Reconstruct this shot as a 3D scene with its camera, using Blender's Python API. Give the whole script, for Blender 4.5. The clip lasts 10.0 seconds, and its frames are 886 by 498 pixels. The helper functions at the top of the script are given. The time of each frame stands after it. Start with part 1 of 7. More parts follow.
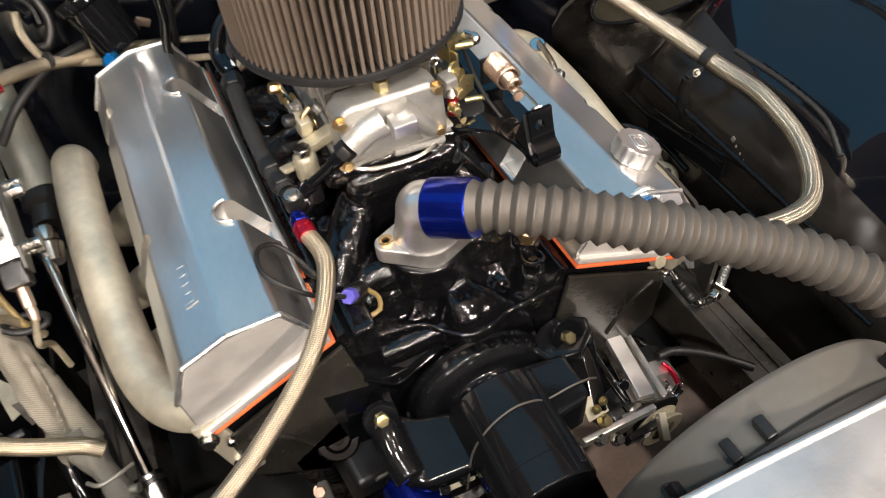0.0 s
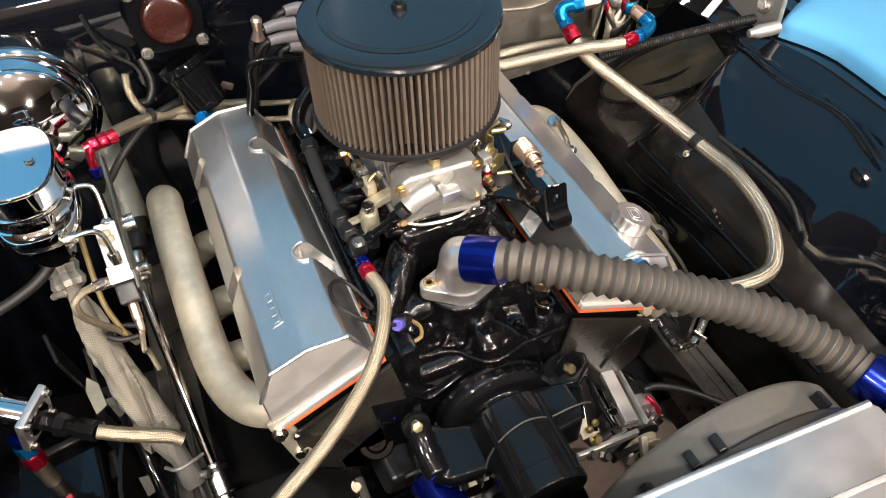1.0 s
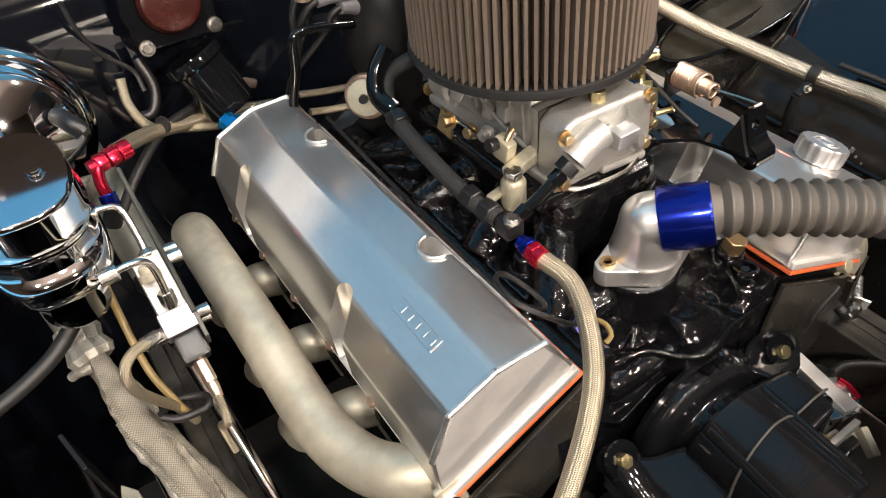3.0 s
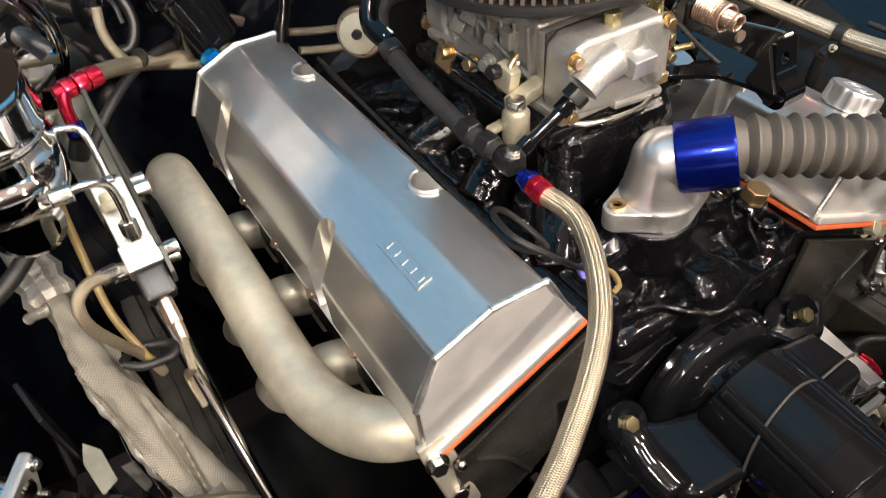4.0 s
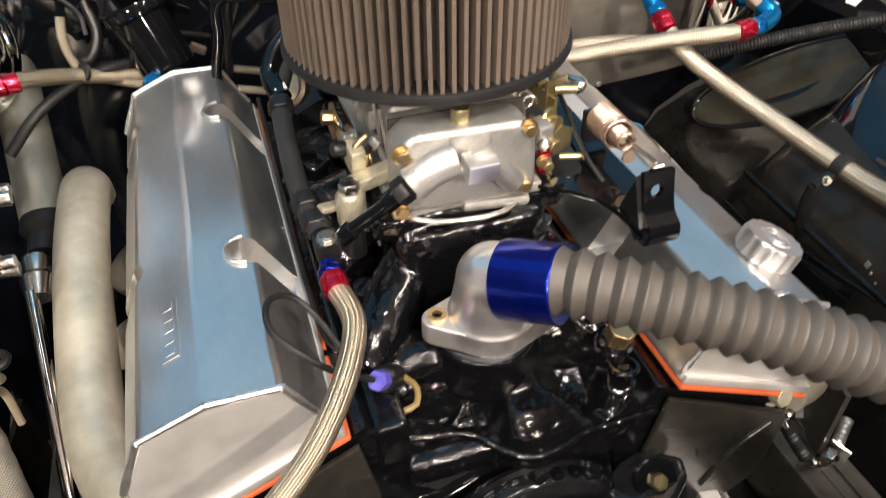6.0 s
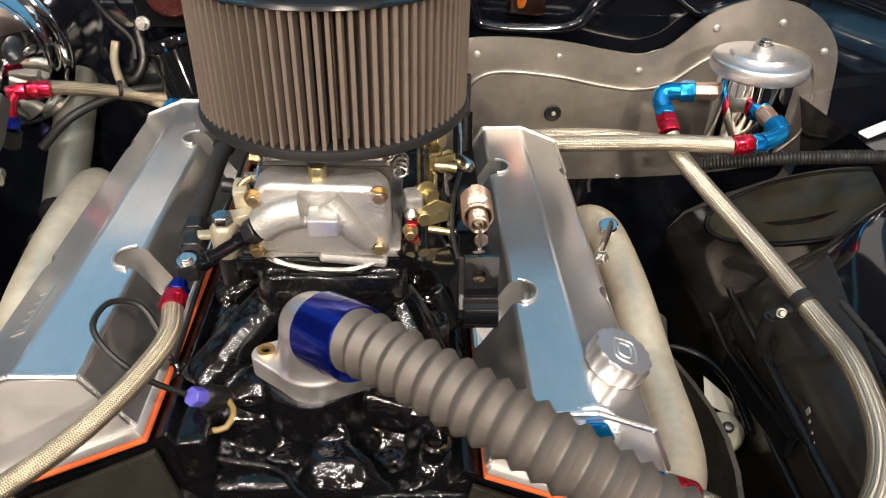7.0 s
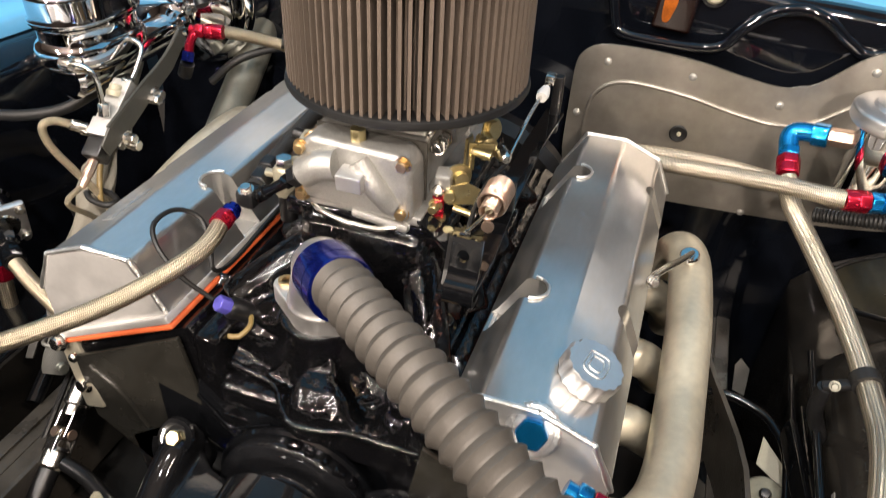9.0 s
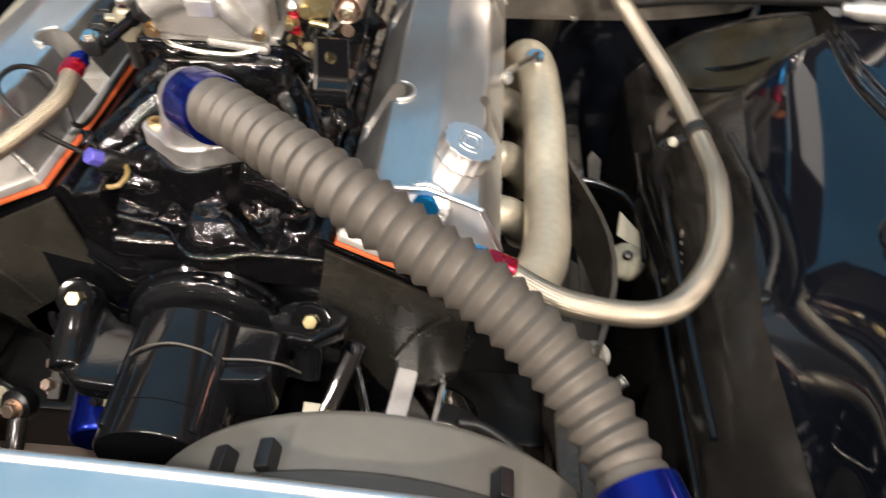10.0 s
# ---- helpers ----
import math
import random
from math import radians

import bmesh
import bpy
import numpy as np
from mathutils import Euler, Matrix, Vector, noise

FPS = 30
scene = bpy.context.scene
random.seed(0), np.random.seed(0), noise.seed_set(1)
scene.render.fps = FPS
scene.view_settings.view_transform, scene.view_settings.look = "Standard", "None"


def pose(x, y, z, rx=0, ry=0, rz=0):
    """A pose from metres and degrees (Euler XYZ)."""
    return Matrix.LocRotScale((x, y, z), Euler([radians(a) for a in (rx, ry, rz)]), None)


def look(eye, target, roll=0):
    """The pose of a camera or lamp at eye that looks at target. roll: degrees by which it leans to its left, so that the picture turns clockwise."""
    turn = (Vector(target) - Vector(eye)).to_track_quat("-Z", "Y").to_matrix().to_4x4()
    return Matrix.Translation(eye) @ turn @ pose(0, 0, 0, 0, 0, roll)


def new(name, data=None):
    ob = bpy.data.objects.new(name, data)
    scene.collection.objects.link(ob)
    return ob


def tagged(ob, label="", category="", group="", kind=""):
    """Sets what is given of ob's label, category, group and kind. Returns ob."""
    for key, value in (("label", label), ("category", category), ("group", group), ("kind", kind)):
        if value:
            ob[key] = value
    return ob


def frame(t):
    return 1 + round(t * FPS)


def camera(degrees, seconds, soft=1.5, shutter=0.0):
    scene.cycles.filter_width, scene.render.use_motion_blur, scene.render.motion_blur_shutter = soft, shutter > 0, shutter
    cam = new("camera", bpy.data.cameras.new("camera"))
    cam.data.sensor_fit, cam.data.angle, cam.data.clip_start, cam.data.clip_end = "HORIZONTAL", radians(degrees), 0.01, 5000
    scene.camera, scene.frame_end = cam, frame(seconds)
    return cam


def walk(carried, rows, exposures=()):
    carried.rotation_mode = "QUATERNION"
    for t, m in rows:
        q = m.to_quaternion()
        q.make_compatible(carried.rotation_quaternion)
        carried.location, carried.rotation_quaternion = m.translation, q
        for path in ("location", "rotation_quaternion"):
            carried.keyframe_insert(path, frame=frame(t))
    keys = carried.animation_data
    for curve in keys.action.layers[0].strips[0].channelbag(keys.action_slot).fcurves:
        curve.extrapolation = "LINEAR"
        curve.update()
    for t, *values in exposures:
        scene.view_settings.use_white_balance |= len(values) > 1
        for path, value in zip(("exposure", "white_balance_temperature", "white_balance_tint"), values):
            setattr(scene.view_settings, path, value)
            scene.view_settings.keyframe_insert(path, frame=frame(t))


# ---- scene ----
cam = camera(62.0, 10.0, 1.0, 0.27)
PATH = [
    (0.0, -0.1605, -0.4205, 1.4318, 40.78, 4.15, -25.88),
    (0.5, -0.2188, -0.4896, 1.5523, 41.99, 3.41, -24.01),
    (1.0, -0.2393, -0.5103, 1.5841, 43.4, 1.88, -23.55),
    (1.5, -0.2565, -0.4984, 1.5655, 44.21, 1.06, -23.98),
    (2.0, -0.3192, -0.4558, 1.5112, 45.12, 1.09, -25.71),
    (2.5, -0.3853, -0.3525, 1.4321, 46.7, 3.55, -31.22),
    (2.7, -0.3962, -0.3180, 1.4017, 47.05, 4.59, -33.50),
    (3.8, -0.4089, -0.2740, 1.3071, 47.89, 4.48, -33.91),
    (4.0, -0.3968, -0.2824, 1.2863, 47.5, 3.56, -32.51),
    (4.5, -0.3484, -0.299, 1.2419, 46.16, 2.08, -29.27),
    (5.0, -0.2782, -0.3142, 1.2118, 45.58, 1.22, -26.46),
    (5.5, -0.22, -0.3094, 1.2302, 46.53, 0.77, -23.3),
    (6.0, -0.1516, -0.3268, 1.2828, 50.59, 0.75, -18.17),
    (6.2, -0.1200, -0.3439, 1.3000, 52.37, 0.65, -16.02),
    (7.3, 0.1426, -0.3980, 1.3025, 55.22, -1.83, 3.53),
    (7.5, 0.1614, -0.3845, 1.304, 54.97, -2.08, 6.59),
    (8.0, 0.2083, -0.3903, 1.3219, 55.53, -2.61, 14.23),
    (8.5, 0.2509, -0.3966, 1.343, 56.54, -3.26, 17.99),
    (9.0, 0.2606, -0.409, 1.3175, 54.21, -2.45, 19.08),
    (9.5, 0.2643, -0.4369, 1.2804, 50.01, -1.7, 17.39),
    (10.0, 0.2587, -0.4925, 1.2785, 46.24, -1.58, 4.15),
]
walk(cam, [(t, pose(*p)) for t, *p in PATH], [(0.0, -0.40), (8.8, -0.40), (9.5, -0.32), (10.0, -0.18)])

# ---- light: an exhibition hall with lamps under its ceiling ----
world = bpy.data.worlds.new("hall_air")
world.use_nodes = True
world.node_tree.nodes["Background"].inputs["Color"].default_value = (0.9, 0.95, 1.0, 1)
world.node_tree.nodes["Background"].inputs["Strength"].default_value = 0.05
scene.world = world


def hall_lamp(x, y, z, w, d, power, colour, aim=None):
    lamp = bpy.data.lights.new("hall_lamp", "AREA")
    lamp.shape, lamp.size, lamp.size_y, lamp.energy, lamp.color = "RECTANGLE", w, d, power, colour
    ob = new("hall_lamp", lamp)
    ob.matrix_world = look((x, y, z), aim or (x, y, 0))
    return ob


WARM, COOL = (1.0, 0.84, 0.715), (1.0, 0.92, 0.855)
LAMPS = [
    (-2.3, -4.4, 3.5, 0.3, 0.3, 280, WARM, (0, 0, 1.2)), (1.3, -4.8, 3.5, 0.3, 0.3, 310, WARM, (0, 0, 1.2)), (3.0, -1.6, 4.4, 0.25, 0.25, 150, WARM, (0, 0, 1)),
    (-2.7, -2.1, 4.2, 0.25, 0.25, 110, COOL, (0, 0, 1)), (-0.3, -1.5, 4.4, 0.25, 0.25, 100, COOL), (0.8, -2.4, 4.4, 0.2, 0.2, 150, COOL), (-1.2, -2.6, 4.4, 0.2, 0.2, 50, COOL),
    (-1.30, 2.5, 2.64, 1.2, 0.62, 4.2, COOL, (-1.30, 0.2, 0.9)), (1.60, 2.5, 2.70, 0.7, 0.9, 3, COOL, (1.60, 0.2, 0.9)), (4.6, 2.2, 3.2, 0.4, 0.4, 9, (1.0, 0.42, 0.30), (0, 0.2, 0.9)),
]
for lamp_row in LAMPS:
    hall_lamp(*lamp_row)

# ---- materials ----


def material(name):
    m = bpy.data.materials.new(name)
    m.use_nodes = True
    t = m.node_tree
    return m, t, t.nodes["Principled BSDF"]


def add(t, kind, **values):
    n = t.nodes.new(kind)
    for k, v in values.items():
        n.inputs[k.replace("_", " ")].default_value = v
    return n


def coat_of(name, colour, rough=0.4, metal=0.0, coat=0.0, vary=0.15, scale=40.0, bump=0.0, bump_scale=300.0, rough_vary=0.1, stretch=None, wave=0.0, wave_scale=25.0):
    """A surface with colour and gloss that vary at two scales, and fine relief."""
    m, t, b = material(name)
    co = add(t, "ShaderNodeTexCoord")
    src = co.outputs["Object"]
    if stretch:
        mp = add(t, "ShaderNodeMapping", Scale=stretch)
        t.links.new(src, mp.inputs["Vector"])
        src = mp.outputs["Vector"]
    n1 = add(t, "ShaderNodeTexNoise", Scale=scale, Detail=4.0, Roughness=0.6)
    n2 = add(t, "ShaderNodeTexNoise", Scale=scale * 7, Detail=3.0)
    t.links.new(src, n1.inputs["Vector"])
    t.links.new(src, n2.inputs["Vector"])
    mix = add(t, "ShaderNodeMix")
    mix.data_type = "RGBA"
    mix.inputs["A"].default_value = (*[c * (1 - vary) for c in colour], 1)
    mix.inputs["B"].default_value = (*[min(1, c * (1 + vary)) for c in colour], 1)
    avg = add(t, "ShaderNodeMath")
    avg.operation = "ADD"
    t.links.new(n1.outputs["Fac"], avg.inputs[0])
    half = add(t, "ShaderNodeMath")
    half.operation = "MULTIPLY_ADD"
    half.inputs[1].default_value, half.inputs[2].default_value = 0.6, -0.3
    t.links.new(n2.outputs["Fac"], half.inputs[0])
    t.links.new(half.outputs[0], avg.inputs[1])
    t.links.new(avg.outputs[0], mix.inputs["Factor"])
    t.links.new(mix.outputs["Result"], b.inputs["Base Color"])
    mr = add(t, "ShaderNodeMapRange")
    mr.inputs["From Min"].default_value, mr.inputs["From Max"].default_value = 0.3, 0.7
    mr.inputs["To Min"].default_value, mr.inputs["To Max"].default_value = max(0.02, rough * (1 - rough_vary)), min(1, rough * (1 + rough_vary))
    t.links.new(n1.outputs["Fac"], mr.inputs["Value"])
    t.links.new(mr.outputs["Result"], b.inputs["Roughness"])
    b.inputs["Metallic"].default_value = metal
    b.inputs["Coat Weight"].default_value = coat
    b.inputs["Coat Roughness"].default_value = 0.03
    last = None
    if bump:
        nb = add(t, "ShaderNodeTexNoise", Scale=bump_scale, Detail=3.0)
        t.links.new(src, nb.inputs["Vector"])
        bp = add(t, "ShaderNodeBump", Strength=bump, Distance=0.002)
        t.links.new(nb.outputs["Fac"], bp.inputs["Height"])
        last = bp
    if wave:
        nw = add(t, "ShaderNodeTexNoise", Scale=wave_scale, Detail=1.0)
        t.links.new(co.outputs["Object"], nw.inputs["Vector"])
        bw = add(t, "ShaderNodeBump", Strength=wave, Distance=0.01)
        t.links.new(nw.outputs["Fac"], bw.inputs["Height"])
        if last:
            t.links.new(last.outputs["Normal"], bw.inputs["Normal"])
        last = bw
    if last:
        t.links.new(last.outputs["Normal"], b.inputs["Normal"])
    return m


def braid(name, colour, around=24, rough=0.36, metal=0.9, depth=0.0005, low=0.30, long=1.0, strands=3.0, plait=0.0):
    """Woven wire: ribbons that cross over and under each other, laid by the hose's own coordinates."""
    m, t, b = material(name)

    def calc(op, *args):
        n = add(t, "ShaderNodeMath")
        n.operation = op
        for k, a in enumerate(args):
            if isinstance(a, (int, float)):
                n.inputs[k].default_value = a
            else:
                t.links.new(a, n.inputs[k])
        return n.outputs[0]

    uv = add(t, "ShaderNodeUVMap")
    sep = add(t, "ShaderNodeSeparateXYZ")
    t.links.new(uv.outputs["UV"], sep.inputs["Vector"])
    u, v = calc("MULTIPLY", sep.outputs["X"], around), calc("MULTIPLY", sep.outputs["Y"], around / long)

    def arch(x):
        w = calc("MULTIPLY_ADD", x, 2.0, -1.0)
        return calc("SUBTRACT", 1.0, calc("MULTIPLY", w, w))

    a, c = calc("ADD", u, v), calc("SUBTRACT", u, v)
    even = calc("MULTIPLY", calc("FRACT", calc("MULTIPLY", calc("ADD", calc("FLOOR", a), calc("FLOOR", c)), 0.5)), 2.0)
    fa, fc = calc("FRACT", a), calc("FRACT", c)
    pa, pc = arch(fa), arch(fc)
    swap = calc("SUBTRACT", 1.0, even)
    across = calc("ADD", calc("MULTIPLY", pa, even), calc("MULTIPLY", pc, swap))
    along = calc("ADD", calc("MULTIPLY", pc, even), calc("MULTIPLY", pa, swap))
    wires = calc("ADD", calc("MULTIPLY", arch(calc("FRACT", calc("MULTIPLY", fa, strands))), even), calc("MULTIPLY", arch(calc("FRACT", calc("MULTIPLY", fc, strands))), swap))
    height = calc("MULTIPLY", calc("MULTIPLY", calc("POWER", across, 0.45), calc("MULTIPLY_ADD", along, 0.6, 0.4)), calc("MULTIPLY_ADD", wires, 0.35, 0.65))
    if plait:
        # lengthwise columns of slanting wires, every second column slanting the other way
        col_at = calc("FRACT", u)
        lean = calc("MULTIPLY_ADD", calc("FRACT", calc("MULTIPLY", calc("FLOOR", u), 0.5)), 4.0, -1.0)
        dash = calc("FRACT", calc("ADD", calc("MULTIPLY", v, plait), calc("MULTIPLY", calc("MULTIPLY", calc("SUBTRACT", col_at, 0.5), lean), plait * 0.55)))
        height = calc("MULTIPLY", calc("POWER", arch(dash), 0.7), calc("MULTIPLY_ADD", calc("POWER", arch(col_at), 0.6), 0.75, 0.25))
    co = add(t, "ShaderNodeTexCoord")
    nz = add(t, "ShaderNodeTexNoise", Scale=60.0, Detail=3.0)
    t.links.new(co.outputs["Object"], nz.inputs["Vector"])
    # shade in the gaps is put into the colour: darker where the weave lies lower
    mix = add(t, "ShaderNodeMix")
    mix.data_type = "RGBA"
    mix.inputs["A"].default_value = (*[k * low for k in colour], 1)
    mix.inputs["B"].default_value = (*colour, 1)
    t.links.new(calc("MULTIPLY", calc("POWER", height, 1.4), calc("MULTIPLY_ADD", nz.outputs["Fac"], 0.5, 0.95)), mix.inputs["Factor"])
    t.links.new(mix.outputs["Result"], b.inputs["Base Color"])
    mr = add(t, "ShaderNodeMapRange")
    mr.inputs["To Min"].default_value, mr.inputs["To Max"].default_value = rough * 0.8, rough * 1.25
    t.links.new(nz.outputs["Fac"], mr.inputs["Value"])
    t.links.new(mr.outputs["Result"], b.inputs["Roughness"])
    b.inputs["Metallic"].default_value = metal
    bp = add(t, "ShaderNodeBump", Strength=0.8, Distance=depth)
    t.links.new(height, bp.inputs["Height"])
    t.links.new(bp.outputs["Normal"], b.inputs["Normal"])
    return m


ALU = coat_of("brushed_aluminium", (0.77, 0.755, 0.73), 0.18, 1.0, vary=0.10, scale=30, bump=0.015, bump_scale=420, rough_vary=0.35, stretch=(1, 0.35, 1), wave=0.055, wave_scale=15)


def hazy(m, share, rough):
    """Adds a wide gloss beside the clear one, as hand polishing leaves it."""
    t = m.node_tree
    b, out = t.nodes["Principled BSDF"], t.nodes["Material Output"]
    wide = add(t, "ShaderNodeBsdfPrincipled", Metallic=1.0, Roughness=rough)
    t.links.new(b.inputs["Base Color"].links[0].from_socket, wide.inputs["Base Color"])
    t.links.new(b.inputs["Normal"].links[0].from_socket, wide.inputs["Normal"])
    both = add(t, "ShaderNodeMixShader", Fac=share)
    t.links.new(b.outputs[0], both.inputs[1])
    t.links.new(wide.outputs[0], both.inputs[2])
    t.links.new(both.outputs[0], out.inputs["Surface"])


hazy(ALU, 0.31, 0.55)
WELD = coat_of("weld_bead", (0.85, 0.84, 0.81), 0.40, 1.0, vary=0.2, scale=120, bump=0.5, bump_scale=350)
CAST_ALU = coat_of("cast_aluminium", (0.44, 0.435, 0.41), 0.42, 0.75, vary=0.22, scale=70, bump=0.3, bump_scale=600)
END_ALU = coat_of("hand_sanded_aluminium", (0.76, 0.745, 0.72), 0.66, 1.0, vary=0.08, scale=24, bump=0.03, bump_scale=420, rough_vary=0.06)
SATIN_ALU = coat_of("sanded_aluminium", (0.78, 0.77, 0.75), 0.48, 1.0, vary=0.1, scale=30, bump=0.08, bump_scale=500, rough_vary=0.2)
TOP_ALU = coat_of("rolled_aluminium_sheet", (0.88, 0.88, 0.88), 0.33, 1.0, vary=0.06, scale=8, bump=0.04, bump_scale=300, rough_vary=0.2)
MACHINED = coat_of("machined_aluminium", (0.80, 0.79, 0.78), 0.23, 1.0, vary=0.08, scale=50, bump=0.08, bump_scale=200, stretch=(1, 1, 6))
hazy(MACHINED, 0.40, 0.55)
PANEL_ALU = coat_of("satin_sheet_aluminium", (0.35, 0.325, 0.285), 0.40, 0.85, vary=0.34, scale=9, bump=0.06, bump_scale=500, rough_vary=0.3)
HEADER = coat_of("satin_ceramic_coating", (0.53, 0.49, 0.385), 0.44, 0.62, vary=0.32, scale=13, bump=0.10, bump_scale=700, rough_vary=0.35)
COLUMN = coat_of("dull_grey_coating", (0.22, 0.22, 0.185), 0.42, 0.6, vary=0.18, scale=30, bump=0.1, bump_scale=600)
CHROME = coat_of("chrome", (0.85, 0.85, 0.86), 0.05, 1.0, vary=0.03, scale=30)
STEEL = coat_of("bright_steel", (0.72, 0.70, 0.66), 0.22, 1.0, vary=0.12, scale=120, bump=0.1)
ZINC = coat_of("yellow_zinc_steel", (0.58, 0.49, 0.26), 0.30, 0.95, vary=0.2, scale=150, bump=0.1)
BRASS = coat_of("brass", (0.62, 0.45, 0.24), 0.3, 0.95, vary=0.2, scale=120, bump=0.1)
COPPER = coat_of("copper_tone_metal", (0.55, 0.41, 0.32), 0.3, 0.9, vary=0.2, scale=120, bump=0.15)
GLOSS_BLACK = coat_of("gloss_black_paint", (0.0035, 0.0038, 0.0045), 0.07, 0.0, coat=0.0, vary=0.3, scale=25, wave=0.035, wave_scale=40)
PANEL_BLACK = coat_of("gloss_black_body_paint", (0.003, 0.0038, 0.006), 0.06, 0.0, coat=0.65, vary=0.3, scale=10, wave=0.06, wave_scale=7)
CAST_BLACK = coat_of("gloss_black_on_casting", (0.003, 0.003, 0.0035), 0.055, 0.0, coat=0.0, vary=0.3, scale=40, bump=0.24, bump_scale=260, wave=0.24, wave_scale=58)
PUMP_BLACK = coat_of("smooth_black_enamel", (0.007, 0.0072, 0.008), 0.09, 0.0, coat=0.0, vary=0.3, scale=25, bump=0.04, bump_scale=300, wave=0.012, wave_scale=12)
SATIN_BLACK = coat_of("satin_black", (0.008, 0.008, 0.0085), 0.34, 0.0, vary=0.3, scale=30, bump=0.1, bump_scale=400)
DULL_BLACK = coat_of("dull_black", (0.007, 0.0065, 0.006), 0.40, 0.0, vary=0.35, scale=20, bump=0.15, bump_scale=200)
WALL_BLACK = coat_of("dark_gloss_wall", (0.013, 0.0120, 0.0108), 0.14, 0.0, vary=0.3, scale=30, bump=0.05, bump_scale=300, rough_vary=0.5, wave=0.14, wave_scale=16)
for paint, level in ((PUMP_BLACK, 0.40), (GLOSS_BLACK, 0.52)):
    paint.node_tree.nodes["Principled BSDF"].inputs["Specular IOR Level"].default_value = level
WALL_BLACK.node_tree.nodes["Principled BSDF"].inputs["Specular IOR Level"].default_value = 0.32
RUBBER = coat_of("black_rubber", (0.008, 0.008, 0.008), 0.5, 0.0, vary=0.25, scale=80, bump=0.1)
HOSE_GREY = coat_of("grey_sleeve", (0.085, 0.077, 0.067), 0.5, 0.25, vary=0.12, scale=60, bump=0.15, bump_scale=900)
SHROUD = coat_of("dark_grey_plastic", (0.105, 0.100, 0.088), 0.36, 0.0, vary=0.15, scale=20, bump=0.08, bump_scale=700)
BLUE_ANO = coat_of("deep_blue_anodised", (0.005, 0.017, 0.25), 0.22, 0.85, coat=0.3, vary=0.12, scale=40)
RED_ANO = coat_of("red_anodised", (0.46, 0.010, 0.035), 0.22, 0.8, coat=0.3, vary=0.12, scale=60)
SKY_ANO = coat_of("light_blue_anodised", (0.010, 0.26, 0.62), 0.2, 0.85, coat=0.3, vary=0.1, scale=60)
BODY_BLUE = coat_of("light_blue_car_paint", (0.115, 0.385, 0.66), 0.22, 0.0, coat=0.9, vary=0.04, scale=6)
GASKET = coat_of("orange_silicone", (0.64, 0.13, 0.042), 0.45, 0.0, vary=0.15, scale=120, bump=0.1)
PLEAT = coat_of("oiled_filter_gauze", (0.108, 0.083, 0.063), 0.8, 0.0, vary=0.22, scale=60, bump=0.4, bump_scale=900)
LID = coat_of("black_lid_paint", (0.010, 0.014, 0.018), 0.13, 0.0, coat=0.3, vary=0.2, scale=20, wave=0.03)
WRAP = coat_of("silvery_heat_wrap", (0.34, 0.325, 0.285), 0.42, 0.5, vary=0.35, scale=60, bump=0.6, bump_scale=350)
CREAM = coat_of("cream_plastic", (0.40, 0.37, 0.27), 0.4, 0.0, vary=0.12, scale=70)
WHITE = coat_of("white_paint", (0.78, 0.78, 0.76), 0.4, 0.0, vary=0.06, scale=40)
GREY_BOOT = coat_of("grey_silicone_boot", (0.13, 0.127, 0.135), 0.45, 0.0, vary=0.1, scale=60)
YELLOW = coat_of("yellow_tube", (0.20, 0.14, 0.05), 0.4, 0.0, vary=0.15, scale=80)
FLOOR_GREY = coat_of("hall_carpet", (0.24, 0.225, 0.21), 0.9, 0.0, vary=0.3, scale=20, bump=0.4)
CEILING = coat_of("pale_ceiling_paint", (0.40, 0.35, 0.32), 0.8, 0.0, vary=0.1, scale=3)
HALL_WALL = coat_of("hall_wall_paint", (0.075, 0.058, 0.050), 0.8, 0.0, vary=0.1, scale=3)
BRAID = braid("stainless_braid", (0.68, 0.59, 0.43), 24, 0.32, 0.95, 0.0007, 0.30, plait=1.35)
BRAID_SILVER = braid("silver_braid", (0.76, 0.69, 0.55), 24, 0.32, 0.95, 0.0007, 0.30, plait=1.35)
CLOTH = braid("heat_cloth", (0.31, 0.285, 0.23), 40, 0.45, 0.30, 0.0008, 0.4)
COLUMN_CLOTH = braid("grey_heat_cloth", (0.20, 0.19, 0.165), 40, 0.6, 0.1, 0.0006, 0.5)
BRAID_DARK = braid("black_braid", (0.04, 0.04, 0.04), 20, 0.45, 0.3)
DUSTY = coat_of("dusty_primer", (0.034, 0.031, 0.025), 0.65, 0.0, vary=0.3, scale=40, bump=0.2)
PALE_ZINC = coat_of("pale_yellow_cast_zinc", (0.50, 0.46, 0.34), 0.42, 0.6, vary=0.2, scale=90, bump=0.2, bump_scale=600)
DUST_BLACK = coat_of("dusty_black_paint", (0.020, 0.0190, 0.016), 0.22, 0.0, vary=0.5, scale=14, bump=0.12, bump_scale=240, rough_vary=0.5, wave=0.05, wave_scale=30)
RAIL_PAINT = coat_of("dusty_frame_paint", (0.042, 0.038, 0.032), 0.34, 0.0, vary=0.5, scale=16, bump=0.14, bump_scale=240, rough_vary=0.4)
COLUMN_DARK = coat_of("dark_grey_bracket_paint", (0.055, 0.055, 0.048), 0.4, 0.2, vary=0.2, scale=30, bump=0.1, bump_scale=500)
PALE_RUBBER = coat_of("cream_rubber", (0.33, 0.32, 0.25), 0.5, 0.0, vary=0.25, scale=60, bump=0.1)
DARK_PLASTIC = coat_of("near_black_plastic", (0.028, 0.027, 0.025), 0.4, 0.0, vary=0.15, scale=20, bump=0.08, bump_scale=700)
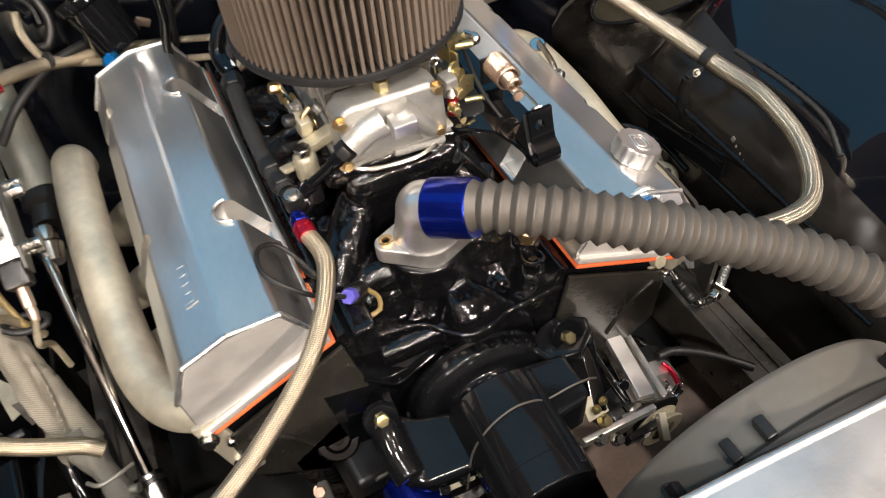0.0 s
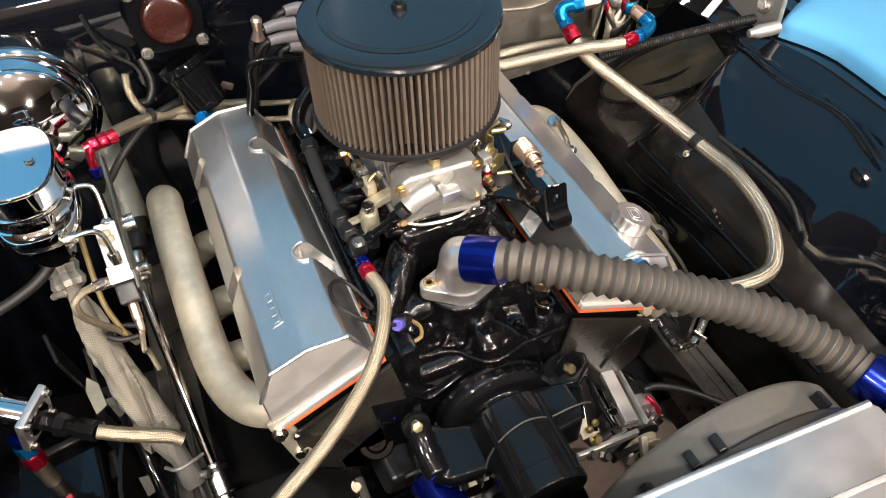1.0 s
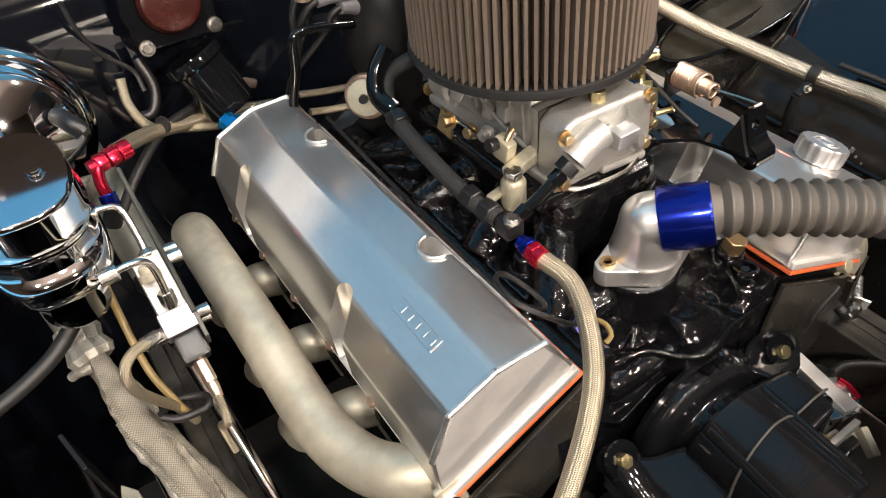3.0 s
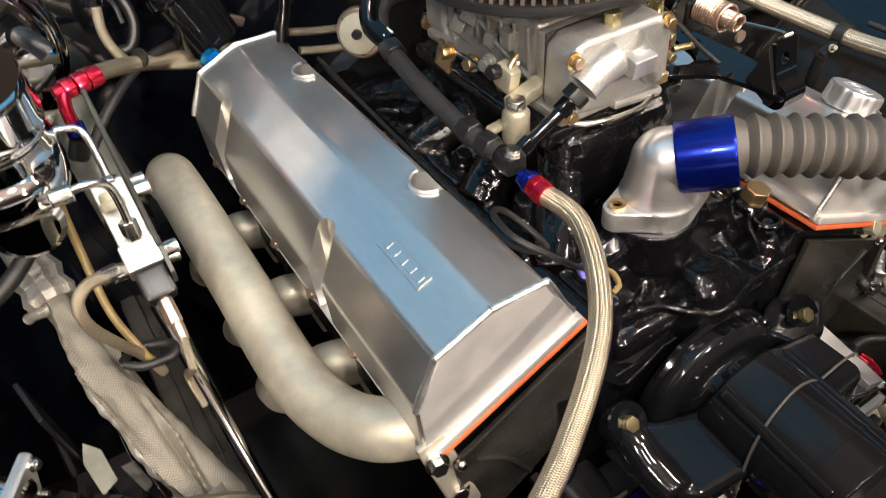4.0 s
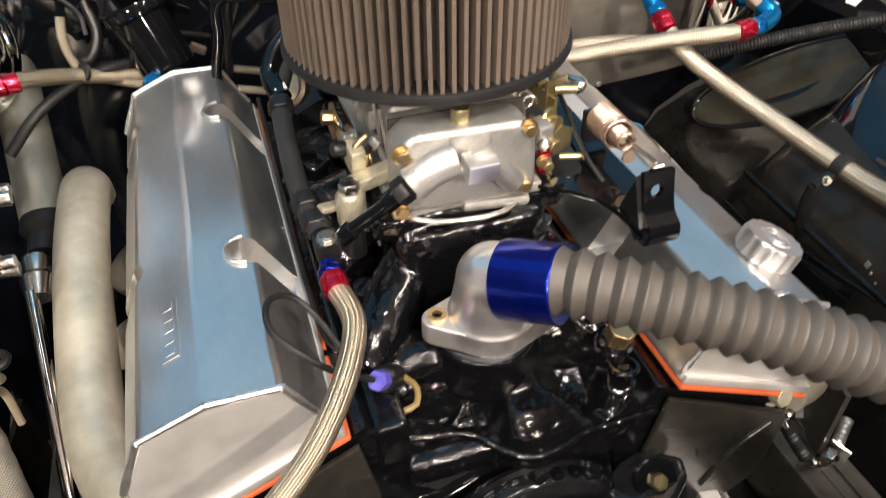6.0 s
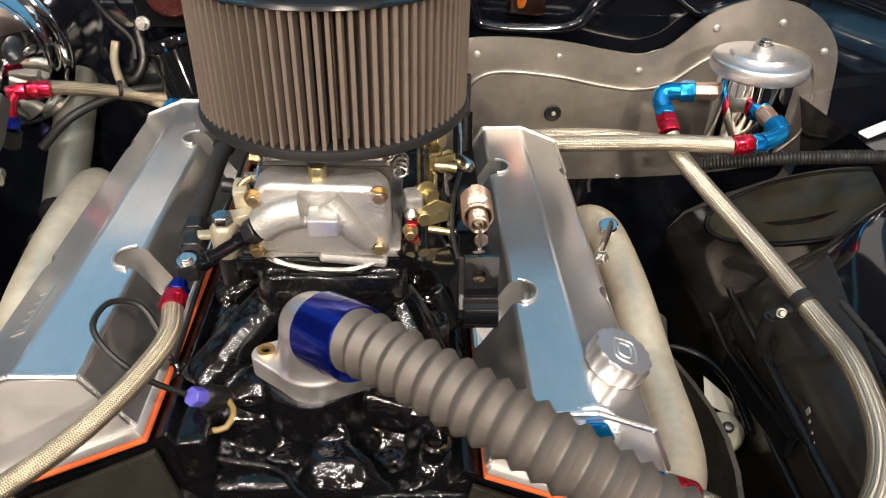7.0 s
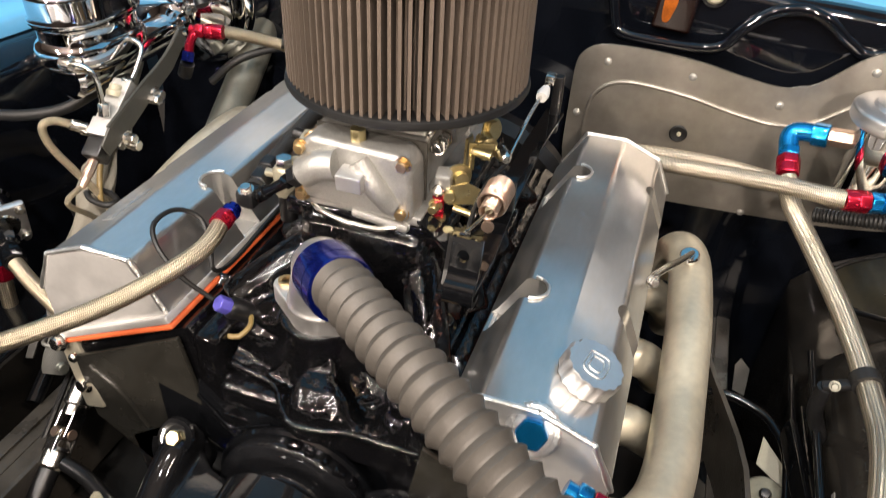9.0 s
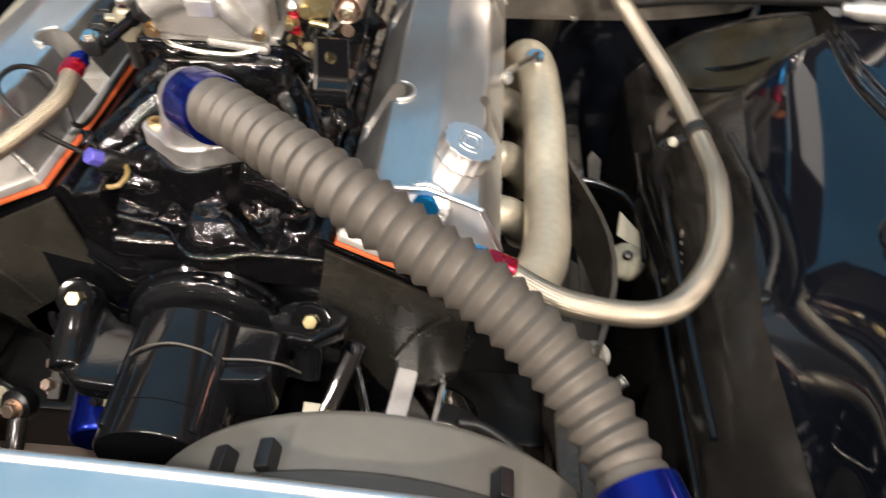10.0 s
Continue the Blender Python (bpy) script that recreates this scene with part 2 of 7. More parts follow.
BROWN_PANEL = coat_of("brown_dusty_panel", (0.24, 0.185, 0.155), 0.6, 0.0, vary=0.25, scale=25, bump=0.1)

# ---- builders ----


def finish(bm, name, mat, sharp=38):
    bmesh.ops.recalc_face_normals(bm, faces=bm.faces)
    me = bpy.data.meshes.new(name)
    bm.to_mesh(me)
    bm.free()
    me.polygons.foreach_set("use_smooth", [True] * len(me.polygons))
    me.set_sharp_from_angle(angle=radians(sharp))
    me.materials.append(mat)
    return me


def thing(name, label, category, group="", kind="", at=(0, 0, 0)):
    ob = new(name)
    ob.empty_display_size = 0.02
    ob.location = at
    return tagged(ob, label, category, group, kind)


def part(name, bm, mat, parent=None, label="", sharp=38):
    ob = new(name, finish(bm, name, mat, sharp))
    if parent:
        ob.parent = parent
        off = Vector(parent.location)
        up = parent.parent
        while up:
            off += Vector(up.location)
            up = up.parent
        ob.location = -off
    if label:
        ob["label"] = label
    even = ob.modifiers.new("even", "WEIGHTED_NORMAL")
    even.keep_sharp, even.weight = True, 90
    return ob


def single(name, bm, mat, label, category, group="", kind="", sharp=38):
    return tagged(part(name, bm, mat, None, "", sharp), label, category, group, kind)


def spline(points, step=0.004):
    """Points at even spacing along a smooth curve through the given ones."""
    C = [Vector(p) for p in points]
    P = [2 * C[0] - C[1], *C, 2 * C[-1] - C[-2]]
    fine = []
    for i in range(1, len(P) - 2):
        a, b, c, d = P[i - 1:i + 3]
        for k in range(24):
            u = k / 24
            fine.append(0.5 * (2 * b + (c - a) * u + (2 * a - 5 * b + 4 * c - d) * u * u + (3 * b - a - 3 * c + d) * u ** 3))
    fine.append(C[-1])
    out, run = [fine[0]], 0.0
    total = sum((q - p).length for p, q in zip(fine, fine[1:]))
    n = max(1, round(total / step))
    want = total / n
    for p, q in zip(fine, fine[1:]):
        seg = (q - p).length
        while run + seg >= want - 1e-9 and seg > 1e-9:
            p = p.lerp(q, min(1, (want - run) / seg))
            out.append(p)
            seg, run = (q - p).length, 0.0
        run += seg
    if len(out) <= n:
        out.append(C[-1])
    return out


def tube(points, r, seg=16, step=0.006, prof=None, caps=True, bm=None):
    """A round tube along a smooth curve. prof(s, total): its radius at the length s. Lays a UV of turns and lengths."""
    bm = bm or bmesh.new()
    uv = bm.loops.layers.uv.verify()
    pts = spline(points, step)
    side = Vector((0.123, 0.311, 0.94))
    rings, s, at = [], 0.0, []
    total = sum((q - p).length for p, q in zip(pts, pts[1:]))
    for i, p in enumerate(pts):
        d = (pts[min(i + 1, len(pts) - 1)] - pts[max(i - 1, 0)]).normalized()
        if i:
            s += (p - pts[i - 1]).length
        side = (side - d * side.dot(d)).normalized()
        other = d.cross(side)
        rad = prof(s, total) if prof else r
        rings.append([bm.verts.new(p + rad * (side * math.cos(a) + other * math.sin(a))) for a in (2 * math.pi * k / seg for k in range(seg))])
        at.append(s / (2 * math.pi * r))
    for i in range(len(rings) - 1):
        for k in range(seg):
            f = bm.faces.new((rings[i][k], rings[i][(k + 1) % seg], rings[i + 1][(k + 1) % seg], rings[i + 1][k]))
            for loop, (u, v) in zip(f.loops, ((k, at[i]), (k + 1, at[i]), (k + 1, at[i + 1]), (k, at[i + 1]))):
                loop[uv].uv = (u / seg, v)
    if caps:
        bm.faces.new(rings[0][::-1])
        bm.faces.new(rings[-1])
    return bm


def frame_to(at, way, up=(0, 0, 1)):
    """A matrix that carries z onto the given way."""
    z = Vector(way).normalized()
    x = Vector(up).cross(z)
    if x.length < 1e-4:
        x = Vector((1, 0, 0))
    x.normalize()
    y = z.cross(x)
    m = Matrix((x, y, z)).transposed().to_4x4()
    return Matrix.Translation(at) @ m


def lathe(profile, seg=32, m=Matrix(), bm=None, wobble=None):
    """Turns (radius, height) pairs about z, then moves them by m."""
    bm = bm or bmesh.new()
    rings = []
    for r, z in profile:
        if r < 1e-6:
            rings.append([bm.verts.new(m @ Vector((0, 0, z)))])
        else:
            rings.append([bm.verts.new(m @ Vector((r * math.cos(a) * (wobble(a) if wobble else 1), r * math.sin(a) * (wobble(a) if wobble else 1), z))) for a in (2 * math.pi * k / seg for k in range(seg))])
    for a, b in zip(rings, rings[1:]):
        for k in range(seg):
            vs = [a[k % len(a)], a[(k + 1) % len(a)], b[(k + 1) % len(b)], b[k % len(b)]]
            vs = list(dict.fromkeys(vs))
            if len(vs) > 2:
                bm.faces.new(vs)
    for ring in (rings[0], rings[-1]):
        if len(ring) > 2:
            bm.faces.new(ring)
    return bm


def block(size, bevel=0.003, m=Matrix(), seg=2, bm=None):
    """A box with rounded edges about its centre, moved by m."""
    one = bmesh.new()
    bmesh.ops.create_cube(one, size=1, matrix=Matrix.Diagonal((*size, 1)))
    if bevel:
        bmesh.ops.bevel(one, geom=one.edges[:], offset=bevel, segments=seg, affect="EDGES", profile=0.5)
    bmesh.ops.transform(one, matrix=m, verts=one.verts)
    return join(bm, one)


def join(bm, one):
    if bm is None:
        return one
    me = bpy.data.meshes.new("tmp")
    one.to_mesh(me)
    one.free()
    bm.from_mesh(me)
    bpy.data.meshes.remove(me)
    return bm


def prism(outline, depth, m=Matrix(), bevel=0.0, seg=2, bm=None):
    """A flat outline (x, y) pushed along z from 0 to depth, moved by m."""
    one = bmesh.new()
    lo = [one.verts.new((x, y, 0)) for x, y in outline]
    hi = [one.verts.new((x, y, depth)) for x, y in outline]
    n = len(lo)
    one.faces.new(lo[::-1])
    one.faces.new(hi)
    for k in range(n):
        one.faces.new((lo[k], lo[(k + 1) % n], hi[(k + 1) % n], hi[k]))
    if bevel:
        bmesh.ops.bevel(one, geom=one.edges[:], offset=bevel, segments=seg, affect="EDGES", profile=0.5)
    bmesh.ops.transform(one, matrix=m, verts=one.verts)
    return join(bm, one)


def hexagon(r, h, m, bevel=0.0008, bm=None, sides=6):
    return prism([(r * math.cos(2 * math.pi * k / sides), r * math.sin(2 * math.pi * k / sides)) for k in range(sides)], h, m, bevel, 1, bm)


def bolt(at, way, r=0.006, h=0.006, bm=None, washer=True):
    m = frame_to(at, way)
    bm = hexagon(r, h, m @ pose(0, 0, 0.0015), bm=bm)
    return lathe([(0, 0), (r * 1.35, 0), (r * 1.35, 0.0015), (0, 0.0015)], 16, m, bm) if washer else bm


def sheet(rows, thick=0.0, bm=None):
    """A skin over a grid of points."""
    one = bmesh.new()
    grid = [[one.verts.new(p) for p in row] for row in rows]
    for a, b in zip(grid, grid[1:]):
        for k in range(len(a) - 1):
            one.faces.new((a[k], a[k + 1], b[k + 1], b[k]))
    if thick:
        bmesh.ops.recalc_face_normals(one, faces=one.faces)
        bmesh.ops.solidify(one, geom=one.faces[:], thickness=thick)
    return join(bm, one)


def an_end(thing_ob, at, way, r=0.011, socket=RED_ANO, nut=BLUE_ANO, length=0.03):
    """A hose end: a six-sided nut and a socket that grips the hose."""
    m = frame_to(at, way)
    part("socket", hexagon(r * 1.15, length * 0.45, m, 0.0015, sides=6), socket, thing_ob, "anodised hose socket")
    part("collar", lathe([(0, 0), (r * 0.98, 0), (r * 1.05, 0.002), (r * 1.10, length * 0.40), (r * 1.04, length * 0.44), (0, length * 0.44)], 24, m @ pose(0, 0, -length * 0.44)), socket, thing_ob)
    part("nut", hexagon(r * 1.08, length * 0.4, m @ pose(0, 0, length * 0.47, 0, 0, 12), 0.0012), nut, thing_ob, "anodised swivel nut")
    part("neck", lathe([(0, 0), (r * 0.75, 0), (r * 0.75, length * 0.3), (0, length * 0.3)], 20, m @ pose(0, 0, length * 0.85)), nut, thing_ob)

# ---- the hall ----
single("floor", block((16, 16, 0.1), 0, pose(0, 0, -0.05)), FLOOR_GREY, "dark grey carpet of the exhibition hall", "floor", kind="structure")
single("ceiling", block((16, 16, 0.1), 0, pose(0, 0, 5.05)), CEILING, "pale hall ceiling", "ceiling", kind="structure")
for wall_name, wx, wy, ww, wd in (("wall_north", 0, 8.05, 16.2, 0.1), ("wall_south", 0, -8.05, 16.2, 0.1), ("wall_east", 8.05, 0, 0.1, 16), ("wall_west", -8.05, 0, 0.1, 16)):
    single(wall_name, block((ww, wd, 5.0), 0, pose(wx, wy, 2.5)), HALL_WALL, "plain dark hall wall", "wall", kind="structure")

# ---- the car's body round the engine bay ----
car = thing("car_front_body", "light blue car front with an open gloss black engine bay", "car", at=(0, 0.3, 0))


def bulkhead():
    """The black rear wall of the bay, with a raised roll along its top."""
    rows = []
    for z, y in ((0.30, 0.56), (0.60, 0.61), (0.74, 0.635), (0.90, 0.64), (0.98, 0.644), (1.03, 0.648), (1.05, 0.66), (1.06, 0.70), (1.07, 0.74)):
        lift = max(0.0, (z - 1.03) / 0.04)
        rows.append([(x, y + 0.02 * math.cos(x * 5) * (z > 0.5), z + lift * (0.028 - 0.11 * x if x > 0 else 0.028 + 0.03 * -x)) for x in [-0.95 + 0.05 * k for k in range(39)]])
    return sheet(rows, 0.004)


part("firewall", bulkhead(), PANEL_BLACK, car, "gloss black firewall", 60)
part("firewall_rib", tube([(-0.2, 0.645, 1.055), (0.06, 0.64, 1.052), (0.13, 0.635, 1.045), (0.160, 0.63, 1.02), (0.17, 0.625, 0.99), (0.19, 0.62, 0.973), (0.30, 0.62, 0.973), (0.335, 0.62, 1.005), (0.365, 0.622, 1.03), (0.40, 0.622, 1.038), (0.43, 0.62, 1.03), (0.465, 0.62, 1.005), (0.50, 0.62, 0.995), (0.62, 0.62, 1.03), (0.8, 0.62, 0.98)], 0.008, 12), PANEL_BLACK, car, "raised black pressing")


def cowl():
    rows = []
    for z, y in ((1.045, 0.655), (1.055, 0.65), (1.085, 0.70), (1.10, 0.80), (1.105, 0.95)):
        rows.append([(x, y + 0.06 * abs(x) ** 2, z + 0.030 - (0.084 * x if x > 0 else 0.045 * x)) for x in [-0.95 + 0.1 * k for k in range(20)]])
    return sheet(rows, 0.003)


part("cowl", cowl(), BODY_BLUE, car, "light blue painted cowl")


LIP_Y = (-0.5, 0.0, 0.1, 0.15, 0.20, 0.23, 0.26, 0.30, 0.325, 0.36, 0.8)
LIP_X = (0.688, 0.738, 0.739, 0.743, 0.745, 0.740, 0.730, 0.711, 0.735, 0.83, 0.83)


def lip(y):
    """Where the painted fender begins; it draws back behind the hood hinge."""
    for y0, y1, x0, x1 in zip(LIP_Y, LIP_Y[1:], LIP_X, LIP_X[1:]):
        if y <= y1:
            return x0 + (x1 - x0) * (y - y0) / (y1 - y0)
    return LIP_X[-1]


def inner_fender():
    """The sloping bulged panel beside the engine, with its flange, and the upright wall below it."""
    rows, wall = [], []
    for k in range(241):
        y = -0.50 + k * 1.10 / 240
        edge = 0.70 - 0.10 * max(0, -y) - 0.12 * max(0.0, y - 0.3)
        back = 1 / (1 + math.exp(-(y - 0.352) / 0.010))
        drop = 0.045 * min(1.0, max(0.0, (0.02 - y) / 0.3))
        low = 0.548 + 0.09 * max(0.0, min(y, 0.36)) + 0.045 * min(1.0, max(0.0, -y / 0.25))
        foot = max(0.715, min(0.748 + 0.20 * y, 0.822))
        low, foot = low + 0.085 * back, foot - 0.085 * back
        wall.append([(0.482 + 0.018 * w + (low - 0.500) * max(0, w - 0.8) ** 2 / 0.04, y, 0.28 + (foot - drop - 0.28) * w) for w in [n / 16 for n in range(17)]])
        row = []
        fold = 0.80 + 0.155 * math.exp(-((y - 0.11) / 0.085) ** 2)
        live = min(1.0, max(0.0, (0.42 - y) / 0.06)) * min(1.0, max(0.0, (y + 0.02) / 0.06))
        for n in range(91):
            w = n / 72
            if w <= 1:
                x = low + (edge - 0.022 - low) * w
                z = foot - drop + (0.886 - foot + drop) * w + (0.006 + 0.05 * max(0, min(y, 0.34))) * math.sin(math.pi * w)
                x += 0.020 * back * math.sin(math.pi * w)
                z -= 0.050 * back * math.sin(math.pi * w)
                dome = math.exp(-((y + 0.20) / 0.085) ** 2 - ((w - 0.35) / 0.28) ** 2)
                crease = live * (math.exp(-((w - fold) / 0.034) ** 2) - 0.6 * math.exp(-((w - fold - 0.075) / 0.04) ** 2))
                lump = math.exp(-((y - 0.012) / 0.014) ** 2 - ((w - 0.68) / 0.05) ** 2)
                x, z = x - 0.022 * dome - 0.004 * (crease + lump), z + 0.024 * dome + 0.006 * (crease + lump)
            else:
                x, z = edge - 0.022 + (lip(y) + 0.014 - edge + 0.022) * (w - 1) / 0.25, 0.886 + 0.014 * min(1, (w - 1) / 0.125)
            row.append((x, y, z))
        rows.append(row)
    return sheet(rows, 0.003), sheet(wall, 0.003)


panel_mesh, wall_mesh = inner_fender()
part("inner_fender", panel_mesh, PANEL_BLACK, car, "gloss black bulged inner fender", 50)
inner_wall = part("inner_wall", wall_mesh, WALL_BLACK, car, "satin black upright wall", 50)
part("wall_bead", tube([(0.488, y, 0.712 + 0.05 * max(0, y)) for y in (-0.12, -0.02, 0.08, 0.18, 0.28, 0.34)], 0.0045, 10), GLOSS_BLACK, inner_wall, "pressed bead along the wall")
part("wall_bead", tube([(0.484, y, 0.655 + 0.04 * max(0, y)) for y in (-0.16, -0.02, 0.08, 0.18, 0.28, 0.36)], 0.0038, 10), GLOSS_BLACK, inner_wall, "pressed bead along the wall")
for fy, fz, fs in ((0.126, 0.735, 0.006), (0.118, 0.728, 0.003), (0.108, 0.722, 0.0025), (0.100, 0.716, 0.0025), (0.20, 0.69, 0.002)):
    part("bare_fleck", block((0.001, fs, fs * 1.4), 0.0002, pose(0.4935 if fz > 0.7 else 0.489, fy, fz, 20, 0, 0), 1), CAST_ALU, inner_wall, "bare metal fleck")


def side_wall():
    """The plainer black wall of the bay on the column side."""
    rows = []
    for k in range(31):
        y = -0.50 + k * 1.10 / 30
        edge = 0.70 - 0.10 * max(0, -y) - 0.12 * max(0.0, y - 0.3)
        rows.append([(-(edge + dx), y, z) for dx, z in ((-0.06, 0.28), (-0.058, 0.50), (-0.055, 0.70), (-0.05, 0.80), (-0.045, 0.86), (-0.035, 0.884), (-0.02, 0.896), (0.0, 0.90), (0.035, 0.90))])
    return sheet(rows, 0.003)


part("inner_fender", side_wall(), PANEL_BLACK, car, "gloss black upright inner fender", 50)


def fender(side):
    rows = []
    for k in range(79):
        y = -0.5 + k * 1.3 / 78
        edge = lip(y) if side > 0 else 0.705 - 0.10 * max(0, -y) - 0.12 * max(0.0, y - 0.3)
        out = 0.735 - 0.10 * max(0, -y)
        rows.append([(side * x, y, z) for x, z in ((edge, 0.903), (edge + 0.001, 0.922), (edge + 0.014, 0.934), (edge + 0.05, 0.942), (out + 0.16, 0.948), (out + 0.30, 0.925), (out + 0.37, 0.86), (out + 0.39, 0.76), (out + 0.40, 0.5))])
    return sheet(rows, 0.003)


part("fender", fender(1), BODY_BLUE, car, "light blue painted fender", 60)
part("fender", fender(-1), BODY_BLUE, car, "light blue painted fender", 60)
for side in (1, -1):
    rail = part("frame_rail", block((0.066, 1.1, 0.10), 0.006, pose(side * 0.404, 0.12, 0.503)), RAIL_PAINT, car, "dusty black frame rail")
    part("rail_flange", block((0.020, 1.1, 0.004), 0.001, pose(side * 0.424, 0.12, 0.5555)), RAIL_PAINT, rail, "raised flange")
    part("rail_seam", tube([(side * 0.398, -0.40, 0.5535), (side * 0.399, 0.05, 0.5535), (side * 0.398, 0.40, 0.5535)], 0.0016, 8), DUSTY, rail, "dusty welded seam")
part("crossmember", block((0.9, 0.12, 0.10), 0.01, pose(0, 0.08, 0.40)), DULL_BLACK, car, "black crossmember")
part("splash_stripe", prism([(0, 0), (0.014, 0.006), (0.030, 0.070), (0.020, 0.074)], 0.002, pose(-0.300, -0.105, 0.372, -6, 0, 4), 0.0005), CREAM, car, "pale curved stripe")
part("splash_panel", block((0.30, 0.24, 0.006), 0.002, pose(-0.33, -0.04, 0.36, -6, 0, 8)), BROWN_PANEL, car, "dusty brown splash panel")
part("radiator_support", block((1.36, 0.012, 0.58), 0.003, pose(0, -0.415, 0.575)), WALL_BLACK, car, "black panel across the front of the bay")
part("splash_panel", block((0.26, 0.30, 0.006), 0.002, pose(0.30, -0.10, 0.38, -4, 0, -6)), BROWN_PANEL, car, "dusty brown splash panel")
part("undertray", block((1.5, 1.5, 0.01), 0.0, pose(0, 0.1, 0.25)), DULL_BLACK, car, "dark underside of the bay")

hood = thing("hood", "open light blue car hood standing over the bay", "hood", at=(0, 0.75, 1.28))


def hood_skin():
    rows = []
    for k in range(13):
        u = k / 12
        y, z = 0.735 - 0.915 * u, 1.300 + 1.085 * u - 0.08 * u * u
        rows.append([(x, y + 0.06 * (x / 0.85) ** 2, z) for x in [-1.02 + 0.17 * j for j in range(13)]])
    return sheet(rows, 0.004)


part("skin", hood_skin(), BODY_BLUE, hood, "light blue painted underside", 60)
for side in (1, -1):
    part("strut", tube([(side * 0.74, 0.66, 0.97), (side * 0.73, 0.70, 1.12), (side * 0.70, 0.74, 1.3)], 0.012, 10), SATIN_BLACK, hood, "black hood hinge")

# ---- radiator and fan at the front ----
radiator = thing("radiator", "polished aluminium radiator under a bright sheet metal panel", "radiator", at=(0, -0.36, 0.4))
part("core", block((0.70, 0.06, 0.46), 0.004, pose(0.0, -0.335, 0.64)), DULL_BLACK, radiator, "dark radiator core")
part("top_panel", prism([(-0.62, -0.70), (0.30, -0.70), (0.318, -0.31), (0.31, -0.298), (0.02, -0.290), (-0.5, -0.280), (-0.62, -0.28)], 0.004, pose(0, 0, 0.898), 0.0015), TOP_ALU, radiator, "polished aluminium cover panel")
part("panel_lip", tube([(-0.6, -0.284, 0.900), (0.0, -0.291, 0.900), (0.312, -0.302, 0.900)], 0.0045, 10), MACHINED, radiator, "rolled front edge")
part("panel_groove", tube([(-0.6, -0.352, 0.9025), (0.0, -0.360, 0.9025), (0.31, -0.372, 0.9025)], 0.003, 8), MACHINED, radiator, "pressed rib")
part("side_tank", block((0.05, 0.07, 0.48), 0.012, pose(0.375, -0.335, 0.64)), MACHINED, radiator, "aluminium end tank")

fan = thing("electric_fan", "dark grey plastic electric fan behind the radiator", "fan", at=(0.205, -0.25, 0.72))
mfan = frame_to((0.205, -0.30, 0.715), (0, 1, 0))
part("shroud", lathe([(0.150, 0.0), (0.172, 0.0), (0.174, 0.012), (0.174, 0.060), (0.168, 0.068), (0.150, 0.068), (0.146, 0.060), (0.146, 0.004)], 64, mfan), SHROUD, fan, "dark grey shroud ring")
part("hub", lathe([(0, 0.0), (0.05, 0.0), (0.052, 0.006), (0.052, 0.03), (0.045, 0.036), (0, 0.038)], 32, mfan), SHROUD, fan)
for k in range(8):
    part("blade", prism([(0.045, -0.012), (0.145, -0.03), (0.147, 0.018), (0.045, 0.012)], 0.003, mfan @ pose(0, 0, 0.015, 0, 0, 45 * k) @ pose(0, 0, 0, 22)), SHROUD, fan)
part("ring_step", lathe([(0.166, 0.0), (0.180, 0.0), (0.182, 0.004), (0.182, 0.018), (0.179, 0.021), (0.168, 0.021)], 72, mfan), DARK_PLASTIC, fan, "darker stepped rim")
for a in (62, 72, 118, 44):
    part("clip", block((0.018, 0.010, 0.02), 0.002, mfan @ pose(0, 0, 0, 0, 0, a) @ pose(0.177, 0, 0.03)), SATIN_BLACK, fan, "black plastic clip")

# ---- engine ----
engine = thing("engine_block", "gloss black V8 engine block with cylinder heads", "engine", at=(0.01, 0.24, 0.4))
HEAD = [(-0.108, 0.8555), (-0.255, 0.7835), (-0.262, 0.74), (-0.24, 0.66), (-0.16, 0.60), (-0.085, 0.73), (-0.075, 0.80)]
BANK = {-1: (0.0, 0.0, 0.0), 1: (0.016, -0.015, -0.028)}


def bank(side, x, z):
    dx, dy, dz = BANK[side]
    return (x if side < 0 else dx - x), z + dz


def along_y(outline, y0, y1, bevel=0.0, seg=2):
    """An outline (x, z) pushed from y0 to y1."""
    m = Matrix(((1, 0, 0, 0), (0, 0, 1, y0), (0, 1, 0, 0), (0, 0, 0, 1)))
    return prism(outline, y1 - y0, m, bevel, seg)


for side in (-1, 1):
    dy = BANK[side][1]
    part("cylinder_head", along_y([bank(side, x, z) for x, z in HEAD], -0.002 + dy, 0.49 + dy, 0.004), CAST_BLACK, engine, "gloss black cylinder head")
part("block", along_y([(-0.21, 0.68), (-0.10, 0.76), (0.12, 0.76), (0.23, 0.66), (0.20, 0.45), (-0.18, 0.45)], -0.01, 0.50, 0.008), CAST_BLACK, engine)
part("oil_pan", block((0.26, 0.46, 0.16), 0.02, pose(0.01, 0.25, 0.38)), SATIN_BLACK, engine)


def timing_cover():
    """The folded front of the block: an upper shelf that breaks along a crease and falls to the pump."""
    top = [(-0.150, 0.790), (-0.104, 0.777), (-0.071, 0.744), (-0.025, 0.766), (0.020, 0.772), (0.070, 0.760), (0.108, 0.772), (0.150, 0.755)]
    rows = []
    for (x0, z0), (x1, z1) in zip(top, top[1:]):
        for k in range(8):
            u = k / 8
            x, z = x0 + (x1 - x0) * u, z0 + (z1 - z0) * u
            rows.append([(x, 0.030, z + 0.030), (x, 0.006, z + 0.022), (x, -0.006, z + 0.008), (x, -0.010, z), (x, -0.009, z - 0.006), (x * 0.98, -0.012, z - 0.03), (x * 0.95, -0.016, z - 0.07), (x * 0.85, -0.02, 0.60)])
    return sheet(rows)


